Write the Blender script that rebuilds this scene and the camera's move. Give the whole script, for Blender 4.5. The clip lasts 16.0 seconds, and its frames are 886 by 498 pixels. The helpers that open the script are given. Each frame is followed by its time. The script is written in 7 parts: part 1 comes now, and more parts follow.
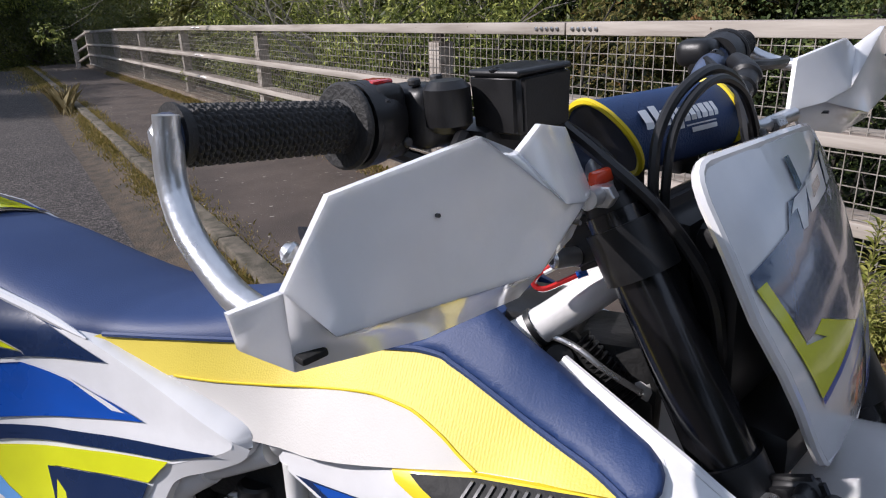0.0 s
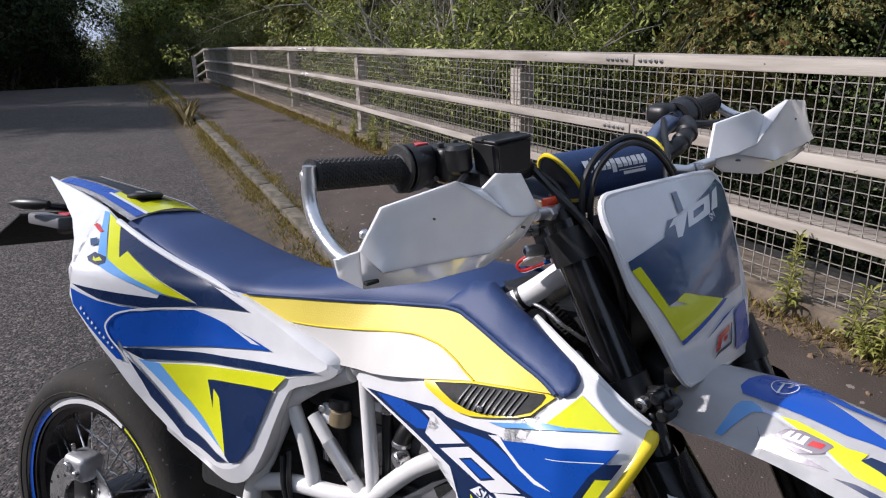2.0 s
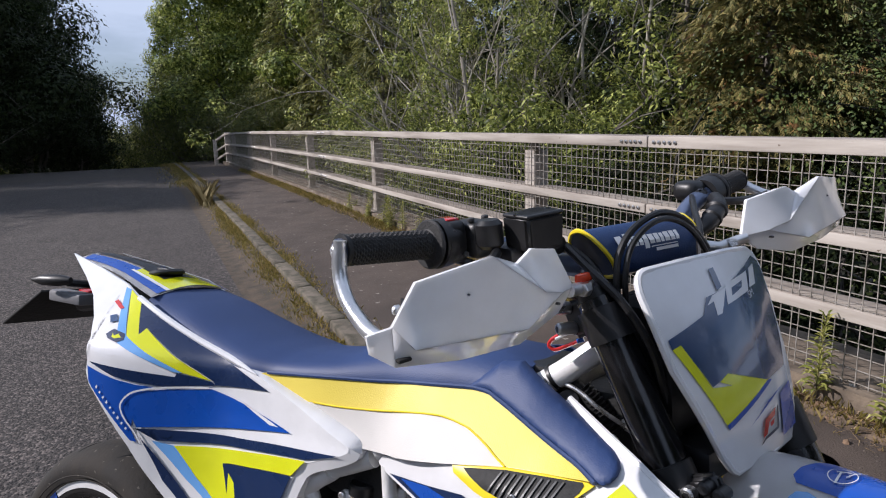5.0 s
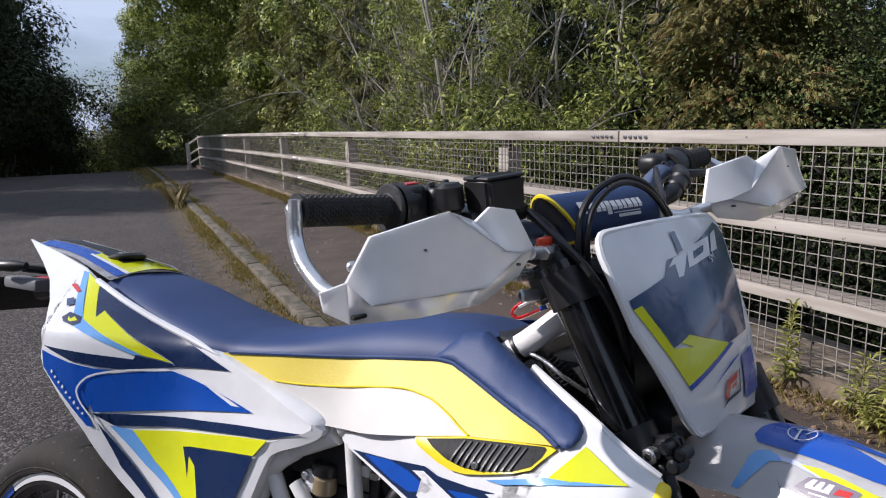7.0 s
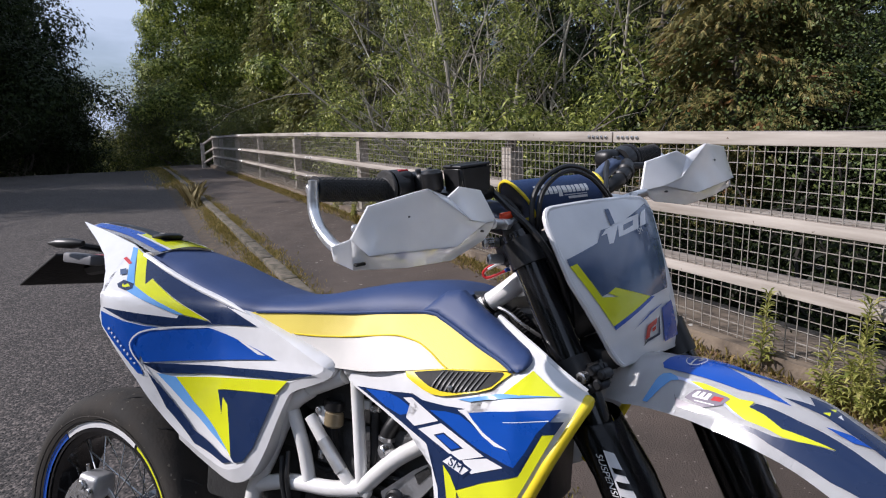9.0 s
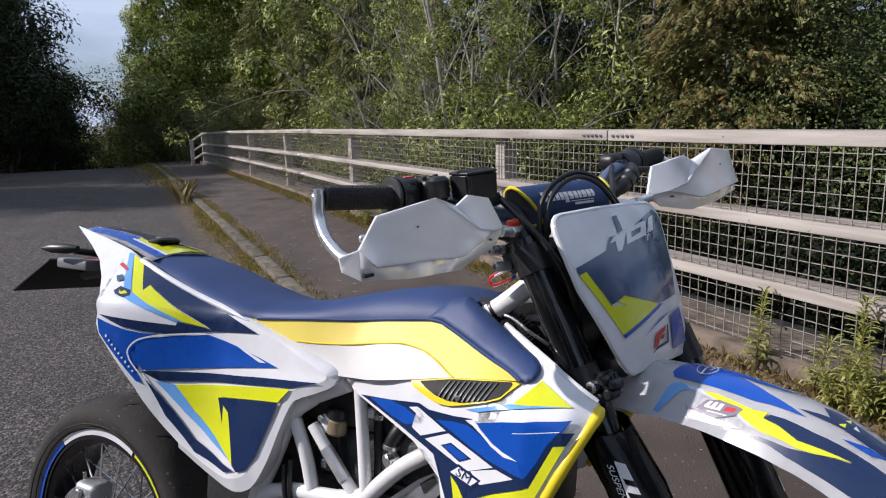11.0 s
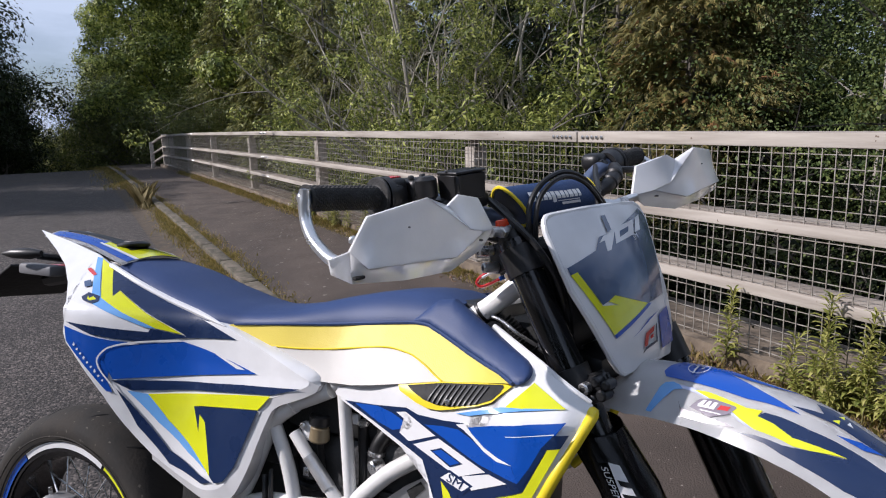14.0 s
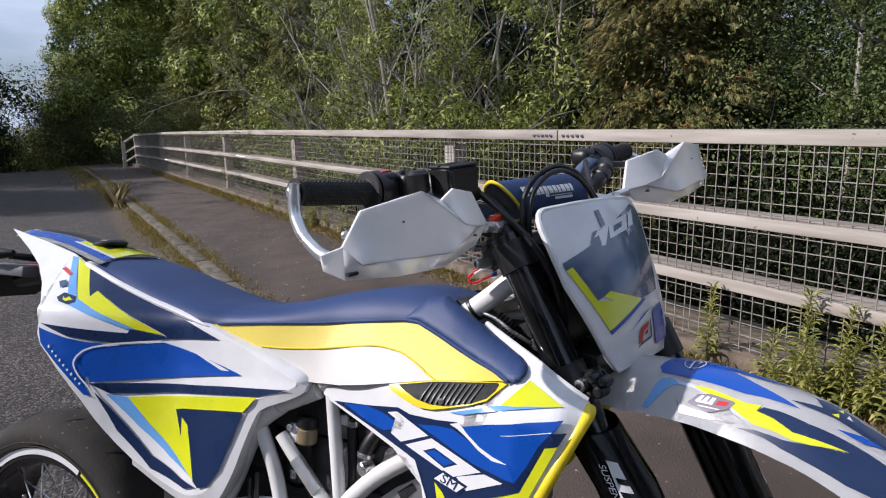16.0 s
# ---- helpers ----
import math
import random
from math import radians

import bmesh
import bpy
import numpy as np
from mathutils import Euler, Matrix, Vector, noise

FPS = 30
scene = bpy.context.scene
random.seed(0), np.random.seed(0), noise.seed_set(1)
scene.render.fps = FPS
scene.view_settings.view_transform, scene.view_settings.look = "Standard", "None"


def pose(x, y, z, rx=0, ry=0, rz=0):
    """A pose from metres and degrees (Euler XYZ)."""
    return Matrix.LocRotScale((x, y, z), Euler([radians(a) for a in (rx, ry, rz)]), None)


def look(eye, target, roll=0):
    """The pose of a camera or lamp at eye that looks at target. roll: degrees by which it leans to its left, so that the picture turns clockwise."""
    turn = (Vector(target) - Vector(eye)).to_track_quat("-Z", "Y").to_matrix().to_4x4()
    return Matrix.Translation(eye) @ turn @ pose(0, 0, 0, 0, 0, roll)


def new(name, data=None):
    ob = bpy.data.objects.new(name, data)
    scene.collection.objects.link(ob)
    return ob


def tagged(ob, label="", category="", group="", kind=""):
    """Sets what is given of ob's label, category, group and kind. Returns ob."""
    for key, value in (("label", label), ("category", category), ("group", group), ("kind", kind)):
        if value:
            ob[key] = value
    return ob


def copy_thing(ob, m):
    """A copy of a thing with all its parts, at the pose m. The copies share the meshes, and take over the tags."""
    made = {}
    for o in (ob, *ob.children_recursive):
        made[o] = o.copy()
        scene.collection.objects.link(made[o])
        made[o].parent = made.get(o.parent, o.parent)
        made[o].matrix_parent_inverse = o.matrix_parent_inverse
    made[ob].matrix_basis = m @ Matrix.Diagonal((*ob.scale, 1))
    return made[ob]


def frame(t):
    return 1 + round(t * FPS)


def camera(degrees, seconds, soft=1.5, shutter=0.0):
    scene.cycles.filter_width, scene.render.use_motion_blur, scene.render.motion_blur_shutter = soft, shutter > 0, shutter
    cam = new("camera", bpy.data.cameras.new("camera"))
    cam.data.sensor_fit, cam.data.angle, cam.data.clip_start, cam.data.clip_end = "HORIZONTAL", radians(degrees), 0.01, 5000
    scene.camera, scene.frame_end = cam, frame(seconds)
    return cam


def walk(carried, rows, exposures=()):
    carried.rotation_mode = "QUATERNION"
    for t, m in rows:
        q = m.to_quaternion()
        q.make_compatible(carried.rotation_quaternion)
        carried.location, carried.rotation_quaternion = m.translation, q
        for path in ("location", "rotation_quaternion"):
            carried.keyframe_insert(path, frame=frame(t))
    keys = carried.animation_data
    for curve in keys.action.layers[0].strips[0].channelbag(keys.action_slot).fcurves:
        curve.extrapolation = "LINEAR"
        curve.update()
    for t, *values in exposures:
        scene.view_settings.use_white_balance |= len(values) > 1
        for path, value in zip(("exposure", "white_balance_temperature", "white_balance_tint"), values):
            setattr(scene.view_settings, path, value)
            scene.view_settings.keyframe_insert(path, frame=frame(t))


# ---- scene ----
cam = camera(68.1, 16.0, soft=1.1)
PATH = [
    (0, (0.225, 0.536, 1.202), (1.243, 2.123, 0.535), -1.3),
    (0.5, (0.127, 0.429, 1.236), (1.112, 2.038, 0.569), -1.0),
    (1, (0.105, 0.331, 1.257), (1.054, 1.962, 0.596), -1.2),
    (1.5, (0.119, 0.263, 1.254), (0.977, 1.949, 0.605), -1.3),
    (2, (0.133, 0.224, 1.285), (0.926, 1.951, 0.662), -1.5),
    (2.5, (0.132, 0.198, 1.288), (0.899, 1.954, 0.715), -1.6),
    (3, (0.12, 0.177, 1.281), (0.879, 1.953, 0.762), -1.5),
    (3.5, (0.118, 0.164, 1.272), (0.873, 1.954, 0.797), -1.5),
    (4, (0.116, 0.183, 1.283), (0.869, 1.985, 0.849), -1.6),
    (4.5, (0.115, 0.221, 1.277), (0.872, 2.026, 0.87), -1.5),
    (4.7, (0.116, 0.247, 1.277), (0.888, 2.049, 0.88), -1.5),
    (6.8, (0.156, 0.249, 1.24), (0.988, 2.029, 0.869), -1.7),
    (7, (0.138, 0.243, 1.229), (0.993, 2.012, 0.853), -1.6),
    (7.5, (0.117, 0.166, 1.234), (0.993, 1.924, 0.856), -1.5),
    (8, (0.115, 0.057, 1.236), (0.959, 1.83, 0.858), -1.6),
    (8.5, (0.093, 0.036, 1.232), (0.927, 1.815, 0.857), -1.5),
    (9, (0.077, 0.027, 1.227), (0.902, 1.81, 0.855), -1.4),
    (9.2, (0.067, 0.027, 1.22), (0.914, 1.803, 0.86), -1.1),
    (11.3, (0.062, 0.057, 1.244), (0.911, 1.826, 0.857), -1.5),
    (11.5, (0.051, 0.059, 1.234), (0.896, 1.832, 0.858), -1.4),
    (12, (0.059, 0.05, 1.233), (0.913, 1.819, 0.857), -1.4),
    (12.5, (0.057, 0.049, 1.24), (0.926, 1.81, 0.861), -1.3),
    (13, (0.054, 0.053, 1.239), (0.923, 1.814, 0.861), -1.4),
    (13.5, (0.056, 0.068, 1.233), (0.947, 1.818, 0.854), -1.5),
    (14, (0.043, 0.083, 1.238), (0.986, 1.805, 0.857), -1.4),
    (14.5, (0.037, 0.088, 1.239), (1.015, 1.789, 0.856), -1.2),
    (15, (0.036, 0.09, 1.236), (1.028, 1.784, 0.854), -1.4),
    (15.5, (0.038, 0.096, 1.239), (1.039, 1.785, 0.856), -1.4),
    (16, (0.033, 0.11, 1.229), (1.037, 1.797, 0.846), -1.3),
]
walk(cam, [(t, look(eye, target, roll)) for t, eye, target, roll in PATH])

# world, sun
SUN_AZ, SUN_EL = 65.0, 33.5          # degrees left of the road's direction, degrees up
sun_dir = Vector((-math.sin(radians(SUN_AZ)) * math.cos(radians(SUN_EL)), math.cos(radians(SUN_AZ)) * math.cos(radians(SUN_EL)), math.sin(radians(SUN_EL))))
world = bpy.data.worlds.new("sky")
scene.world = world
world.use_nodes = True
wn, wl = world.node_tree.nodes, world.node_tree.links
wn.clear()
w_out, w_bg, w_sky = wn.new("ShaderNodeOutputWorld"), wn.new("ShaderNodeBackground"), wn.new("ShaderNodeTexSky")
w_sky.sky_type, w_sky.sun_disc = "NISHITA", False
w_sky.sun_elevation, w_sky.sun_rotation = radians(SUN_EL), radians(-SUN_AZ)
w_sky.air_density, w_sky.dust_density, w_sky.ozone_density = 1.0, 0.15, 3.0
w_tc, w_map, w_noise, w_ramp, w_mix = (wn.new("ShaderNodeTexCoord"), wn.new("ShaderNodeMapping"), wn.new("ShaderNodeTexNoise"),
                                       wn.new("ShaderNodeValToRGB"), wn.new("ShaderNodeMix"))
w_map.inputs["Scale"].default_value = (1.2, 1.2, 4.5)
w_noise.inputs["Scale"].default_value, w_noise.inputs["Detail"].default_value = 2.2, 6.0
w_ramp.color_ramp.elements[0].position, w_ramp.color_ramp.elements[1].position = 0.30, 0.54
w_mix.data_type = "RGBA"
w_mix.inputs[7].default_value = (9.6, 11.6, 14.4, 1)
wl.new(w_tc.outputs["Generated"], w_map.inputs["Vector"])
wl.new(w_map.outputs["Vector"], w_noise.inputs["Vector"])
wl.new(w_noise.outputs["Fac"], w_ramp.inputs["Fac"])
wl.new(w_ramp.outputs["Color"], w_mix.inputs[0])
wl.new(w_sky.outputs["Color"], w_mix.inputs[6])
wl.new(w_mix.outputs[2], w_bg.inputs["Color"])
w_bg.inputs["Strength"].default_value = 0.058
wl.new(w_bg.outputs["Background"], w_out.inputs["Surface"])
sun = new("sun", bpy.data.lights.new("sun", "SUN"))
sun.data.energy, sun.data.angle, sun.data.color = 5.0, radians(0.53), (1.0, 0.965, 0.91)
sun.matrix_world = look(sun_dir * 30, (0, 0, 0))
scene.view_settings.exposure = 0.04
scene.view_settings.use_white_balance = True
scene.view_settings.white_balance_temperature, scene.view_settings.white_balance_tint = 6330, 18


# materials
def mat(name, color, rough=0.5, metal=0.0, dark=None, scale=8.0, bump=0.0, bump_scale=60.0, coat=0.0, detail=4.0, spread=(0.35, 0.65), rvar=0.0, random_tint=0.0, coords="Object", stretch=(1, 1, 1), spec=0.5):
    """A surface: colour mottled with a second tone, roughness, fine relief, optional clear coat."""
    m = bpy.data.materials.new(name)
    m.use_nodes = True
    n, l = m.node_tree.nodes, m.node_tree.links
    b = n["Principled BSDF"]
    b.inputs["Base Color"].default_value = (*color, 1)
    b.inputs["Roughness"].default_value, b.inputs["Metallic"].default_value = rough, metal
    b.inputs["Coat Weight"].default_value, b.inputs["Coat Roughness"].default_value = coat, 0.06
    b.inputs["Specular IOR Level"].default_value = spec
    tc, mp = n.new("ShaderNodeTexCoord"), n.new("ShaderNodeMapping")
    mp.inputs["Scale"].default_value = stretch
    l.new(tc.outputs[coords], mp.inputs["Vector"])
    if dark is not None:
        t, r, x = n.new("ShaderNodeTexNoise"), n.new("ShaderNodeValToRGB"), n.new("ShaderNodeMix")
        t.inputs["Scale"].default_value, t.inputs["Detail"].default_value = scale, detail
        r.color_ramp.elements[0].position, r.color_ramp.elements[1].position = spread
        x.data_type = "RGBA"
        x.inputs[6].default_value, x.inputs[7].default_value = (*dark, 1), (*color, 1)
        l.new(mp.outputs["Vector"], t.inputs["Vector"])
        l.new(t.outputs["Fac"], r.inputs["Fac"])
        l.new(r.outputs["Color"], x.inputs[0])
        last = x.outputs[2]
        if random_tint:
            oi, hs, mr = n.new("ShaderNodeObjectInfo"), n.new("ShaderNodeHueSaturation"), n.new("ShaderNodeMapRange")
            mr.inputs["To Min"].default_value, mr.inputs["To Max"].default_value = 1 - random_tint, 1 + random_tint
            l.new(oi.outputs["Random"], mr.inputs["Value"])
            l.new(mr.outputs["Result"], hs.inputs["Value"])
            l.new(last, hs.inputs["Color"])
            last = hs.outputs["Color"]
        l.new(last, b.inputs["Base Color"])
        if rvar:
            q = n.new("ShaderNodeMapRange")
            q.inputs["To Min"].default_value, q.inputs["To Max"].default_value = max(0.02, rough - rvar), min(1, rough + rvar)
            l.new(t.outputs["Fac"], q.inputs["Value"])
            l.new(q.outputs["Result"], b.inputs["Roughness"])
    if bump:
        t2, bp = n.new("ShaderNodeTexNoise"), n.new("ShaderNodeBump")
        t2.inputs["Scale"].default_value, t2.inputs["Detail"].default_value = bump_scale, 3.0
        bp.inputs["Strength"].default_value, bp.inputs["Distance"].default_value = bump, 0.01
        l.new(mp.outputs["Vector"], t2.inputs["Vector"])
        l.new(t2.outputs["Fac"], bp.inputs["Height"])
        l.new(bp.outputs["Normal"], b.inputs["Normal"])
    return m


def add_specks(m, color, scale, size, coords="Object"):
    """Sparse small specks and scuffs of another tone over a surface."""
    n, l = m.node_tree.nodes, m.node_tree.links
    b = n["Principled BSDF"]
    src = b.inputs["Base Color"].links[0].from_socket
    tc, vo, sc, lt, gt, mu, mx = (n.new("ShaderNodeTexCoord"), n.new("ShaderNodeTexVoronoi"), n.new("ShaderNodeSeparateColor"), n.new("ShaderNodeMath"), n.new("ShaderNodeMath"), n.new("ShaderNodeMath"), n.new("ShaderNodeMix"))
    no, ad = n.new("ShaderNodeTexNoise"), n.new("ShaderNodeVectorMath")
    no.inputs["Scale"].default_value = scale * 3
    l.new(tc.outputs[coords], no.inputs["Vector"])
    ad.operation = "MULTIPLY_ADD"
    ad.inputs[1].default_value = (0.6 / scale, 0.6 / scale, 0.6 / scale)
    l.new(no.outputs["Color"], ad.inputs[0])
    l.new(tc.outputs[coords], ad.inputs[2])
    vo.inputs["Scale"].default_value = scale
    l.new(ad.outputs["Vector"], vo.inputs["Vector"])
    l.new(vo.outputs["Color"], sc.inputs["Color"])
    lt.operation, gt.operation, mu.operation = "LESS_THAN", "GREATER_THAN", "MULTIPLY"
    lt.inputs[1].default_value, gt.inputs[1].default_value = size, 0.72
    l.new(vo.outputs["Distance"], lt.inputs[0])
    l.new(sc.outputs["Green"], gt.inputs[0])
    l.new(lt.outputs[0], mu.inputs[0])
    l.new(gt.outputs[0], mu.inputs[1])
    mx.data_type = "RGBA"
    mx.inputs[7].default_value = (*color, 1)
    l.new(mu.outputs[0], mx.inputs[0])
    l.new(src, mx.inputs[6])
    l.new(mx.outputs[2], b.inputs["Base Color"])


def leaf_mat(name, c1, c2, c3, trans=0.35, gloss=0.35):
    """Leaves: three tones by leaf, some light passing through."""
    m = bpy.data.materials.new(name)
    m.use_nodes = True
    n, l = m.node_tree.nodes, m.node_tree.links
    b = n["Principled BSDF"]
    g, r = n.new("ShaderNodeNewGeometry"), n.new("ShaderNodeValToRGB")
    r.color_ramp.elements[0].color, r.color_ramp.elements[1].color = (*c1, 1), (*c3, 1)
    e = r.color_ramp.elements.new(0.55)
    e.color = (*c2, 1)
    l.new(g.outputs["Random Per Island"], r.inputs["Fac"])
    l.new(r.outputs["Color"], b.inputs["Base Color"])
    b.inputs["Roughness"].default_value, b.inputs["Specular IOR Level"].default_value = 0.5, gloss
    t, x, o = n.new("ShaderNodeBsdfTranslucent"), n.new("ShaderNodeMixShader"), n["Material Output"]
    x.inputs["Fac"].default_value = trans
    l.new(r.outputs["Color"], t.inputs["Color"])
    l.new(b.outputs["BSDF"], x.inputs[1])
    l.new(t.outputs["BSDF"], x.inputs[2])
    l.new(x.outputs["Shader"], o.inputs["Surface"])
    return m


def chip_mat(name, tones, scale, rough, stain):
    """Stone-chip surfacing: chips of uneven tone bedded in binder, with larger worn patches."""
    m = bpy.data.materials.new(name)
    m.use_nodes = True
    n, l = m.node_tree.nodes, m.node_tree.links
    b = n["Principled BSDF"]
    b.inputs["Roughness"].default_value = rough
    tc, vo, ra, wh, no, mr, mx, bp, sp = (n.new("ShaderNodeTexCoord"), n.new("ShaderNodeTexVoronoi"), n.new("ShaderNodeValToRGB"), n.new("ShaderNodeSeparateColor"), n.new("ShaderNodeTexNoise"),
                                          n.new("ShaderNodeMapRange"), n.new("ShaderNodeMix"), n.new("ShaderNodeBump"), n.new("ShaderNodeMapRange"))
    vo.inputs["Scale"].default_value = scale
    l.new(tc.outputs["Object"], vo.inputs["Vector"])
    l.new(vo.outputs["Color"], wh.inputs["Color"])
    l.new(wh.outputs["Red"], ra.inputs["Fac"])
    e = ra.color_ramp.elements
    e[0].color, e[1].color = (*tones[0], 1), (*tones[2], 1)
    q = e.new(0.62)
    q.color = (*tones[1], 1)
    no.inputs["Scale"].default_value, no.inputs["Detail"].default_value = 1.6, 8.0
    l.new(tc.outputs["Object"], no.inputs["Vector"])
    l.new(no.outputs["Fac"], mr.inputs["Value"])
    mr.inputs["From Min"].default_value, mr.inputs["From Max"].default_value = 0.35, 0.65
    mr.inputs["To Min"].default_value, mr.inputs["To Max"].default_value = 1 - stain, 1.0
    mx.data_type, mx.blend_type = "RGBA", "MULTIPLY"
    mx.inputs[0].default_value = 1.0
    l.new(ra.outputs["Color"], mx.inputs[6])
    l.new(mr.outputs["Result"], mx.inputs[7])
    l.new(mx.outputs[2], b.inputs["Base Color"])
    l.new(vo.outputs["Distance"], sp.inputs["Value"])
    sp.inputs["From Max"].default_value, sp.inputs["To Min"].default_value, sp.inputs["To Max"].default_value = 0.6, 1.0, 0.0
    bp.inputs["Strength"].default_value, bp.inputs["Distance"].default_value = 0.8, 0.006
    l.new(sp.outputs["Result"], bp.inputs["Height"])
    l.new(bp.outputs["Normal"], b.inputs["Normal"])
    return m


ASPHALT = chip_mat("asphalt", ((0.0140, 0.0120, 0.0112), (0.0500, 0.0422, 0.0383), (0.170, 0.142, 0.128)), 85, 0.85, 0.25)
BROWN_TARMAC = mat("brown_tarmac", (0.088, 0.066, 0.053), 0.9, dark=(0.056, 0.042, 0.034), scale=3.0, bump=0.6, bump_scale=160, detail=8)
GUTTER = mat("gutter_dirt", (0.098, 0.071, 0.048), 0.95, dark=(0.046, 0.038, 0.028), scale=9, bump=0.9, bump_scale=70, detail=8)
add_specks(BROWN_TARMAC, (0.26, 0.23, 0.20), 14, 0.16)
add_specks(BROWN_TARMAC, (0.30, 0.26, 0.22), 48, 0.13)
KERB = mat("kerb_concrete", (0.15, 0.125, 0.095), 0.92, dark=(0.058, 0.052, 0.034), scale=14, bump=0.5, bump_scale=90, detail=6, random_tint=0.15)
PLINTH = mat("plinth_concrete", (0.215, 0.168, 0.122), 0.92, dark=(0.085, 0.066, 0.050), scale=9, bump=0.5, bump_scale=60, detail=7)
RAIL = mat("weathered_rail", (0.440, 0.400, 0.355), 0.75, dark=(0.255, 0.222, 0.190), scale=20, bump=0.14, bump_scale=160, detail=8, spread=(0.30, 0.62), stretch=(1, 0.07, 1), spec=0.3)
add_specks(RAIL, (0.16, 0.125, 0.10), 26, 0.10)
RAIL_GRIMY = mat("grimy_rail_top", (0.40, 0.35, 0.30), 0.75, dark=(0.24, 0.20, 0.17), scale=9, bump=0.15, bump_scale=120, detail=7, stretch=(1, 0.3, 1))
WIRE = mat("galvanised_wire", (0.37, 0.345, 0.31), 0.6, 0.3, dark=(0.23, 0.205, 0.175), scale=30)
STEEL = mat("bright_steel", (0.62, 0.62, 0.63), 0.28, 0.9, dark=(0.5, 0.5, 0.5), scale=40, rvar=0.1)
add_specks(PLINTH, (0.46, 0.44, 0.40), 13, 0.17)
SOIL = mat("rail_foot_soil", (0.158, 0.112, 0.076), 0.96, dark=(0.066, 0.048, 0.034), scale=16, bump=0.8, bump_scale=90, detail=9)
add_specks(SOIL, (0.24, 0.19, 0.13), 60, 0.22)
BARK = mat("bark", (0.20, 0.185, 0.165), 0.9, dark=(0.075, 0.062, 0.05), scale=7, bump=0.6, bump_scale=20, stretch=(1, 1, 0.25))
DARK_BARK = mat("dark_bark", (0.050, 0.044, 0.036), 0.9, dark=(0.022, 0.019, 0.016), scale=7, bump=0.5, bump_scale=20)
PALE_BARK = mat("pale_bark", (0.42, 0.385, 0.33), 0.85, dark=(0.20, 0.18, 0.15), scale=6, bump=0.4, bump_scale=18, stretch=(1, 1, 0.4))
EARTH = mat("earth", (0.055, 0.048, 0.026), 0.95, dark=(0.030, 0.038, 0.014), scale=1.5, bump=0.6, bump_scale=8, detail=8)
STRAW = leaf_mat("dead_straw", (0.16, 0.10, 0.055), (0.30, 0.20, 0.11), (0.46, 0.34, 0.20), 0.2)
DRY = mat("dry_verge", (0.29, 0.185, 0.115), 0.95, dark=(0.12, 0.078, 0.050), scale=18, bump=0.9, bump_scale=60, detail=8)
LEAF_LIGHT = leaf_mat("leaf_light", (0.090, 0.108, 0.020), (0.220, 0.236, 0.052), (0.44, 0.43, 0.14))
LEAF_ALDER = leaf_mat("leaf_alder", (0.038, 0.060, 0.012), (0.190, 0.244, 0.048), (0.48, 0.51, 0.12), 0.30)
LEAF_ASH = leaf_mat("leaf_ash", (0.034, 0.050, 0.011), (0.180, 0.222, 0.046), (0.54, 0.56, 0.160), 0.30)
LEAF_THORN = leaf_mat("leaf_thorn", (0.046, 0.074, 0.026), (0.108, 0.150, 0.046), (0.195, 0.232, 0.070), 0.25, 0.2)
# bramble leaves near black: the shade below the railing is in their colour
LEAF_BRAMBLE_SHADE = leaf_mat("leaf_bramble_shade", (0.004, 0.007, 0.003), (0.008, 0.013, 0.005), (0.036, 0.050, 0.016), 0.12, 0.08)
LEAF_MID = leaf_mat("leaf_mid", (0.048, 0.068, 0.018), (0.108, 0.128, 0.034), (0.20, 0.205, 0.060))
LEAF_SPRUCE = leaf_mat("leaf_spruce", (0.040, 0.048, 0.016), (0.150, 0.158, 0.048), (0.36, 0.34, 0.105), 0.25)
LEAF_CYPRESS = leaf_mat("leaf_cypress", (0.068, 0.074, 0.024), (0.190, 0.172, 0.058), (0.34, 0.27, 0.10), 0.22)
DEAD_SPRAY = leaf_mat("dead_spray", (0.16, 0.085, 0.035), (0.25, 0.13, 0.05), (0.36, 0.20, 0.085), 0.2)
# dark leaf tones with the shade of backlit trees and deep gaps painted in
LEAF_DARK_SHADE = leaf_mat("leaf_dark_shade", (0.010, 0.018, 0.007), (0.022, 0.034, 0.012), (0.045, 0.060, 0.022), 0.15, 0.12)
WEED_GREEN = leaf_mat("weed_green", (0.130, 0.160, 0.030), (0.300, 0.310, 0.075), (0.50, 0.47, 0.16), 0.32)
WEED_STEM = mat("weed_stem", (0.16, 0.14, 0.05), 0.8, dark=(0.09, 0.08, 0.03), scale=20)
STRAW_PALE = leaf_mat("pale_straw", (0.20, 0.16, 0.07), (0.36, 0.29, 0.14), (0.50, 0.42, 0.24), 0.3)
GRASS_YELLOW = leaf_mat("grass_yellow", (0.14, 0.13, 0.030), (0.29, 0.235, 0.070), (0.46, 0.35, 0.16), 0.4)


# mesh helpers
def mesh_from(name, verts, faces, material, smooth=False):
    me = bpy.data.meshes.new(name)
    me.from_pydata([tuple(v) for v in verts], [], faces)
    me.materials.append(material)
    if smooth:
        me.polygons.foreach_set("use_smooth", [True] * len(me.polygons))
    me.update()
    return me


def put(name, me, parent=None, m=None, label=""):
    ob = new(name, me)
    if parent is not None:
        ob.parent = parent
    if m is not None:
        ob.matrix_basis = m
    if label:
        ob["label"] = label
    return ob


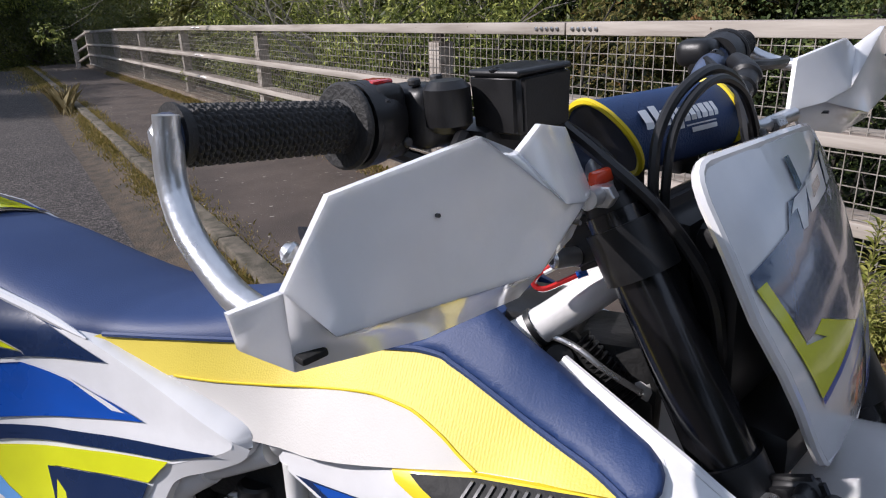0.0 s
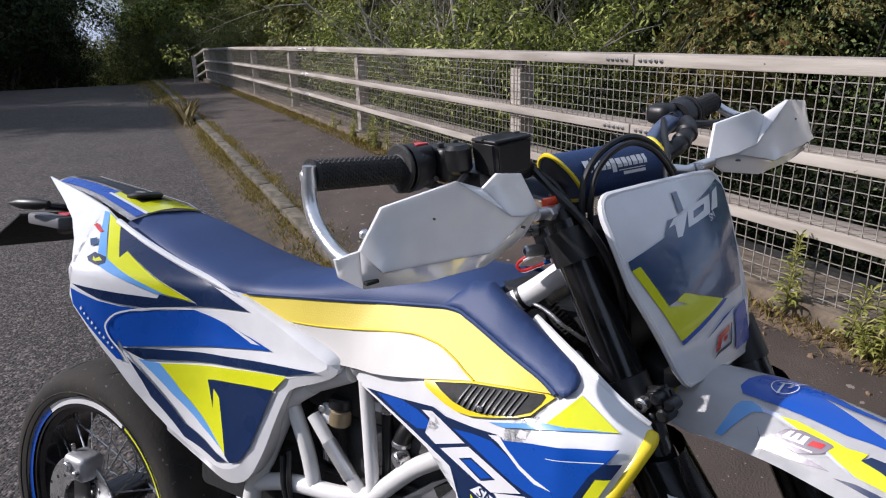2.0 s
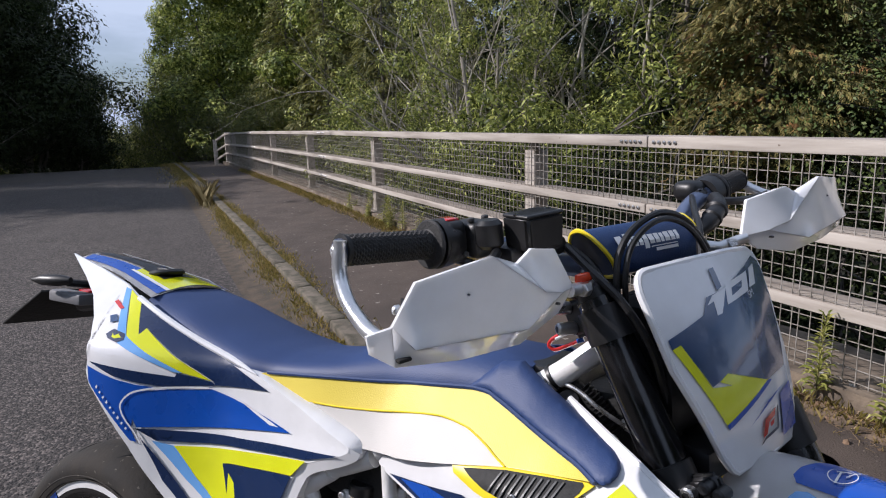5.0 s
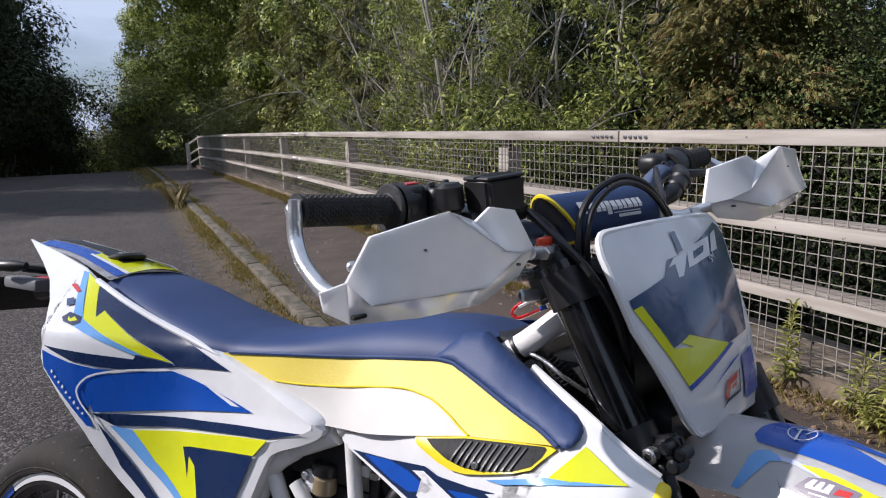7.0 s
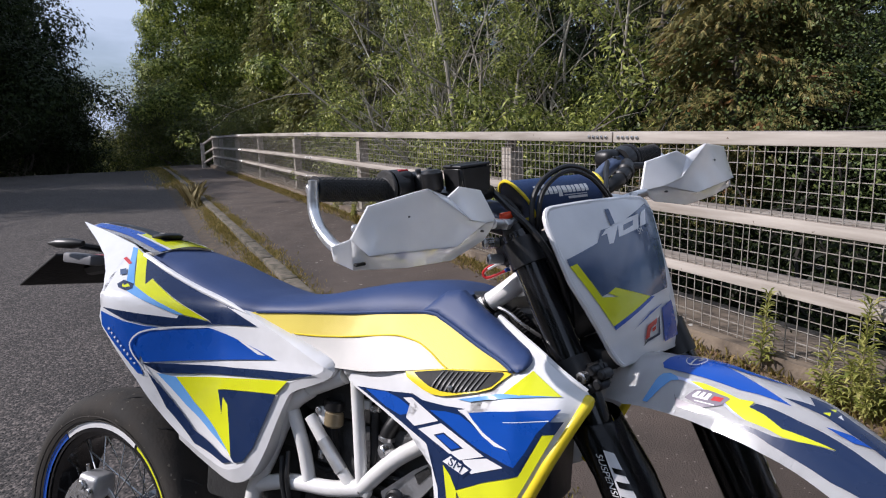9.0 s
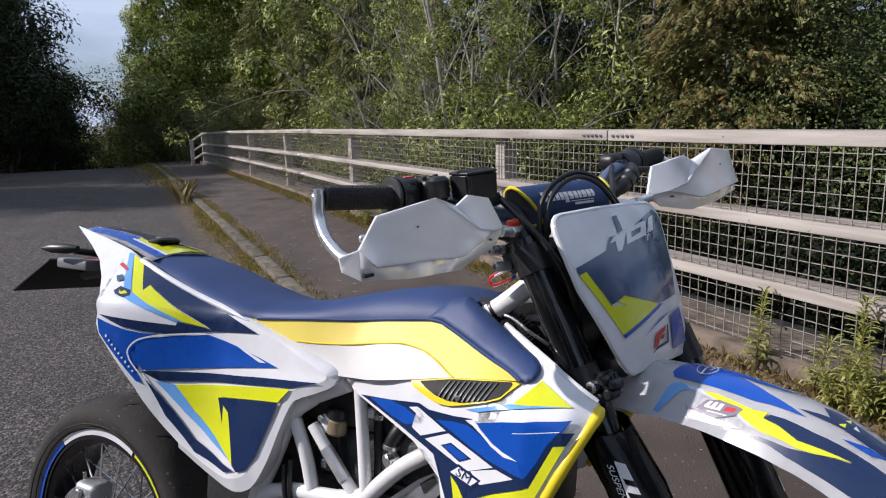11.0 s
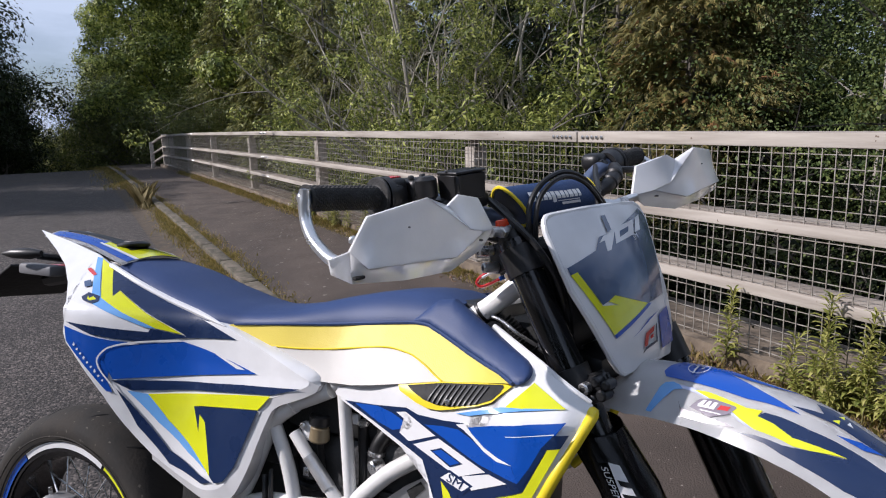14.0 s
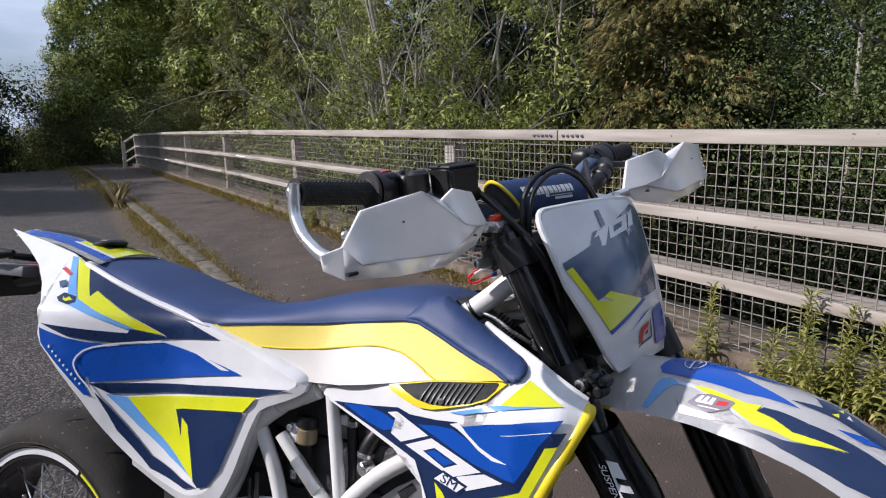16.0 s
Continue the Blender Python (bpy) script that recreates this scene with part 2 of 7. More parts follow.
def part(name, bm, material, parent=None, label="", smooth=True, angle=40, m=None):
    """Links a bmesh as one mesh object under a thing or a part."""
    bmesh.ops.recalc_face_normals(bm, faces=bm.faces)
    for e in bm.edges:
        e.smooth = len(e.link_faces) != 2 or e.calc_face_angle(0) < radians(angle)
    for f in bm.faces:
        f.smooth = smooth
    me = bpy.data.meshes.new(name)
    bm.to_mesh(me)
    bm.free()
    me.materials.append(material)
    return put(name, me, parent, m, label)


def box(x0, y0, z0, x1, y1, z1, bevel=0.0, seg=2):
    bm = bmesh.new()
    bmesh.ops.create_cube(bm, size=1, matrix=Matrix.LocRotScale(((x0 + x1) / 2, (y0 + y1) / 2, (z0 + z1) / 2), None, (abs(x1 - x0), abs(y1 - y0), abs(z1 - z0))))
    if bevel:
        bmesh.ops.bevel(bm, geom=list(bm.edges), offset=bevel, segments=seg, profile=0.5, affect="EDGES")
    return bm


def add_tube(bm, pts, radii, sides=10, caps=True):
    """A round tube through points, with a radius at each."""
    pts = [Vector(p) for p in pts]
    if not hasattr(radii, "__len__"):
        radii = [radii] * len(pts)
    rings, up = [], None
    for i, p in enumerate(pts):
        d = (pts[min(i + 1, len(pts) - 1)] - pts[max(i - 1, 0)]).normalized()
        if up is None:
            up = d.orthogonal().normalized()
        up = (up - d * up.dot(d)).normalized()
        side = d.cross(up)
        rings.append([bm.verts.new(p + radii[i] * (math.cos(2 * math.pi * k / sides) * up + math.sin(2 * math.pi * k / sides) * side)) for k in range(sides)])
    for a, b in zip(rings, rings[1:]):
        for k in range(sides):
            bm.faces.new((a[k], a[(k + 1) % sides], b[(k + 1) % sides], b[k]))
    if caps:
        bm.faces.new(rings[0][::-1])
        bm.faces.new(rings[-1])
    return bm


def tube(pts, radii, sides=10):
    return add_tube(bmesh.new(), pts, radii, sides)


def arc_pts(pts, n=6):
    """A smooth curve through points."""
    pts = [Vector(p) for p in pts]
    out = []
    for i in range(len(pts) - 1):
        p0, p1, p2, p3 = pts[max(i - 1, 0)], pts[i], pts[i + 1], pts[min(i + 2, len(pts) - 1)]
        for k in range(n):
            t = k / n
            out.append(0.5 * ((2 * p1) + (p2 - p0) * t + (2 * p0 - 5 * p1 + 4 * p2 - p3) * t * t + (3 * p1 - p0 - 3 * p2 + p3) * t ** 3))
    return out + [pts[-1]]


def disc_bm(center, axis, r, depth, sides=24, bevel=0.0, hole=0.0):
    """A cylinder or ring about an axis."""
    bm = bmesh.new()
    axis = Vector(axis).normalized()
    q = axis.to_track_quat("Z", "Y").to_matrix()
    prof = [(hole, -depth / 2), (r - bevel, -depth / 2), (r, -depth / 2 + bevel), (r, depth / 2 - bevel), (r - bevel, depth / 2), (hole, depth / 2)]
    rings = [[bm.verts.new(Vector(center) + q @ Vector((a * math.cos(2 * math.pi * k / sides), a * math.sin(2 * math.pi * k / sides), h))) for k in range(sides)] for a, h in prof if a > 0 or hole > 0]
    if hole > 0:
        rings.append(rings[0])
    for a, b in zip(rings, rings[1:]):
        for k in range(sides):
            bm.faces.new((a[k], a[(k + 1) % sides], b[(k + 1) % sides], b[k]))
    if hole == 0:
        bm.faces.new(rings[0][::-1])
        bm.faces.new(rings[-1])
    return bm


def empty(name, m=None):
    ob = new(name)
    ob.empty_display_size = 0.1
    if m is not None:
        ob.matrix_basis = m
    return ob


# ground, road, footway
YEND = 22.5                               # the far end of the railing
DECK_END = YEND + 0.4
JOINT_Y = 21.8


def road_z(y):
    """The road falls gently past the bridge's middle, and more steeply past its end."""
    if y > 60:
        return road_z(59.9) - 0.25 * (y - 59.9)
    return -0.0006 * max(0.0, y - 8.0) ** 2 - 0.0042 * max(0.0, y - 27.0) ** 2


def ground_z(x, y):
    side = max(0.0, min(1.0, (abs(x + 1.5) - 4.6) / 1.6)) if y < DECK_END + 2 else max(0.0, min(1.0, (abs(x + 1.5) - 5.5) / 6.0))
    drop = 3.2 if y < DECK_END else 3.2 * max(0.0, 1 - (y - DECK_END) / 8) + 0.3
    far = max(0.0, math.hypot(x, y) - 190) * 0.012
    return min(road_z(min(y, 90)) if y < 90 else road_z(90), 0.0) * (1 if y > 0 else 0) - 0.03 - side * drop * (1 if y > -40 else 0.2) + min(far, 30) * (1 if y > 0 else 0)


xs = sorted(set([-900, -400, -200, -100, -60] + [-40 + 2.5 * i for i in range(13)] + [-9 + 0.5 * i for i in range(32)] + [7 + 2 * i for i in range(17)] + [60, 100, 200, 400, 900]))
ys = sorted(set([-900, -400, -200, -100, -60, -40, -30, -20, -12, -6] + [i * 2.0 for i in range(46)] + [100, 130, 160, 200, 300, 500, 900]))
verts = [(x, y, ground_z(x, y)) for y in ys for x in xs]
faces = [(j * len(xs) + i, j * len(xs) + i + 1, (j + 1) * len(xs) + i + 1, (j + 1) * len(xs) + i) for j in range(len(ys) - 1) for i in range(len(xs) - 1)]
tagged(put("ground", mesh_from("ground", verts, faces, EARTH, True)), "rough earth and undergrowth falling away beside the bridge", "ground", kind="structure")


def gutter_rise(x):
    """Soil and moss banked against the kerb."""
    return 0.075 * max(0.0, min(1.0, (x - 0.70) / 0.30)) ** 2


def strip(name, x0, x1, top, material, y0=-25.0, y1=80.0, nx=6, step=1.0, wob=0.0, thick=0.0):
    """A long strip along the road, following its fall."""
    bm = bmesh.new()
    n = int((y1 - y0) / step)
    rows = []
    for j in range(n + 1):
        y = y0 + (y1 - y0) * j / n
        rows.append([bm.verts.new((x0 + (x1 - x0) * i / nx, y, road_z(y) + top + wob * noise.noise(Vector((x0 + (x1 - x0) * i / nx, y * 0.7, top))))) for i in range(nx + 1)])
    for a, b in zip(rows, rows[1:]):
        for i in range(nx):
            bm.faces.new((a[i], a[i + 1], b[i + 1], b[i]))
    if thick:
        ret = bmesh.ops.extrude_face_region(bm, geom=list(bm.faces))
        for v in [g for g in ret["geom"] if isinstance(g, bmesh.types.BMVert)]:
            v.co.z -= thick
    return part(name, bm, material)


KX = 1.0                                  # the kerb's face
FOOT = 0.12                               # the footway's height at the kerb


def foot_z(x):
    """The footway climbs a little from the kerb to the railing."""
    return FOOT + 0.036 * min(1.0, max(0.0, (x - 1.2) / 1.1))


tagged(strip("road", -5.6, 0.70, 0.0, ASPHALT, nx=8, wob=0.006), "worn grey stone-chip asphalt carriageway", "road", kind="structure")
gutter = tagged(strip("gutter", 0.66, KX + 0.05, 0.003, GUTTER, nx=10, wob=0.006, step=0.3), "dirt-covered tarmac strip rising to the kerb", "road", kind="structure")
for v in gutter.data.vertices:
    v.co.z += gutter_rise(v.co.x)
footway = strip("pavement", KX + 0.11, 2.39, 0.0, BROWN_TARMAC, nx=6, wob=0.008, y1=60)
for v in footway.data.vertices:
    v.co.z += foot_z(v.co.x)
tagged(footway, "brown tarmac footway with faint pale scuffs", "pavement", kind="structure")
tagged(strip("verge", -8.5, -5.6, 0.02, EARTH, nx=4, wob=0.05), "shaded earth verge beside the road", "verge", kind="structure")
tagged(strip("plinth", 2.376, 2.80, 0.254, PLINTH, y1=DECK_END + 0.6, nx=6, step=0.25, wob=0.008, thick=0.6), "rough stained concrete upstand with pale lichen under the railing", "plinth", kind="structure")
tagged(strip("expansion_joint", -5.6, 0.9, 0.007, KERB, y0=JOINT_Y - 0.09, y1=JOINT_Y + 0.09, nx=12, step=0.06, wob=0.006), "pale worn joint strip across the road", "road", kind="structure")
tagged(part("deck_edge", box(2.80, -25, -1.0, 3.0, DECK_END + 0.5, 0.20, 0.01), PLINTH), "concrete edge beam of the bridge deck", "wall", kind="structure")


# railing: rails, posts, mesh
RX = 2.40
RAILS = [(1.112, 1.168), (0.780, 0.829), (0.508, 0.557)]
SPAN = 3.40
POST_Y = [4.06 + SPAN * i for i in range(-5, 6)]
railing = tagged(empty("railing", pose(RX, 0, 0)), "weathered pale painted steel bridge railing with wire mesh", "railing")
Y0, Y1 = -14.0, YEND
splices = [2.86 + 6.8 * i for i in range(-2, 3)]
ends = [Y0] + splices + [Y1]
for z0, z1 in RAILS:
    for a, b in zip(ends, ends[1:]):
        rail = part("rail", box(0, a + 0.004, z0, 0.17, b - 0.004, z1, 0.006), RAIL, railing)
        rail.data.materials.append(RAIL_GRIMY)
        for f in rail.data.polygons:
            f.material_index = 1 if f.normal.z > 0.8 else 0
        inner = part("rail_core", box(0.012, a - 0.02, z0 + 0.008, 0.15, a + 0.02, z1 - 0.008), WIRE, railing)
        for s in (-1, 1):
            for k in range(5):
                yy = (b if s < 0 else a) + s * (0.05 + 0.036 * k)
                if Y0 + 0.3 < yy < Y1 - 0.3:
                    part("bolt", disc_bm((-0.004, yy, (z0 + z1) / 2), (1, 0, 0), 0.0095, 0.014, 10, 0.004), STEEL, railing)
part("bottom_bar", box(-0.008, Y0, 0.264, 0.03, Y1, 0.288, 0.003), RAIL, railing, "chipped pale painted bar")
for y in POST_Y:
    part("post", box(0.050, y - 0.060, 0.25, 0.158, y + 0.060, 1.062, 0.006), RAIL, railing)
    part("post_bracket", box(0.07, y - 0.03, 1.055, 0.12, y + 0.03, 1.118, 0.004), WIRE, railing)
    part("base_plate", box(0.034, y - 0.11, 0.245, 0.2, y + 0.11, 0.272, 0.005), RAIL, railing)
STEP = 0.0505


def mesh_panel(y0, y1, z0, z1):
    """Welded wire mesh between two rails, square wires of four sides."""
    v, f = [], []

    def wire(a, b, ax, r=0.0016):
        i = len(v)
        for p in (a, b):
            for d1, d2 in ((-r, -r), (r, -r), (r, r), (-r, r)):
                q = list(p)
                o = [k for k in range(3) if k != ax]
                q[o[0]] += d1
                q[o[1]] += d2
                v.append(q)
        for k in range(4):
            f.append((i + k, i + (k + 1) % 4, i + 4 + (k + 1) % 4, i + 4 + k))
    n = int((y1 - y0) / STEP)
    for k in range(n + 1):
        yy = y0 + STEP * k
        wob = 0.003 * math.sin(yy * 3.1 + z0 * 7)
        wire((0.010 + wob, yy, z0), (0.010 + wob, yy + 0.004 * math.sin(yy * 9), z1), 2)
    m = int((z1 - z0) / STEP)
    for k in range(m + 1):
        zz = z0 + 0.012 + STEP * k
        if zz < z1:
            wire((0.0145, y0, zz), (0.0145, y1, zz), 1)
    return v, f


for y in range(int(Y0), int(Y1), 2):
    for z0, z1 in ((0.270, 0.512), (0.552, 0.784), (0.824, 1.116)):
        put("mesh_panel", mesh_from("mesh_panel", *mesh_panel(y, y + 2.0, z0, z1), WIRE), railing)
part("end_post", box(0.0, Y1, 0.05, 0.18, Y1 + 0.12, 1.19, 0.008), RAIL, railing)
for z0, z1 in RAILS:     # the splayed end, dropping towards the ground
    bm = bmesh.new()
    ring = [[bm.verts.new((x + dx, Y1 + 0.1 + dy, z + dz)) for z in (z0, z1) for x in (0.02, 0.08)] for dx, dy, dz in ((0, 0, 0), (-0.30, 0.5, -0.22))]
    for a, b in ((0, 1), (1, 3), (3, 2), (2, 0)):
        bm.faces.new((ring[0][a], ring[0][b], ring[1][b], ring[1][a]))
    bm.faces.new((ring[1][0], ring[1][1], ring[1][3], ring[1][2]))
    part("end_rail", bm, RAIL, railing)
part("end_stub", box(-0.32, Y1 + 0.56, 0.0, -0.20, Y1 + 0.66, 0.97, 0.008), RAIL, railing)
for o in railing.children:     # the railing follows the road's fall
    for v in o.data.vertices:
        v.co.z += road_z(v.co.y)


# kerb stones
for i in range(-14, 52):
    y = i * 0.915 + 0.31
    bm = box(0, 0.004, -0.25, 0.115, 0.911, FOOT, 0.014, 3)
    for v in bm.verts:
        if v.co.z > 0:
            v.co += Vector((0.010, 0.004, 0.007)) * noise.noise(v.co * 9 + Vector((0, i * 3.1, 0)))
    tagged(part("kerb_stone", bm, KERB, m=pose(KX, y, road_z(y + 0.45))), "mossy weathered concrete kerb stone", "kerb", "kerb stones", "structure")


# trees
def unit(a):
    return a / (np.linalg.norm(a, axis=1)[:, None] + 1e-9)


def leaf_cloud(rng, centers, radii, count, size, squash=0.8, droop=0.35, shell=0.45, wide=0.24, blade=False):
    """Many small pointed leaves about clump centres, faces turned outward and up."""
    centers, radii = np.array(centers), np.array(radii)
    w = radii ** 2
    pick = rng.choice(len(centers), count, p=w / w.sum())
    d = unit(rng.normal(size=(count, 3)))
    r = radii[pick] * (shell + (1 - shell) * rng.random(count)) * (0.8 + 0.45 * rng.random(count))
    p = centers[pick] + d * r[:, None] * np.array([1, 1, squash])
    nrm = unit(d * 1.0 + np.array([0, 0, 0.45]) + rng.normal(size=(count, 3)) * 0.34)
    axis = rng.normal(size=(count, 3)) + d * 0.5
    axis[:, 2] -= droop
    axis = unit(axis - nrm * (axis * nrm).sum(1)[:, None])
    side = np.cross(nrm, axis)
    L = size * (0.55 + 0.9 * rng.random(count))[:, None]
    if blade:
        mid = p + axis * L * 0.45
        v = np.stack([p, mid + side * L * wide + nrm * L * 0.05, p + axis * L - nrm * L * 0.14, mid - side * L * wide + nrm * L * 0.05], 1).reshape(-1, 3)
        i = np.arange(count) * 4
        return v, np.stack([i, i + 1, i + 2, i + 3], 1)
    v = np.stack([p + side * L * wide, p - side * L * wide, p + axis * L - nrm * L * 0.12], 1).reshape(-1, 3)
    i = np.arange(count) * 3
    return v, np.stack([i, i + 1, i + 2], 1)


def spray_cloud(rng, origins, dirs, size, fingers=7):
    """Flat drooping conifer sprays: narrow fingers fanning from each twig end."""
    o, d = np.repeat(np.array(origins), fingers, 0), np.repeat(unit(np.array(dirs)), fingers, 0)
    n = len(o)
    flat = np.repeat(unit(rng.normal(size=(len(origins), 3)) * 0.35 + np.array([0, 0, 1.0])), fingers, 0)
    side = unit(np.cross(flat, d))
    k = np.tile(np.arange(fingers), len(origins))
    fan = ((k % 2) * 2 - 1) * (0.55 + 0.25 * rng.random(n))
    along_ = (k / fingers)[:, None] * size * 1.1
    axis = d + side * fan[:, None]
    axis[:, 2] -= 0.25 + 0.35 * rng.random(n)
    axis = unit(axis)
    p = o + d * along_ - np.array([0, 0, 1.0]) * along_ ** 2 * 1.2
    L = (size * (0.9 - 0.5 * k / fingers) * (0.6 + 0.7 * rng.random(n)))[:, None]
    w = unit(np.cross(flat, axis)) * L * 0.13
    v = np.stack([p + w, p - w, p + axis * L], 1).reshape(-1, 3)
    i = np.arange(n) * 3
    return v, np.stack([i, i + 1, i + 2], 1)


def fast_mesh(name, v, f, material):
    me = bpy.data.meshes.new(name)
    me.vertices.add(len(v))
    me.vertices.foreach_set("co", np.ascontiguousarray(v, dtype=np.float32).ravel())
    me.loops.add(f.size)
    me.loops.foreach_set("vertex_index", f.astype(np.int32).ravel())
    me.polygons.add(len(f))
    me.polygons.foreach_set("loop_start", np.arange(len(f), dtype=np.int32) * f.shape[1])
    me.materials.append(material)
    me.update(calc_edges=True)
    return me


def make_tree(kind, height, spread, leaves, size, leaf, bark, seed, bare=0.0, low=0.12, stems=1, label="", clump=0.55, twigs=4, girth=1.0, crooked=0.12, rise=0.35, shell=0.45, wide=0.24, blade=False, droop=0.35):
    """A tree: tapered stems, limbs and twigs, and a crown of small leaves in clumps with gaps."""
    rng = np.random.default_rng(seed)
    root = empty(kind)
    bm = bmesh.new()
    tips = []
    for s in range(stems):
        a0 = rng.random() * 6.28
        lean = (0.10 + 0.22 * rng.random()) * (1 if stems > 1 else 0.4)
        base = np.array([math.cos(a0), math.sin(a0), 0]) * (0.25 if stems > 1 else 0) * spread * 0.5
        trunk = []
        for k in range(9):
            t = k / 8
            trunk.append(base + np.array([math.cos(a0) * lean * t * height + crooked * math.sin(7 * t + a0), math.sin(a0) * lean * t * height + crooked * math.cos(6 * t + a0), t * height * (0.82 + 0.15 * rng.random())]))
        trunk.sort(key=lambda q: q[2])
        r0 = (height * 0.014 + 0.02) * girth
        add_tube(bm, trunk, [r0 * (1 - 0.88 * k / 8) for k in range(9)], 7)
        nb = int(15 / stems) + 5
        for b in range(nb):
            t = low + (1 - low) * (b + rng.random()) / nb
            i = min(7, int(t * 8))
            q = trunk[i] + (trunk[i + 1] - trunk[i]) * (t * 8 - i)
            a = b * 2.4 + rng.random()
            ln = spread * (0.45 + 0.6 * rng.random()) * (1.05 - 0.65 * t)
            d = np.array([math.cos(a), math.sin(a), rise + 0.6 * rng.random()])
            limb = [q, q + d * ln * 0.35 + rng.normal(size=3) * crooked * 0.4, q + d * ln * 0.7 + rng.normal(size=3) * 0.1, q + d * ln + rng.normal(size=3) * 0.15]
            add_tube(bm, limb, [r0 * 0.38 * (1 - 0.5 * t), r0 * 0.27 * (1 - 0.5 * t), r0 * 0.17, 0.005], 5)
            for j in range(twigs):
                o = limb[1 + j % 3]
                e = o + (d * 0.4 + rng.normal(size=3) * 0.6) * ln * 0.5
                add_tube(bm, [o, (o + e) / 2 + rng.normal(size=3) * 0.05, e], [0.011, 0.008, 0.003], 4)
                tips.append((e, 1.0))
            tips.append((limb[3], 1.3))
            tips.append((limb[2], 1.1))
    part("trunk", bm, bark, root)
    keep = [q for q in tips if rng.random() > bare]
    cen = [q[0] for q in keep]
    rad = [clump * q[1] * spread * 0.30 * (0.45 + 0.9 * rng.random()) for q in keep]
    v, f = leaf_cloud(rng, cen, rad, leaves, size, shell=shell, wide=wide, blade=blade, droop=droop)
    put("crown", fast_mesh("crown", v, f, leaf), root)
    return tagged(root, label, "tree")


def make_thicket_tree(kind, height, stems, clusters, leaf, bark, seed, label, spread=1.0, size=0.056):
    """A many-stemmed tree: upright pale stems that fork again and again, with tufts of narrow hanging leaflets on part of the twigs."""
    rng = np.random.default_rng(seed)
    root = empty(kind)
    bm = bmesh.new()
    ends = []

    def grow(p, d, r, ln, level):
        n = (7, 5, 4, 3)[level]
        line, q = [p], p
        dirs = [d]
        for k in range(n):
            d = d + rng.normal(size=3) * (0.07, 0.11, 0.15, 0.2)[level] + np.array([0, 0, (0.03, 0.05, 0.04, -0.02)[level]])
            d = d / np.linalg.norm(d)
            q = q + d * ln / n
            line.append(q)
            dirs.append(d)
        tip = r * (0.35 if level < 3 else 0.4)
        add_tube(bm, line, [r + (tip - r) * k / n for k in range(n + 1)], (7, 6, 5, 4)[level])
        if level >= 2:
            ends.append((line[-1], dirs[-1], level))
            ends.append((line[n // 2 + 1], dirs[n // 2 + 1], level))
        if level == 3:
            return
        for c in range((6, 4, 3)[level]):
            t = (0.34 if level == 0 else 0.25) + (0.66 if level == 0 else 0.75) * (c + rng.random()) / (6, 4, 3)[level]
            i = min(n - 1, int(t * n))
            o = line[i] + (line[i + 1] - line[i]) * (t * n - i)
            a = rng.random() * 6.283
            up = dirs[i]
            side = np.cross(up, [math.cos(a), math.sin(a), 0.15])
            side = side / (np.linalg.norm(side) + 1e-9)
            ang = radians(rng.uniform(22, 52))
            grow(o, up * math.cos(ang) + side * math.sin(ang), r * (1 - 0.65 * t) * rng.uniform(0.45, 0.7), ln * rng.uniform(0.34, 0.52), level + 1)
    for k in range(stems):
        a = 6.283 * k / stems + rng.random()
        d = np.array([math.cos(a) * 0.10 * spread, math.sin(a) * 0.10 * spread, 1.0])
        grow(np.array([math.cos(a) * 0.45 * spread, math.sin(a) * 0.45 * spread, 0.0]), d / np.linalg.norm(d), 0.044 + 0.026 * rng.random(), height * rng.uniform(0.74, 0.95), 0)
    part("trunk", bm, bark, root)
    pick = rng.permutation(len(ends))[:clusters]
    cen, rad = [], []
    for k in pick:
        e, d = ends[k][:2]
        cen.append(e + d * 0.05)
        rad.append(rng.uniform(0.12, 0.29))
    v, f = leaf_cloud(rng, cen, rad, clusters * 120, size, squash=0.75, droop=0.25, shell=0.5, wide=0.20, blade=True)
    put("crown", fast_mesh("crown", v, f, leaf), root)
    return tagged(root, label, "tree")


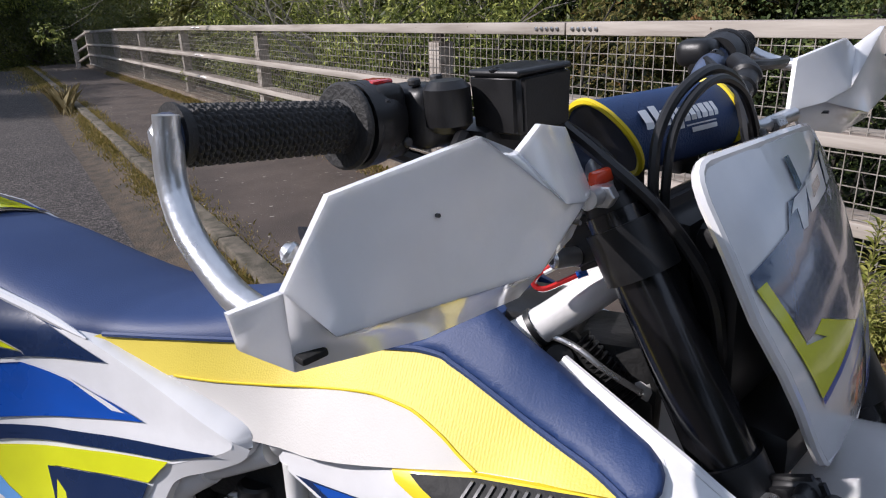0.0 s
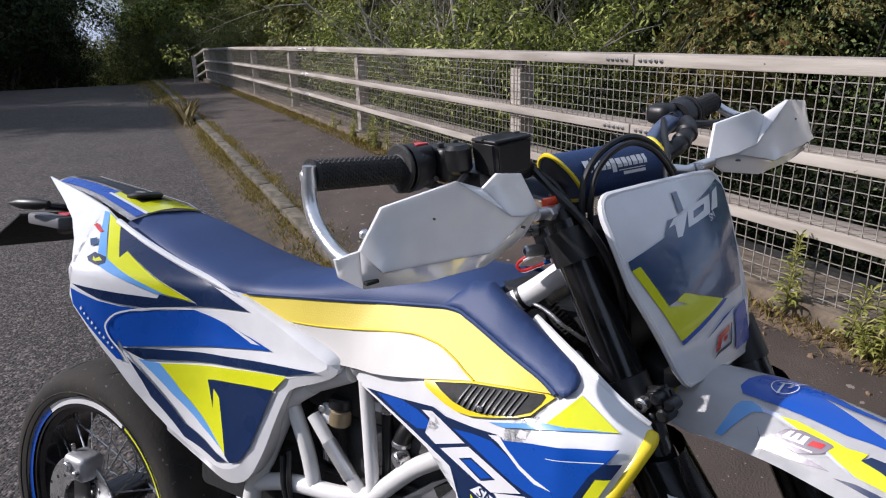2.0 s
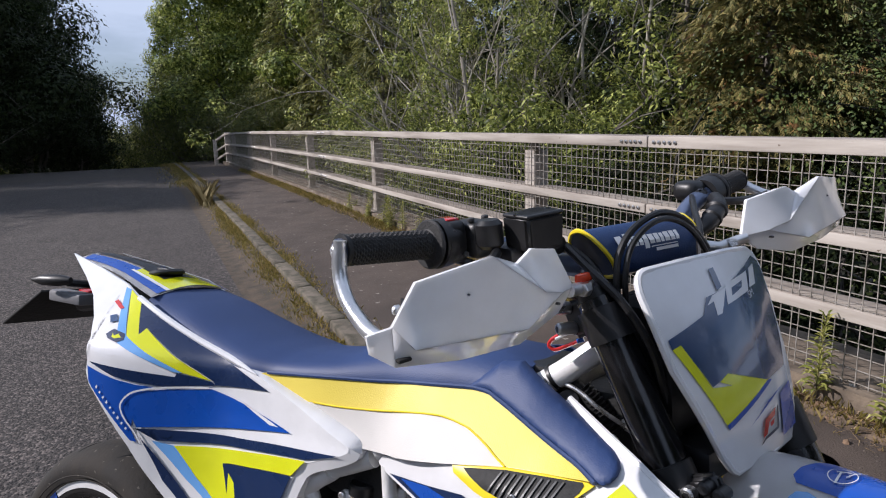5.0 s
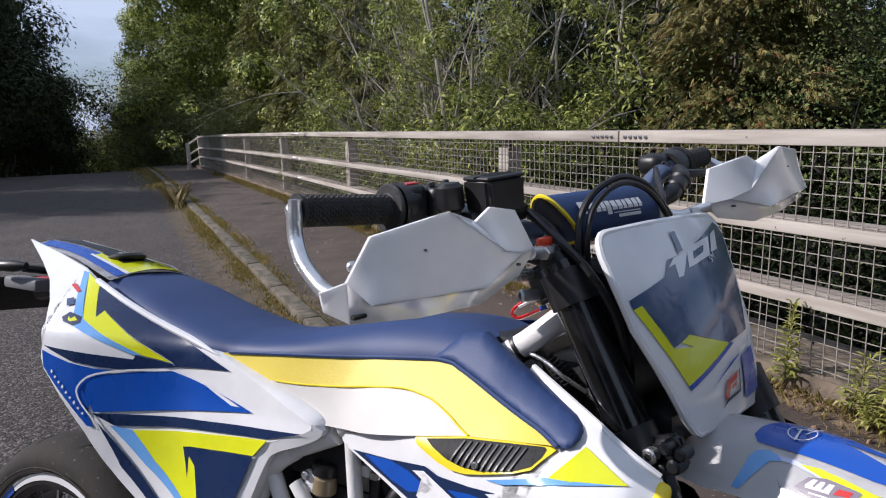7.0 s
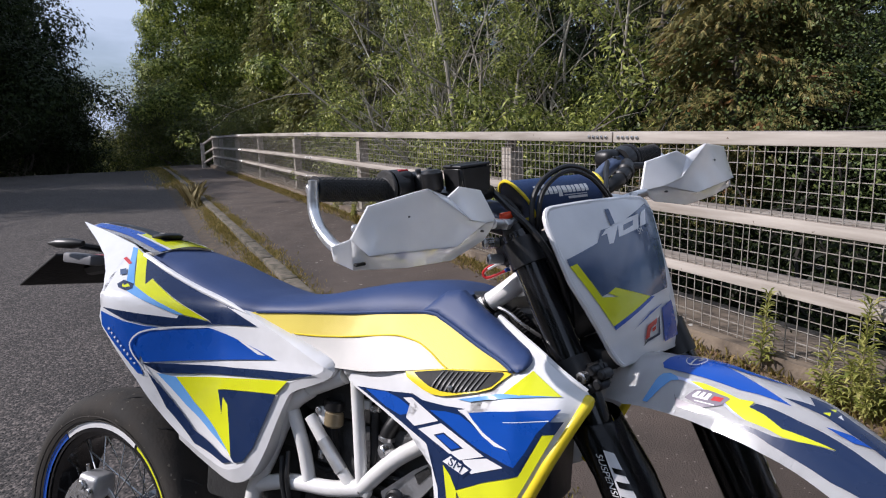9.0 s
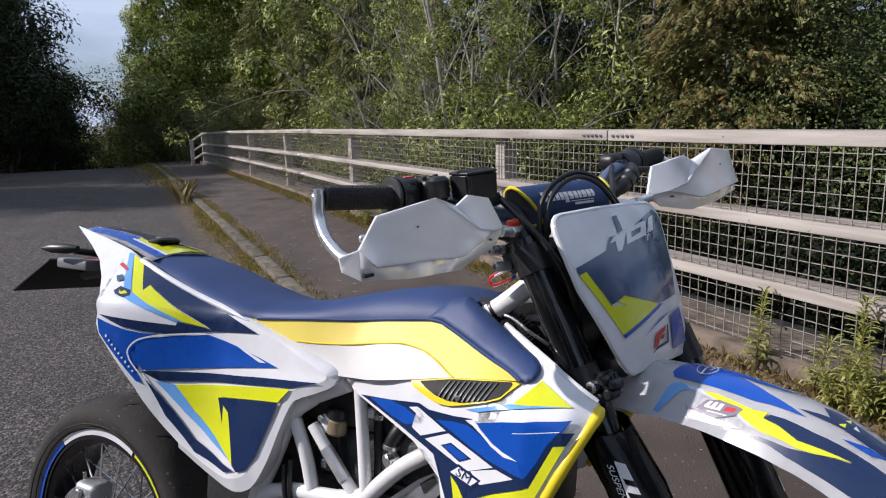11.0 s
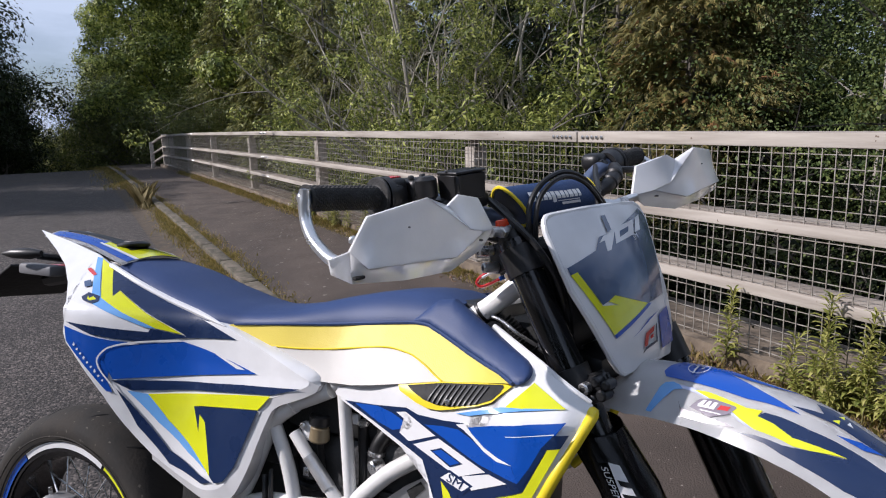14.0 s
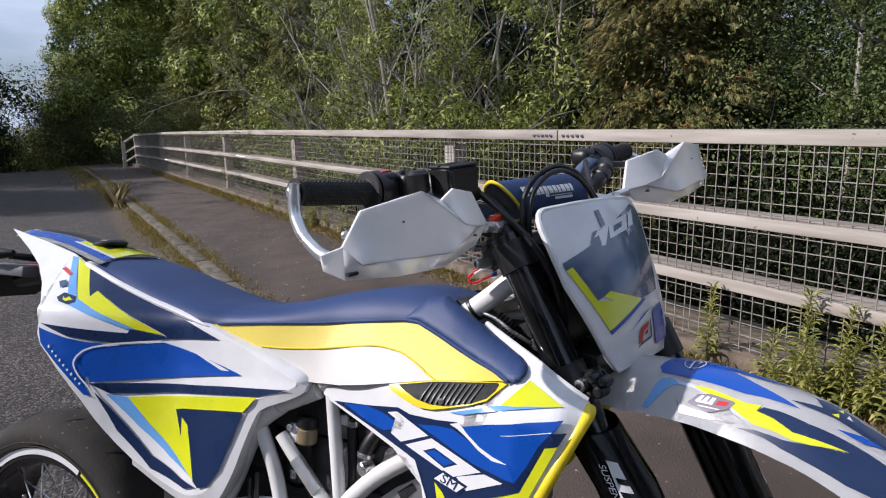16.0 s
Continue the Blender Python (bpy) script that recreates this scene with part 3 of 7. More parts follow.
def make_conifer(kind, height, spread, sprays, size, leaf, seed, label, ragged=0.35, dead=None, low=0.08):
    """A conifer: one stem, drooping boughs in whorls, hanging flat sprays."""
    rng = np.random.default_rng(seed)
    root = empty(kind)
    bm = bmesh.new()
    add_tube(bm, [(0.03 * math.sin(k), 0.03 * math.cos(k * 1.7), height * k / 8) for k in range(9)], [0.12 * (1 - 0.9 * k / 8) for k in range(9)], 7)
    boughs = []
    nb = int(height * 13)
    for b in range(nb):
        t = low + (1 - low) * (b + rng.random()) / nb
        a = b * 2.399 + rng.random() * 0.6
        ln = spread * (1.04 - t) ** 0.75 * (1 - ragged * rng.random())
        d = np.array([math.cos(a), math.sin(a), 0])
        q = np.array([0, 0, t * height])
        pts = [q + d * ln * u + np.array([0, 0, ln * (0.28 * u - 0.55 * u * u)]) for u in (0, 0.35, 0.7, 1.0)]
        add_tube(bm, pts, [0.018, 0.013, 0.008, 0.003], 4)
        boughs.append((pts, d, ln))
    part("trunk", bm, BARK, root)
    w = np.array([q[2] for q in boughs]) ** 1.3
    pick = rng.choice(nb, sprays, p=w / w.sum())
    org, drs = [], []
    for k in pick:
        pts, d, ln = boughs[k]
        u = 0.25 + 0.75 * rng.random() ** 0.6
        i = min(2, int(u * 3))
        q = pts[i] + (pts[i + 1] - pts[i]) * (u * 3 - i)
        side = np.array([-d[1], d[0], 0]) * rng.normal() * 0.16 * ln
        org.append(q + side + np.array([0, 0, 0.06 * rng.normal()]))
        drs.append(d * 0.8 + side * 1.5 + rng.normal(size=3) * 0.3 - np.array([0, 0, 0.35]))
    org, drs = np.array(org), np.array(drs)
    put("foliage", fast_mesh("foliage", *spray_cloud(rng, org, drs, size), leaf), root)
    if dead is not None:
        m = rng.random(len(org)) < 0.04
        put("dead_sprays", fast_mesh("dead_sprays", *spray_cloud(rng, org[m] + np.array([0, 0, 0.03]), drs[m], size * 0.95), dead), root, label="brown dead sprays")
    return tagged(root, label, "tree")


def scatter(tree, spots, group=""):
    """Places the tree and its copies; a spot is x, y, z, turn, scale."""
    for i, (x, y, z, turn, sc) in enumerate(spots):
        m = Matrix.LocRotScale((x, y, z), Euler((0, 0, radians(turn))), (sc, sc, sc))
        if i == 0:
            tree.matrix_basis = m
            if group:
                tree["group"] = group
        else:
            c = copy_thing(tree, pose(x, y, z, 0, 0, turn))
            c.scale = (sc, sc, sc)


G = "trees beside the bridge"
elder = make_thicket_tree("elder_tree", 6.9, 5, 170, LEAF_ASH, PALE_BARK, 3, "pale many-stemmed elder with bare twigs and sparse leaf tufts")
scatter(elder, [(5.5, 9.3, -3.2, 0, 1.0), (5.7, 11.2, -3.2, 140, 1.02), (6.6, 8.0, -3.3, 250, 0.98), (5.9, 12.9, -3.2, 60, 0.95)], group=G)
alder = make_tree("alder_tree", 9.0, 3.6, 70000, 0.115, LEAF_ALDER, BARK, 8, 0.05, 0.10, 2, "tall alder with dense fresh green leaves", clump=0.62, shell=0.80, wide=0.34)
scatter(alder, [(4.9, 30.0, -0.9, 30, 1.0), (4.3, 36.5, -1.0, 250, 1.06), (7.4, 32.5, -1.6, 300, 1.1), (4.9, 43.0, -1.6, 10, 1.1), (4.2, 51.0, -3.2, 150, 1.05), (7.6, 25.5, -2.4, 200, 1.08)], group=G)
spruce = make_conifer("spruce_tree", 8.4, 2.5, 6400, 0.19, LEAF_SPRUCE, 15, "grey-green spruce with drooping sprays")
scatter(spruce, [(6.0, 17.2, -3.2, 0, 1.0), (7.6, 15.4, -3.3, 120, 1.02), (5.6, 21.6, -2.8, 230, 1.0), (8.6, 18.6, -3.1, 310, 1.1), (5.2, 25.8, -1.6, 150, 1.0), (7.4, 21.5, -2.9, 20, 1.15)], group=G)
cypress = make_conifer("cypress_tree", 8.2, 2.1, 12500, 0.105, LEAF_CYPRESS, 23, "olive-brown cypress with dense drooping sprays", 0.5, DEAD_SPRAY, 0.44)
scatter(cypress, [(5.85, 5.08, -3.2, 0, 1.0), (7.0, 5.3, -3.3, 70, 0.98), (8.0, 6.4, -3.3, 160, 1.1)], group=G)
# firs double as a dark backing that paints the shaded gaps between trees
fir = make_conifer("dark_fir_tree", 8.6, 2.6, 7000, 0.15, LEAF_DARK_SHADE, 29, "dark green conifer with drooping sprays, darkened to stand for shaded gaps")
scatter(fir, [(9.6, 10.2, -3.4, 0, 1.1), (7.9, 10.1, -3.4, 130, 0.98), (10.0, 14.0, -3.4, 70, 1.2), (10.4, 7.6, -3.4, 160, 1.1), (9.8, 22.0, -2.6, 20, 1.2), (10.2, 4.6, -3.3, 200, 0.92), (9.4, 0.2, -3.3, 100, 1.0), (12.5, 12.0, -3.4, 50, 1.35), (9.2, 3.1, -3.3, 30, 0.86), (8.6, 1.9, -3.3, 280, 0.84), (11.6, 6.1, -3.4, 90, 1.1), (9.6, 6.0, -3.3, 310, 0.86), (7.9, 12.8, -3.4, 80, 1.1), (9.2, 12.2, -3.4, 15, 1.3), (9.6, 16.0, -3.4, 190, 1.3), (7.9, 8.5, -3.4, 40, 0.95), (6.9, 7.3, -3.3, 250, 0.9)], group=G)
thorn = make_tree("hawthorn_tree", 5.6, 2.6, 96000, 0.028, LEAF_THORN, DARK_BARK, 35, 0.02, 0.60, 3, "dense dark green hawthorn with fine leaves", clump=0.62, shell=0.7, blade=True, wide=0.30)
scatter(thorn, [(7.9, 4.3, -3.3, 0, 0.98), (7.0, 3.3, -3.3, 120, 0.98), (8.0, 1.6, -3.3, 230, 1.02)], group=G)
birch = make_tree("birch_tree", 8.4, 0.75, 7000, 0.05, LEAF_MID, PALE_BARK, 31, 0.45, 0.45, 1, "slender birch with pale bark and thin foliage", girth=0.36, blade=True)
scatter(birch, [(5.75, 3.40, -3.3, 0, 1.0)], group=G)
bush = make_tree("sallow_bush", 3.9, 2.1, 30000, 0.076, LEAF_ASH, BARK, 41, 0.0, 0.55, 5, "bright green sallow bush pressing behind the railing", clump=0.50, shell=0.6, wide=0.17, blade=True, droop=0.2)
scatter(bush, [(5.4, 7.3, -2.75, 0, 1.0), (5.4, 9.4, -2.85, 100, 0.96), (5.6, 11.6, -2.9, 200, 0.98), (5.7, 14.0, -2.9, 300, 1.0), (5.9, 16.6, -3.0, 20, 1.0)], group="bushes behind the railing")
under = make_tree("bramble_thicket", 2.6, 1.3, 24000, 0.036, LEAF_BRAMBLE_SHADE, DARK_BARK, 44, 0.0, 0.05, 6, "bramble thicket on the bank below the bridge, shade put into its near-black leaves", clump=1.1)
# the row at x 4.6 to 4.7 is added to darken the view through the mesh
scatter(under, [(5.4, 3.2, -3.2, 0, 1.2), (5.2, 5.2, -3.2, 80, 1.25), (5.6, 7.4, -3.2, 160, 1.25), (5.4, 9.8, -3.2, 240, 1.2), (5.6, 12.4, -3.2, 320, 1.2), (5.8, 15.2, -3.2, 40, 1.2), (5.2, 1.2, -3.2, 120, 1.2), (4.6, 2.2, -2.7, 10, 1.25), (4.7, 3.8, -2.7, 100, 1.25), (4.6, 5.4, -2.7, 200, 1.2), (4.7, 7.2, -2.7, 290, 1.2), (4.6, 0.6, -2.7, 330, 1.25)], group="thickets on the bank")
FT = "far trees along the road"
oak = make_tree("roadside_oak", 11.5, 5.0, 52000, 0.17, LEAF_DARK_SHADE, BARK, 52, 0.0, 0.05, 1, "tall roadside tree with shade put into its dark leaf colour", clump=0.85, shell=0.6, wide=0.32)
# last six spots: unseen oaks behind the camera, added to darken reflections and fill
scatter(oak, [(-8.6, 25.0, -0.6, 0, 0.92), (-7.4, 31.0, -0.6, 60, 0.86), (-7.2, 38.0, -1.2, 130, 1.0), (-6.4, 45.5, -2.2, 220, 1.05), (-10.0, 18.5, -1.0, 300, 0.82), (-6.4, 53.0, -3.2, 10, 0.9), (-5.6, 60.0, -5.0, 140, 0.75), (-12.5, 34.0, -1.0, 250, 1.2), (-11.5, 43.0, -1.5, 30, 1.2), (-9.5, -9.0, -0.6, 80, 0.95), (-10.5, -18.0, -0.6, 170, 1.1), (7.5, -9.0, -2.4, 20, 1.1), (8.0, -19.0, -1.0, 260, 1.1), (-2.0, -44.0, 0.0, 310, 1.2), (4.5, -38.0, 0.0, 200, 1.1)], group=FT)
shrub = make_tree("roadside_shrub", 3.6, 2.8, 16000, 0.14, LEAF_DARK_SHADE, BARK, 58, 0.0, 0.04, 4, "low shrub at the edge of the road, shade put into its dark leaves", clump=0.7)
# last three spots: unseen shrubs, added to darken low reflections and cut bounce
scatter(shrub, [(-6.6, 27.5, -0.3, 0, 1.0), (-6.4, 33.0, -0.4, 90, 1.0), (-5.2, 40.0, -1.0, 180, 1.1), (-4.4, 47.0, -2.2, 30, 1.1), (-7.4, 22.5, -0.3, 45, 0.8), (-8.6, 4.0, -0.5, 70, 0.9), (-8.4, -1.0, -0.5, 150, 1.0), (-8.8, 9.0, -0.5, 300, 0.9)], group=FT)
hazel = make_tree("hazel_shrub", 3.6, 2.8, 20000, 0.10, LEAF_MID, BARK, 61, 0.0, 0.04, 4, "green hazel shrub past the end of the railing", clump=0.7)
scatter(hazel, [(4.3, 24.4, -0.9, 120, 0.7), (3.7, 28.0, -0.8, 250, 0.85), (2.9, 33.0, -0.9, 60, 1.05), (2.5, 40.0, -1.6, 10, 1.3), (2.9, 47.0, -2.6, 140, 1.4)], group=FT)
small = make_tree("distant_tree", 7.2, 4.2, 18000, 0.20, LEAF_LIGHT, BARK, 77, 0.0, 0.05, 2, "small distant sunlit tree past the crest")
scatter(small, [(-0.4, 62.0, -5.6, 0, 0.80), (-1.4, 70.0, -6.6, 120, 1.0), (3.6, 60.0, -5.0, 200, 1.0), (-7.5, 62.0, -5.6, 40, 1.1), (7.0, 62.0, -5.0, 80, 1.3)], group=FT)
rf = np.random.default_rng(99)
fc = [(rf.uniform(-90, 90), rf.uniform(115, 170), rf.uniform(-9, 1.0)) for k in range(420)]
tagged(put("far_woods", fast_mesh("far_woods", *leaf_cloud(rf, fc, [rf.uniform(2.0, 3.6) for k in fc], 36000, 0.75), LEAF_MID)), "band of far green woods across the valley", "woods", kind="stuff")


# weeds and grass
def weed(seed, h, n, lean=(0.0, 0.0), stems=(1.0,)):
    """Upright stems clothed in narrow leaves that arch out and droop, folded along the midrib."""
    rng = np.random.default_rng(seed)
    root = empty("tall_weed")
    bm = bmesh.new()
    v, f = [], []
    for sidx, share in enumerate(stems):
        hh = h * share
        b = np.array([rng.normal() * 0.030, rng.normal() * 0.030, 0]) * (sidx > 0)
        bend = np.array(lean) + rng.normal(size=2) * (0.012 + 0.03 * (sidx > 0))
        line = [(b[0] + bend[0] * (k / 6) ** 1.5, b[1] + bend[1] * (k / 6) ** 1.5, hh * k / 6) for k in range(7)]
        add_tube(bm, line, [0.0032 * (1 - 0.7 * k / 6) for k in range(7)], 5)
        for k in range(n):
            t = 0.14 + 0.88 * k / n
            a = k * 2.4 + rng.random() * 0.9
            L = (0.066 * (1.0 - 0.62 * t) + 0.014) * (0.65 + 0.6 * rng.random()) * (0.55 + 0.45 * min(1.0, t / 0.3))
            o = np.array([b[0] + bend[0] * t ** 1.5, b[1] + bend[1] * t ** 1.5, hh * min(t, 1.0)])
            out = np.array([math.cos(a), math.sin(a), 0.0])
            up = np.array([0.0, 0.0, 1.0])
            rise = 0.30 + 0.9 * t ** 3 + 0.25 * rng.random()
            side = np.array([-out[1], out[0], 0.0]) * L * 0.125
            q1 = o + (out * 0.40 + up * rise * 0.42) * L
            q2 = o + (out * 0.74 + up * rise * 0.50) * L
            q3 = o + (out * 0.98 + up * (rise * 0.50 - 0.30 * (1.1 - t))) * L
            i = len(v)
            v += [o, q1 + side, q1 - up * L * 0.05, q1 - side, q2 + side * 0.75, q2 - up * L * 0.04, q2 - side * 0.75, q3]
            f += [(i, i + 2, i + 1), (i, i + 3, i + 2), (i + 1, i + 2, i + 5, i + 4), (i + 2, i + 3, i + 6, i + 5), (i + 4, i + 5, i + 7), (i + 5, i + 6, i + 7)]
    part("stem", bm, WEED_STEM, root)
    put("leaves", mesh_from("leaves", v, f, WEED_GREEN), root)
    return tagged(root, "upright leafy green weed growing at the plinth", "weed", "weeds along the railing")


w1, w2, w3 = weed(1, 0.345, 104), weed(2, 0.23, 66, (0.01, -0.02), (1.0, 0.6)), weed(3, 0.42, 100, (0.02, -0.03), (1.0, 0.74, 0.5))
for w, spots in ((w1, [(2.345, 1.82, 0, 1.0), (2.34, 1.405, 80, 1.16), (2.35, 6.3, 20, 0.9), (2.35, 4.9, 50, 0.8), (2.34, 0.98, 30, 1.1)]),
                 (w2, [(2.345, 1.562, 0, 1.0), (2.30, 1.40, 140, 0.8), (2.35, 6.9, 60, 1.2), (2.35, 5.9, 60, 1.0), (2.32, 1.10, 10, 1.2), (2.35, 8.2, 0, 1.0), (2.31, 0.90, 70, 1.0), (2.35, 2.36, 40, 0.5), (2.31, 1.24, 100, 1.0)]),
                 (w3, [(2.345, 1.29, 0, 0.9), (2.35, 6.6, 200, 0.8), (2.33, 1.17, 12, 0.82), (2.35, 7.4, 90, 0.7), (2.31, 1.33, 170, 0.62)])):
    for i, (x, y, a, sc) in enumerate(spots):
        z = foot_z(x) + 0.018
        m = Matrix.LocRotScale((x, y, z), Euler((0, 0, radians(a))), (sc, sc, sc))
        if i == 0:
            w.matrix_basis = m
        else:
            c = copy_thing(w, pose(x, y, z, 0, 0, a))
            c.scale = (sc, sc, sc)


def grass_band(name, label, rng, count, y0, y1, xf, zf, h, material, clumps=40, wide=0.0035):
    yc = y0 + (y1 - y0) * rng.random(clumps)
    amp = rng.random(clumps) ** 2
    v, f = [], []
    for k in range(count):
        c = rng.integers(clumps)
        y = yc[c] + rng.normal() * 0.22 if rng.random() < 0.7 else y0 + (y1 - y0) * rng.random()
        x = xf(rng)
        hh = h * (0.3 + 0.9 * rng.random()) * (0.45 + 0.8 * amp[c])
        o = np.array([x, y, zf(x) + road_z(y) - 0.004])
        a = rng.random() * 6.28
        d = np.array([math.cos(a), math.sin(a), 0.0])
        s = np.array([-d[1], d[0], 0]) * wide * (1 + rng.random())
        tip = o + d * hh * (0.3 + 0.5 * rng.random()) + np.array([0, 0, hh])
        mid = o + d * hh * 0.15 + np.array([0, 0, hh * 0.6])
        i = len(v)
        v += [o - s, o + s, mid + s * 0.8, tip, mid - s * 0.8]
        f.append((i, i + 1, i + 2, i + 3, i + 4))
    tagged(put(name, mesh_from(name, v, f, material)), label, "grass", kind="stuff")


def soil_z(x):
    """The soil drifts up against the upstand."""
    return foot_z(x) - 0.004 + 0.030 * min(1.0, max(0.0, (x - 2.285) / 0.075))


def smooth_lump(y):
    """Where along the railing more soil has gathered."""
    return max(0.0, math.sin(y * 2.3 + 0.6) * 0.6 + math.sin(y * 5.1) * 0.4)


rg = np.random.default_rng(5)
grass_band("kerb_grass", "yellow-green grass and moss in the gutter against the kerb", rg, 30000, 1.0, 34, lambda r: KX - 0.005 - abs(r.normal()) * 0.065, lambda x: 0.003 + gutter_rise(x), 0.045, GRASS_YELLOW, 150, 0.0022)
grass_band("kerb_back_grass", "thin yellow grass in the joint behind the kerb", rg, 13000, 1.0, 34, lambda r: KX + 0.10 + abs(r.normal()) * 0.06, lambda x: FOOT, 0.032, GRASS_YELLOW, 70, 0.0020)
grass_band("railing_grass", "weedy grass along the foot of the railing", rg, 24000, 0.2, 18.5, lambda r: 2.372 - abs(r.normal()) * 0.050, lambda x: soil_z(x), 0.050, GRASS_YELLOW, 60, 0.0016)
grass_band("verge_tuft", "tall dry grass tuft on the kerb", rg, 300, 11.4, 11.8, lambda r: KX - 0.08 - abs(r.normal()) * 0.05, lambda x: 0.02, 0.34, STRAW_PALE, 2, 0.0011)
grass_band("far_verge_grass", "green grass growing over the end of the kerb", rg, 9000, 15, 34, lambda r: KX + 0.1 + r.normal() * 0.28, lambda x: 0.06, 0.075, GRASS_YELLOW, 60)
rd = np.random.default_rng(17)
v, f = [], []
for k in range(5200):
    x, y = 2.372 - abs(rd.normal()) * 0.055, rd.uniform(0.2, 16.0)
    a, ln = rd.random() * 6.28, 0.02 + 0.06 * rd.random()
    d, sd = np.array([math.cos(a), math.sin(a), 0.25 * rd.random()]), np.array([-math.sin(a), math.cos(a), 0.0]) * 0.0016
    o = np.array([x, y, soil_z(x) + 0.004 + 0.014 * rd.random()])
    i = len(v)
    v += [o - sd, o + sd, o + d * ln]
    f.append((i, i + 1, i + 2))
tagged(put("dead_stalks", mesh_from("dead_stalks", v, f, STRAW)), "dead brown grass stalks lying along the railing", "dead grass", kind="stuff")
litter = bmesh.new()
for k in range(420):
    x, y = 2.365 - abs(random.gauss(0, 0.07)), random.uniform(0.6, 6.0)
    r = random.uniform(0.004, 0.014)
    bmesh.ops.create_icosphere(litter, subdivisions=1, radius=r, matrix=Matrix.LocRotScale((x, y, soil_z(x) + r * 0.3), Euler((random.random() * 3, 0, random.random() * 3)), (1, 1.4, 0.6)))
tagged(part("grit", litter, DRY, smooth=False), "brown grit and dead stalks along the plinth", "grit", kind="stuff")
dirt = strip("dirt_strip", 2.255, 2.39, 0.0, SOIL, y0=-6, y1=22, nx=9, step=0.04, wob=0.016)
for v in dirt.data.vertices:
    v.co.z += soil_z(v.co.x) + (0.016 * smooth_lump(v.co.y) if v.co.x > 2.29 else -0.004)
tagged(dirt, "dry brown soil gathered at the foot of the railing", "dirt", kind="structure")


# the motorcycle: x forward from the rear axle, y to its left, z up
def plastic(name, c, rough=0.22, coat=0.6, dark=None):
    return mat(name, c, rough, 0, dark or tuple(q * 0.93 for q in c), 22, 0.02, 300, coat, rvar=0.05)


WHITE = plastic("white_plastic", (0.75, 0.75, 0.76), 0.22, 0.9)
MILKY = plastic("milky_white_plastic", (0.84, 0.84, 0.85), 0.16, 1.0)     # thin moulding that lets sun glow through
MILKY.node_tree.nodes["Principled BSDF"].inputs["Subsurface Weight"].default_value = 0.5
MILKY.node_tree.nodes["Principled BSDF"].inputs["Subsurface Radius"].default_value = (1.0, 1.0, 0.95)
MILKY.node_tree.nodes["Principled BSDF"].inputs["Subsurface Scale"].default_value = 0.008
BLUE = plastic("blue_film", (0.002, 0.067, 0.38), 0.28, 0.35)
NAVY = plastic("navy_film", (0.005, 0.019, 0.070), 0.28, 0.35)
SLATE = plastic("slate_film", (0.036, 0.068, 0.150), 0.14, 1.0)
SKY = plastic("sky_film", (0.14, 0.36, 0.72))
LIME = plastic("lime_film", (0.66, 0.69, 0.012))
RED = plastic("red_film", (0.55, 0.03, 0.03))
ORANGE = mat("orange_reflector", (0.75, 0.07, 0.02), 0.2, 0, (0.6, 0.05, 0.02), 60, coat=0.5)
TRIM_YELLOW = plastic("yellow_plastic", (0.80, 0.62, 0.020), 0.35, 0.2)
SEAT_BLUE = mat("blue_vinyl", (0.018, 0.045, 0.140), 0.56, 0, (0.014, 0.037, 0.122), 9, 0.10, 520, rvar=0.06)
SEAT_YELLOW = mat("yellow_vinyl", (0.70, 0.555, 0.070), 0.50, 0, (0.66, 0.52, 0.062), 12, 0.08, 520)


def add_ribs(m, scale, strength):
    """Fine moulded ribs across a vinyl cover."""
    n, l = m.node_tree.nodes, m.node_tree.links
    b = n["Principled BSDF"]
    tc, wv, bp = n.new("ShaderNodeTexCoord"), n.new("ShaderNodeTexWave"), n.new("ShaderNodeBump")
    wv.inputs["Scale"].default_value = scale
    wv.inputs["Distortion"].default_value = 0.6
    l.new(tc.outputs["Object"], wv.inputs["Vector"])
    l.new(wv.outputs["Fac"], bp.inputs["Height"])
    bp.inputs["Strength"].default_value, bp.inputs["Distance"].default_value = strength, 0.0012
    if b.inputs["Normal"].links:
        l.new(b.inputs["Normal"].links[0].from_socket, bp.inputs["Normal"])
    l.new(bp.outputs["Normal"], b.inputs["Normal"])


add_ribs(SEAT_YELLOW, 105, 0.07)
SEAT_WHITE = mat("white_vinyl", (0.55, 0.53, 0.50), 0.55, 0, (0.50, 0.48, 0.455), 10, 0.06, 520)
BLACK = mat("black_plastic", (0.013, 0.013, 0.014), 0.42, 0, (0.007, 0.007, 0.008), 40, 0.04, 600, rvar=0.08)
BLACK_GLOSS = mat("black_anodised", (0.012, 0.012, 0.014), 0.20, 0.2, (0.006, 0.006, 0.007), 30, 0.0, coat=0.4, rvar=0.06)
RUBBER = mat("tyre_rubber", (0.030, 0.025, 0.0205), 0.9, 0, (0.014, 0.0125, 0.011), 18, 0.12, 120, rvar=0.12)
add_specks(RUBBER, (0.085, 0.075, 0.064), 70, 0.20)
GRIP_RUBBER = mat("grip_rubber", (0.016, 0.016, 0.017), 0.65, 0, (0.010, 0.010, 0.010), 50, 0.2, 300)
CAP_BLUE = mat("pad_fabric", (0.012, 0.044, 0.138), 0.6, 0, (0.010, 0.034, 0.112), 14, 0.22, 500)
ALU = mat("brushed_aluminium", (0.72, 0.73, 0.75), 0.30, 0.85, (0.62, 0.63, 0.65), 26, 0.06, 220, rvar=0.08)
ENGINE = mat("engine_casting", (0.060, 0.060, 0.062), 0.55, 0.3, (0.025, 0.025, 0.026), 16, 0.3, 120, rvar=0.1)
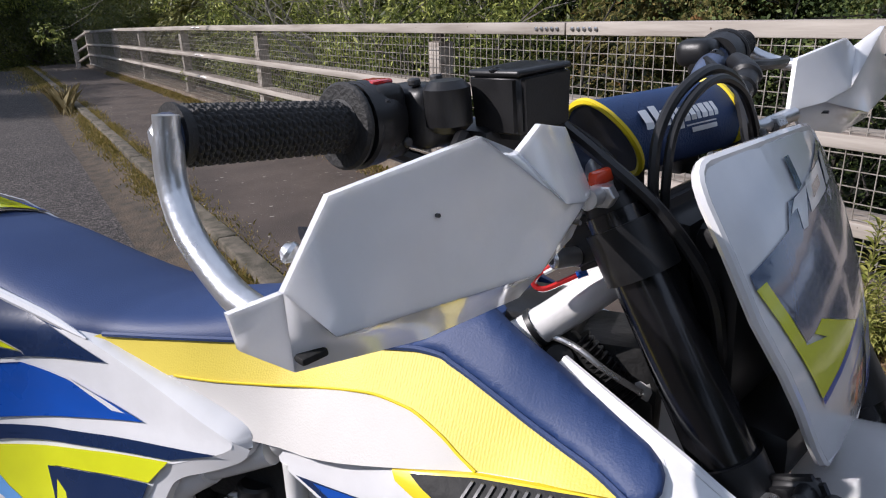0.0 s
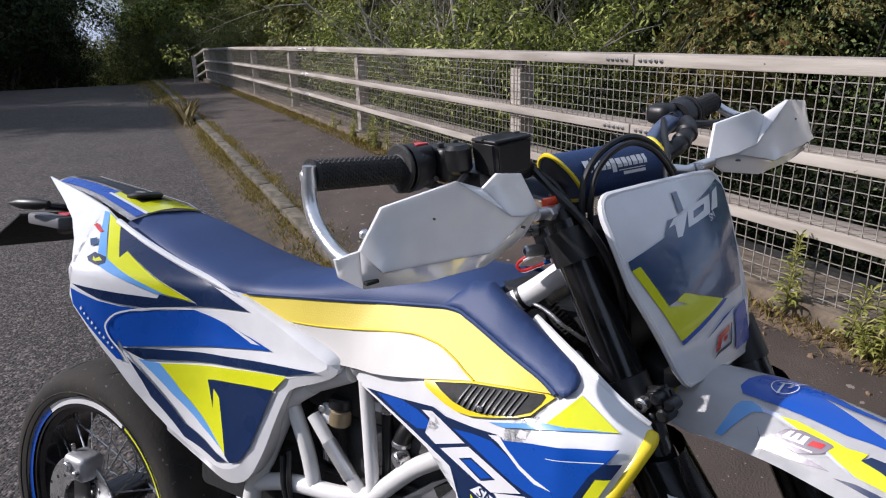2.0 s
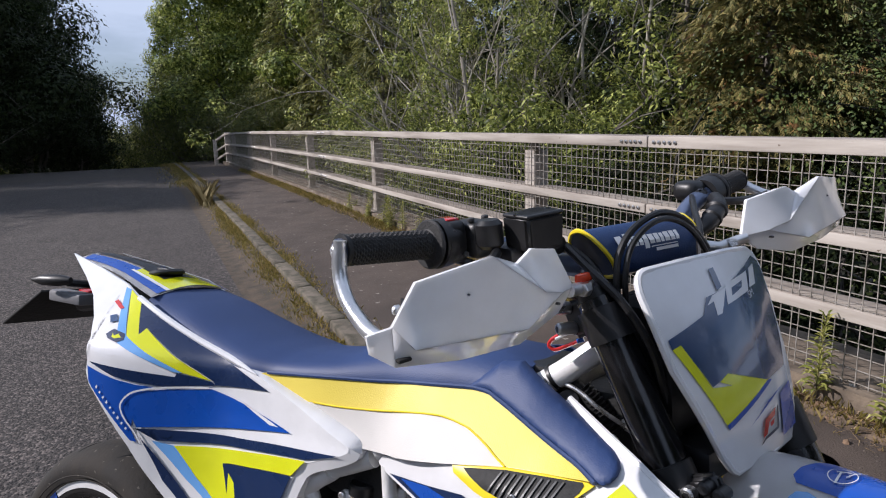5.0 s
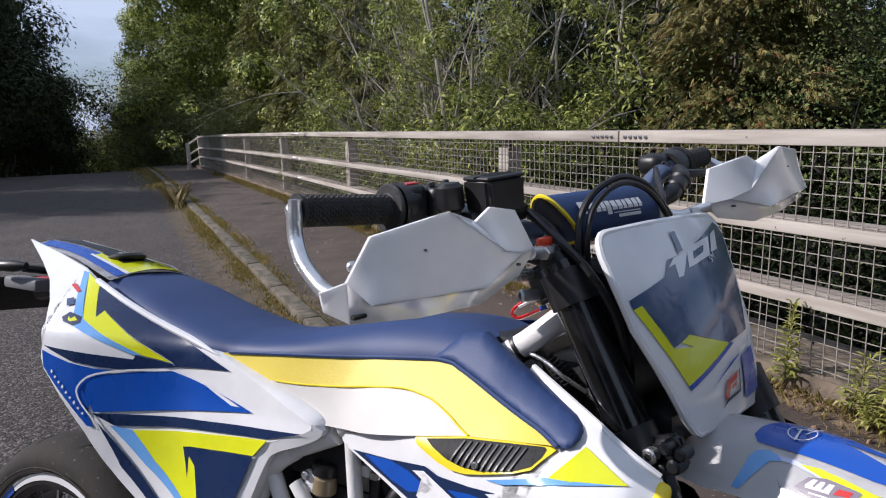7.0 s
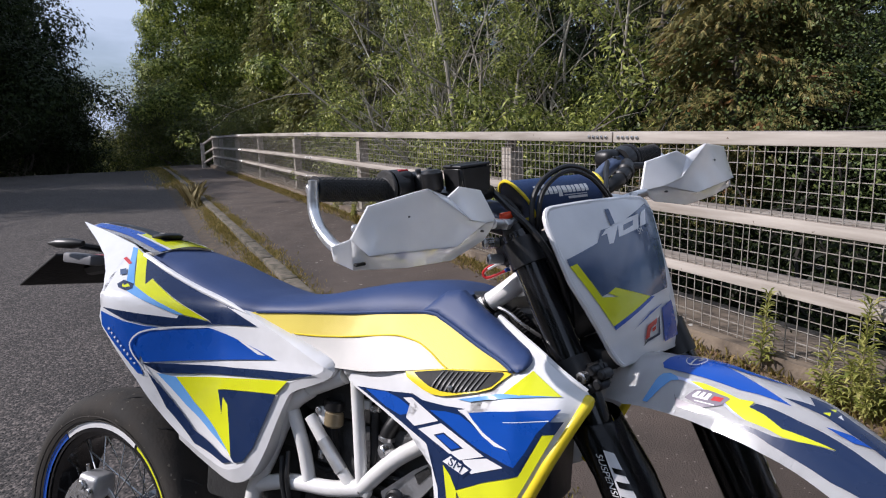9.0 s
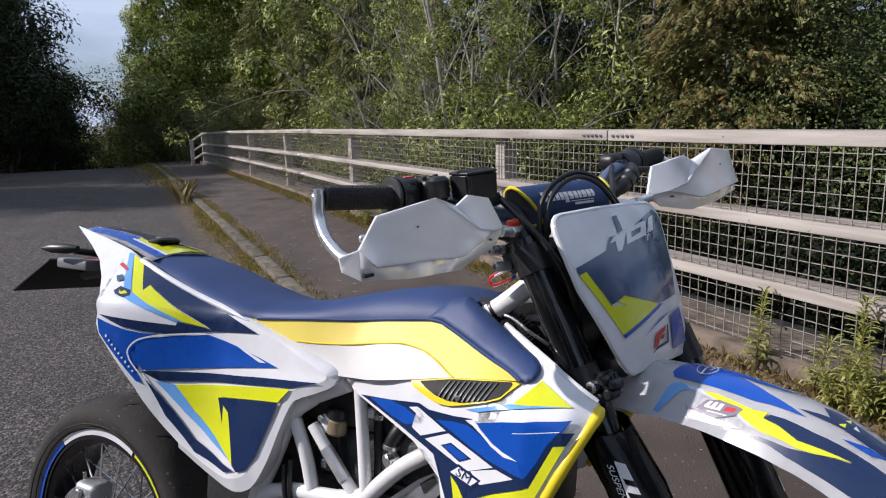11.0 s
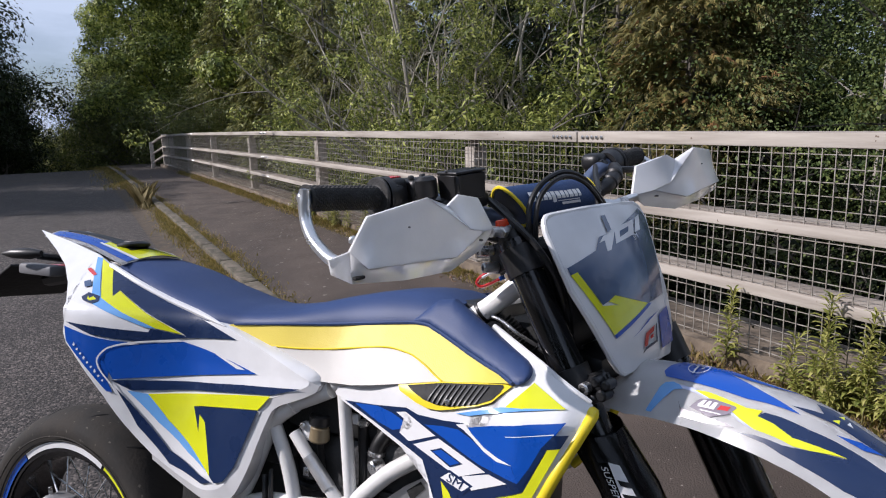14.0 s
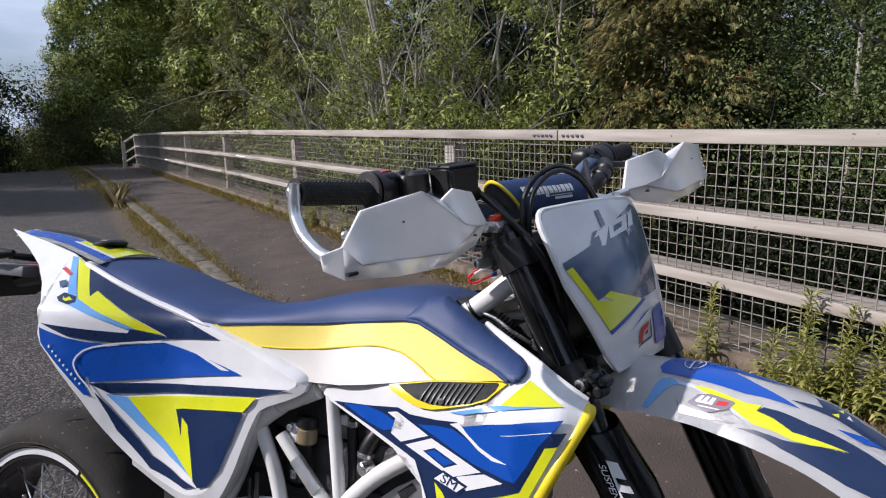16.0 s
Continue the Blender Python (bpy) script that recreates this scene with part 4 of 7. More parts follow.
DARK = mat("dark_recess", (0.012, 0.012, 0.012), 0.7, 0, (0.006, 0.006, 0.006), 20, 0.2, 90)
FRAME_WHITE = mat("white_frame_paint", (0.76, 0.75, 0.74), 0.35, 0, (0.66, 0.65, 0.63), 12, 0.06, 120, coat=0.25, rvar=0.06)
AMBER = mat("brake_fluid", (0.27, 0.215, 0.135), 0.3, 0, (0.20, 0.155, 0.09), 20, coat=0.4)
VENT_GREY = mat("vent_grey", (0.13, 0.13, 0.135), 0.45, 0.2, (0.06, 0.06, 0.06), 40)
SILVER_BAND = mat("silver_band", (0.60, 0.60, 0.60), 0.3, 0.6, (0.45, 0.45, 0.45), 30)

YAW, TIP, STEER, RAKE = -54.3, -10.8, -30.2, 27.0
bike = tagged(empty("motorcycle", pose(-0.074, 1.656, 0, 0, 0, YAW) @ pose(0, 0, 0, TIP)),
              "white, blue and lime supermoto motorcycle parked leaning on its side stand", "motorcycle")
HEAD = Vector((1.054, 0, 1.0))
AXIS = Vector((-math.sin(radians(RAKE)), 0, math.cos(radians(RAKE))))
FRONT = Matrix.Translation(HEAD) @ Matrix.Rotation(radians(STEER), 4, AXIS) @ Matrix.Translation(-HEAD)


def along(table, x):
    return float(np.interp(x, [q[0] for q in table], [q[1] for q in table]))


def smooth01(t):
    t = max(0.0, min(1.0, t))
    return t * t * (3 - 2 * t)


def soft(t, k=0.010):
    """A rounded max(0, t)."""
    return 0.5 * (t + math.sqrt(t * t + k * k)) - 0.5 * k


def y_shroud(x, z):
    return -(0.11 + 0.31 * max(0.0, min(0.365, x - 0.72))) + 1.1 * soft(z - 0.83) + 0.022 * smooth01((x - 1.135) / 0.045)


def y_panel(x, z):
    return (-(0.12 + 0.075 * smooth01((0.45 - x) / 0.3)) + soft(z - 0.88)
            - 0.03 * max(0.0, min(1.0, (0.8 - z) / 0.2)) * max(0.0, min(1.0, (x - 0.3) / 0.2))
            - 0.014 * smooth01((x - 0.50) / 0.19))


def y_seat(x, z):
    w, a = smooth01((x - 0.58) / 0.30), smooth01((x - 0.95) / 0.12)
    y = (1 - w) * (-0.122 + 0.15 * (z - 0.88)) + w * (-0.108 - 0.17 * (x - 0.889) + 0.58 * (z - 0.923))
    y += 0.014 * smooth01((x - 0.44) / 0.07) * (1 - smooth01((x - 0.72) / 0.10))     # tucked behind the side panel
    return (1 - a) * y + a * (y_shroud(x, z) - 0.006)


def sheet(outline, depth, side=-1, lift=0.0, thick=0.0, cell=0.03, hole=None):
    """A curved sheet: an outline in side view laid on the surface depth(x, z); side -1 is the right of the bike."""
    bm = bmesh.new()
    vs = [bm.verts.new((x, 0, z)) for x, z in outline]
    if hole:
        hs = [bm.verts.new((x, 0, z)) for x, z in hole]
        es = [bm.edges.new((a, b)) for ring in (vs, hs) for a, b in zip(ring, ring[1:] + ring[:1])]
        bmesh.ops.triangle_fill(bm, use_beauty=True, edges=es)
    else:
        bm.faces.new(vs)
        bmesh.ops.triangulate(bm, faces=list(bm.faces))
    lo = [min(v.co[k] for v in bm.verts) for k in (0, 2)]
    hi = [max(v.co[k] for v in bm.verts) for k in (0, 2)]
    for k, ax in ((0, Vector((1, 0, 0))), (1, Vector((0, 0, 1)))):
        c = math.ceil(lo[k] / cell) * cell
        while c < hi[k]:
            bmesh.ops.bisect_plane(bm, geom=list(bm.verts) + list(bm.edges) + list(bm.faces), plane_co=ax * c, plane_no=ax, dist=1e-5)
            c += cell
    for v in bm.verts:
        v.co.y = -side * (depth(v.co.x, v.co.z) - lift)
    if thick:
        ret = bmesh.ops.extrude_face_region(bm, geom=list(bm.faces))
        for v in [g for g in ret["geom"] if isinstance(g, bmesh.types.BMVert)]:
            v.co.y -= side * thick
    return bm


def decals(host, depth, side, items, lift=0.0024, cell=0.02):
    """Printed film on a panel, each piece a thin sheet of its own just above it."""
    for k, (name, material, outline) in enumerate(items):
        part(name, sheet(outline, depth, side, lift + 0.00009 * k, 0, cell), material, host, smooth=True)


def mirrored(bm, side):
    if side > 0:
        bmesh.ops.scale(bm, vec=(1, -1, 1), verts=bm.verts)
    return bm


# rear side panels
P_OUT = [(-0.143, 1.021), (-0.009, 1.001), (0.104, 0.981), (0.172, 0.962), (0.251, 0.937), (0.334, 0.910), (0.416, 0.889), (0.485, 0.873), (0.545, 0.853),
         (0.602, 0.835), (0.657, 0.815), (0.690, 0.804), (0.690, 0.796), (0.661, 0.782), (0.606, 0.763), (0.588, 0.743), (0.572, 0.696), (0.553, 0.638),
         (0.534, 0.602), (0.511, 0.586), (0.471, 0.576), (0.409, 0.588), (0.348, 0.618), (0.306, 0.649), (0.268, 0.690), (0.236, 0.733), (0.200, 0.775),
         (0.157, 0.813), (0.147, 0.833), (0.150, 0.880), (0.096, 0.922), (0.040, 0.954), (-0.031, 0.982), (-0.109, 1.010)]
P_LIP = [(0.690, 0.804), (0.690, 0.796), (0.661, 0.782), (0.606, 0.763), (0.588, 0.743), (0.572, 0.696), (0.553, 0.638), (0.534, 0.602), (0.511, 0.586), (0.471, 0.576), (0.409, 0.588), (0.348, 0.618)]
P_EDGE = [(0.706, 0.797), (0.702, 0.785), (0.668, 0.768), (0.617, 0.748), (0.606, 0.728), (0.592, 0.690), (0.574, 0.628), (0.548, 0.578), (0.512, 0.557), (0.468, 0.556), (0.404, 0.573), (0.343, 0.606)]


def rounded(line, times=2):
    """The line with its inner corners cut round, ends kept."""
    for _ in range(times):
        cut = [line[0]]
        for p, q in zip(line, line[1:]):
            cut += [(p[0] * 0.75 + q[0] * 0.25, p[1] * 0.75 + q[1] * 0.25), (p[0] * 0.25 + q[0] * 0.75, p[1] * 0.25 + q[1] * 0.75)]
        line = cut + [line[-1]]
    return line


P_OUT = P_OUT[:11] + rounded(P_OUT[11:23]) + rounded(P_OUT[22:28])[1:] + P_OUT[28:]
P_LIP, P_EDGE = rounded(P_LIP), rounded(P_EDGE)
PANEL_ART = [
    ("navy_flash", NAVY, [(0.184, 0.957), (0.305, 0.917), (0.423, 0.882), (0.515, 0.852), (0.465, 0.848), (0.401, 0.842), (0.396, 0.848), (0.237, 0.919), (0.235, 0.905)]),
    ("navy_band", NAVY, [(0.157, 0.854), (0.259, 0.849), (0.326, 0.847), (0.330, 0.854), (0.396, 0.846), (0.401, 0.842), (0.307, 0.828), (0.260, 0.830), (0.216, 0.835)]),
    ("sky_stripe", SKY, [(0.114, 0.976), (0.133, 0.974), (0.210, 0.905), (0.340, 0.855), (0.322, 0.855), (0.200, 0.893), (0.180, 0.915)]),
    ("lime_flash", LIME, [(0.133, 0.974), (0.182, 0.959), (0.233, 0.907), (0.238, 0.918), (0.392, 0.848), (0.340, 0.855), (0.213, 0.903), (0.175, 0.940)]),
    ("blue_edge", BLUE, [(0.154, 0.846), (0.217, 0.831), (0.260, 0.826), (0.290, 0.8255), (0.256, 0.812), (0.238, 0.796), (0.239, 0.776), (0.266, 0.728), (0.254, 0.729), (0.207, 0.774), (0.160, 0.818)]),
    ("blue_field", BLUE, [(0.250, 0.803), (0.263, 0.815), (0.307, 0.823), (0.395, 0.835), (0.459, 0.823), (0.571, 0.798), (0.408, 0.773), (0.265, 0.753), (0.248, 0.780)]),
    ("white_spike", WHITE, [(0.453, 0.827), (0.543, 0.801), (0.523, 0.800), (0.490, 0.812)]),
    ("navy_arrow", NAVY, [(0.262, 0.751), (0.468, 0.767), (0.676, 0.789), (0.612, 0.769), (0.530, 0.759), (0.300, 0.735), (0.367, 0.741), (0.477, 0.763), (0.312, 0.748)]),
    ("sky_flash", SKY, [(0.293, 0.734), (0.334, 0.731), (0.380, 0.686), (0.490, 0.613), (0.432, 0.636), (0.361, 0.679)]),
    ("lime_triangle", LIME, [(0.334, 0.731), (0.442, 0.744), (0.612, 0.767), (0.587, 0.739), (0.431, 0.721), (0.450, 0.675), (0.449, 0.708), (0.465, 0.697), (0.497, 0.608), (0.380, 0.687)]),
    ("navy_triangle", NAVY, [(0.433, 0.720), (0.587, 0.738), (0.570, 0.696), (0.551, 0.636), (0.530, 0.606), (0.510, 0.599), (0.497, 0.608), (0.465, 0.697), (0.449, 0.708), (0.452, 0.675)]),
    ("navy_stripe", NAVY, [(0.272, 0.737), (0.316, 0.696), (0.387, 0.633), (0.466, 0.605), (0.502, 0.599), (0.477, 0.590), (0.391, 0.608), (0.318, 0.668)]),
    ("sponsor_badge", NAVY, [(0.169, 0.902), (0.177, 0.911), (0.208, 0.906), (0.214, 0.897), (0.204, 0.892), (0.180, 0.896)]),
    ("badge_mark", LIME, [(0.182, 0.905), (0.189, 0.901), (0.195, 0.905), (0.206, 0.900), (0.194, 0.897), (0.186, 0.899)]),
    ("small_sticker", SLATE, [(0.140, 0.929), (0.155, 0.933), (0.170, 0.923), (0.156, 0.919)]),
    ("red_script_bar", RED, [(0.118, 0.951), (0.124, 0.955), (0.158, 0.944), (0.152, 0.941)]),
]
PIN = [(0.391, 0.837), (0.339, 0.831), (0.303, 0.826), (0.276, 0.820), (0.256, 0.813), (0.246, 0.806), (0.238, 0.797), (0.234, 0.787), (0.237, 0.776), (0.244, 0.765), (0.254, 0.754), (0.263, 0.744), (0.275, 0.726)]


def ribbon(line, w):
    """A thin printed stripe along a line on the right tail panel."""
    bm = bmesh.new()
    pts = [Vector((q.x, q.z)) for q in arc_pts([(x, 0, z) for x, z in line], 5)]
    rows = []
    for i, q in enumerate(pts):
        d = (pts[min(i + 1, len(pts) - 1)] - pts[max(i - 1, 0)]).normalized()
        rows.append([bm.verts.new((a, y_panel(a, b) - 0.0046, b)) for a, b in ((q.x - d.y * w, q.y + d.x * w), (q.x + d.y * w, q.y - d.x * w))])
    for a, b in zip(rows, rows[1:]):
        bm.faces.new((a[0], a[1], b[1], b[0]))
    return bm


for side in (-1, 1):
    out_line = P_OUT if side < 0 else [(x, z - (0.035 if 0.12 < x < 0.62 and z > 0.82 else 0)) for x, z in P_OUT]
    panel = part("side_panel", sheet(out_line, y_panel, side, 0, 0.004, 0.01), WHITE, bike, "white tail side panel with blue, navy and lime graphics")
    if side < 0:
        decals(panel, y_panel, side, PANEL_ART, cell=0.01)
        part("pinstripe", ribbon(PIN, 0.0016), WHITE, panel)
    bm = bmesh.new()
    a = [bm.verts.new((x, -side * y_panel(x, z), z)) for x, z in P_LIP]
    b = [bm.verts.new((x, -side * (y_panel(x, z) + 0.007), z)) for x, z in P_EDGE]
    c = [bm.verts.new((x, -side * (y_panel(x, z) + 0.045), z)) for x, z in P_EDGE]
    for k in range(len(a) - 1):
        bm.faces.new((a[k], a[k + 1], b[k + 1], b[k]))
        bm.faces.new((b[k], b[k + 1], c[k + 1], c[k]))
    part("panel_lip", bm, WHITE, panel, angle=60)
    crest = rounded([(0.416, 0.889), (0.485, 0.873), (0.545, 0.853), (0.602, 0.835), (0.657, 0.815), (0.690, 0.804), (0.690, 0.796)], 2)
    skirt = rounded([(0.416, 0.891), (0.487, 0.877), (0.548, 0.859), (0.607, 0.843), (0.665, 0.826), (0.703, 0.814), (0.706, 0.797)], 2)
    bm = bmesh.new()
    rows = [[bm.verts.new((x, -side * (y_panel(x, z) + d), z)) for x, z in line] for line, d in ((crest, -0.0005), (skirt, 0.012), (skirt, 0.045))]
    for p, q in zip(rows, rows[1:]):
        for k in range(len(p) - 1):
            bm.faces.new((p[k], p[k + 1], q[k + 1], q[k]))
    part("panel_chamfer", bm, WHITE, panel, angle=50)
    rim = [(x, -side * (y_panel(x, z) - 0.001), z) for x, z in out_line[3:8]]
    part("panel_rim", tube(arc_pts(rim, 3), [0.0062] * 10 + [0.005, 0.003, 0.001], 8), WHITE, panel)
    for k in range(9):     # script along the tail edge, not readable, as bars
        x0 = 0.180 + 0.0080 * k
        z0 = 0.812 - 0.0080 * k * 0.98
        part("script_bar", sheet([(x0, z0), (x0 + 0.003, z0 + 0.003 + 0.002 * (k % 3 == 0)), (x0 + 0.0055, z0 + 0.001), (x0 + 0.003, z0 - 0.0025)], y_panel, side, 0.0046), WHITE, panel, smooth=False)

# tail top
TAIL = [(-0.150, 1.022, 0.048), (-0.10, 1.022, 0.053), (-0.03, 1.017, 0.061), (0.04, 1.008, 0.072), (0.11, 0.995, 0.088), (0.18, 0.980, 0.100)]


def tail_z(x, u):
    return along([(q[0], q[1]) for q in TAIL], x) - 0.017 * abs(u) ** 1.6


def tail_strip(u0, u1, lift, x0, x1, nu=6, nx=16):
    """A strip of the crowned tail top, between two shares of its half width."""
    bm = bmesh.new()
    grid = []
    for i in range(nx + 1):
        x = x0 + (x1 - x0) * i / nx
        w = along([(q[0], q[2]) for q in TAIL], x)
        grid.append([bm.verts.new((x, w * (u0 + (u1 - u0) * k / nu), tail_z(x, u0 + (u1 - u0) * k / nu) + lift)) for k in range(nu + 1)])
    for a, b in zip(grid, grid[1:]):
        for k in range(nu):
            bm.faces.new((a[k], a[k + 1], b[k + 1], b[k]))
    return bm


bm = tail_strip(-1, 1, 0, -0.150, 0.18, 14)
bmesh.ops.solidify(bm, geom=list(bm.faces), thickness=0.005)
tail = part("tail_cover", bm, WHITE, bike, "white tail cover with blue edge stripes and a black top", angle=60)
part("black_top", tail_strip(-0.30, 0.30, 0.0020, -0.125, 0.06), BLACK, tail)
for s in (-1, 1):
    part("blue_stripe", tail_strip(s * 0.86, s * 0.40, 0.0016, -0.135, 0.175), BLUE, tail)
part("lime_patch", tail_strip(-0.60, 0.66, 0.0022, 0.050, 0.178), LIME, tail)
part("filler_recess", tail_strip(-0.40, 0.44, 0.0030, 0.052, 0.128), BLACK, tail)
part("white_edge", tail_strip(-0.66, -0.58, 0.0024, 0.040, 0.178, 2), WHITE, tail)
cap = part("fuel_cap", disc_bm((0.094, -0.004, 0.9985), (-0.19, 0, 1), 0.036, 0.012, 32, 0.005), BLACK, bike, "black round filler cap")
part("cap_grip", box(0.068, -0.009, 0.9995, 0.120, 0.002, 1.0085, 0.003), BLACK, cap)
part("tail_cavity", box(-0.06, -0.045, 0.90, 0.20, 0.045, 0.965, 0.01), BLACK, bike)

# number plate carrier, rear indicator, tail lamp
part("plate_carrier", tube([(-0.02, 0, 0.95), (-0.10, 0, 0.925), (-0.20, 0, 0.90)], [0.03, 0.024, 0.018], 8), BLACK, bike)
bm = box(-0.003, -0.115, -0.085, 0.003, 0.115, 0.085, 0.002)
part("rear_number_plate", bm, DARK, bike, "blank black number plate", m=pose(-0.235, 0, 0.895, 0, 59, 0))
part("tail_lamp", box(-0.175, -0.035, 0.915, -0.125, 0.035, 0.940, 0.006), RED, bike)
part("licence_lamp", box(-0.14, -0.112, 0.922, -0.03, -0.072, 0.946, 0.006), mat("grey_plastic", (0.16, 0.16, 0.17), 0.5), bike)
for s in (-1, 1):
    ind = part("rear_indicator", tube([(-0.065, s * 0.05, 0.958), (-0.075, s * 0.11, 0.966)], 0.008, 8), BLACK, bike)
    part("lens", tube([(-0.055, s * 0.115, 0.972), (-0.080, s * 0.125, 0.970), (-0.120, s * 0.135, 0.968), (-0.150, s * 0.14, 0.966)], [0.007, 0.0125, 0.011, 0.003], 12), BLACK, ind)

# seat
TOP = [(0.170, 0.975), (0.267, 0.957), (0.357, 0.932), (0.442, 0.912), (0.500, 0.906), (0.552, 0.910), (0.624, 0.922), (0.693, 0.940), (0.758, 0.955), (0.808, 0.964), (0.860, 0.969), (0.900, 0.967), (0.935, 0.958)]
SEAM_Z = [(0.170, 0.925), (0.30, 0.905), (0.40, 0.885), (0.499, 0.878), (0.576, 0.886), (0.637, 0.892), (0.693, 0.897), (0.749, 0.904), (0.804, 0.912), (0.860, 0.919), (0.895, 0.921), (0.935, 0.908)]


bm = bmesh.new()
rows = []
n = 44
for i in range(n + 1):
    x = 0.165 + (0.936 - 0.165) * i / n
    zt, zs = along(TOP, x), along(SEAM_Z, x)
    w = -y_seat(x, zs)
    sec = [(0, zt), (0.03, zt), (w * 0.45, zt - 0.0015), (w * 0.63, zt - 0.005), (w * 0.77, zt - 0.2 * (zt - zs) - 0.004), (w * 0.88, zt - 0.45 * (zt - zs)), (w * 0.96, zt - 0.72 * (zt - zs)), (w, zs), (w - 0.001, zs - 0.012)]
    full = [(-y, z) for y, z in sec[::-1]] + sec[1:]
    rows.append([bm.verts.new((x, y, z)) for y, z in full])
for a, b in zip(rows, rows[1:]):
    for k in range(len(a) - 1):
        bm.faces.new((a[k], a[k + 1], b[k + 1], b[k]))
bm.faces.new(rows[-1])
seat = part("seat", bm, SEAT_BLUE, bike, "long blue textured vinyl seat with yellow and white sides", angle=70)
S_TOP = [(0.472, 0.870), (0.499, 0.878), (0.576, 0.886), (0.637, 0.892), (0.693, 0.897), (0.749, 0.904), (0.804, 0.912), (0.860, 0.919), (0.877, 0.920), (0.895, 0.919), (0.907, 0.915), (0.920, 0.911), (0.951, 0.900), (0.980, 0.889), (1.009, 0.880), (1.039, 0.873), (1.064, 0.865)]
S_LOW = [(0.946, 0.847), (0.929, 0.854), (0.913, 0.862), (0.895, 0.869), (0.880, 0.874), (0.867, 0.876), (0.843, 0.878), (0.819, 0.877), (0.763, 0.867), (0.705, 0.857), (0.646, 0.851), (0.599, 0.849), (0.545, 0.841)]
S_YELLOW = S_TOP + [(1.049, 0.863), (1.021, 0.858), (0.995, 0.854)] + S_LOW
S_WHITE = S_LOW + [(0.540, 0.836), (0.640, 0.800), (0.722, 0.805), (0.773, 0.811), (0.843, 0.825), (0.896, 0.836)]
S_WING = S_TOP[7:] + [(1.073, 0.865), (1.080, 0.868), (1.085, 0.874), (1.086, 0.881), (1.082, 0.887), (1.073, 0.893), (1.049, 0.902), (1.019, 0.914), (0.996, 0.926), (0.973, 0.938), (0.952, 0.949), (0.928, 0.962), (0.900, 0.958), (0.880, 0.940)]


def pillow(outline, rim):
    """How far a padded piece stands proud: full inside, falling round towards its outline."""
    def rise(x, z):
        d = min(math.hypot(x - (p[0] + (q[0] - p[0]) * t), z - (p[1] + (q[1] - p[1]) * t)) for p, q in zip(outline, outline[1:] + outline[:1])
                for t in [max(0.0, min(1.0, ((x - p[0]) * (q[0] - p[0]) + (z - p[1]) * (q[1] - p[1])) / ((q[0] - p[0]) ** 2 + (q[1] - p[1]) ** 2 + 1e-9)))])
        u = min(1.0, d / rim)
        return math.sqrt(1 - (1 - u) ** 2)
    return rise


wing_rise = pillow(S_WING, 0.016)


def y_wing(x, z):
    return y_seat(x, z) - 0.008 * wing_rise(x, z)


for side in (-1, 1):
    part("seat_wing", sheet(S_WING, y_wing, side, 0.0015, 0.012, 0.006), SEAT_BLUE, seat, "padded blue vinyl front of the seat", angle=70)
    part("seat_side_yellow", sheet(S_YELLOW, y_seat, side, 0.003, 0.005, 0.02), SEAT_YELLOW, seat, "yellow perforated vinyl side of the seat")
    part("seat_side_white", sheet(S_WHITE, y_seat, side, 0.003, 0.012, 0.02), SEAT_WHITE, seat, "white vinyl lower side of the seat")
    for line, r, thread in ((S_TOP[1:], 0.0030, SEAT_BLUE), (S_LOW[:-1], 0.0014, TRIM_YELLOW)):
        part("seam", tube(arc_pts([(x, -side * (y_seat(x, z) - 0.0042), z) for x, z in line], 4), r, 6), thread, seat)

# shrouds
SH = [(0.725, 0.797), (0.757, 0.803), (0.838, 0.822), (0.870, 0.829), (0.946, 0.847), (1.015, 0.857), (1.047, 0.861), (1.063, 0.862), (1.072, 0.862), (1.080, 0.867), (1.086, 0.873), (1.088, 0.880), (1.084, 0.888), (1.073, 0.894), (1.047, 0.903), (1.015, 0.915), (0.992, 0.923),
      (0.997, 0.927), (1.017, 0.920), (1.042, 0.911), (1.073, 0.900), (1.100, 0.889), (1.125, 0.877), (1.148, 0.866), (1.163, 0.857), (1.171, 0.852), (1.175, 0.847), (1.175, 0.839), (1.166, 0.822), (1.156, 0.799), (1.139, 0.763), (1.122, 0.729), (1.102, 0.689), (1.056, 0.625), (0.998, 0.600),
      (0.957, 0.632), (0.949, 0.670), (0.942, 0.699), (0.933, 0.716), (0.919, 0.728), (0.885, 0.738), (0.819, 0.758), (0.748, 0.778), (0.731, 0.785)]
VENT_OUT = [(0.872, 0.830), (0.877, 0.823), (0.892, 0.818), (0.913, 0.812), (0.934, 0.809), (0.956, 0.811), (0.977, 0.817), (1.021, 0.831), (1.041, 0.839), (1.050, 0.849), (1.063, 0.861), (1.055, 0.862), (1.016, 0.857), (0.947, 0.847)]
VENT_IN = [(0.890, 0.833), (0.904, 0.827), (0.927, 0.820), (0.950, 0.818), (0.977, 0.821), (1.020, 0.833), (1.040, 0.842), (1.049, 0.852), (1.052, 0.859), (1.049, 0.861), (1.016, 0.856), (0.948, 0.846)]
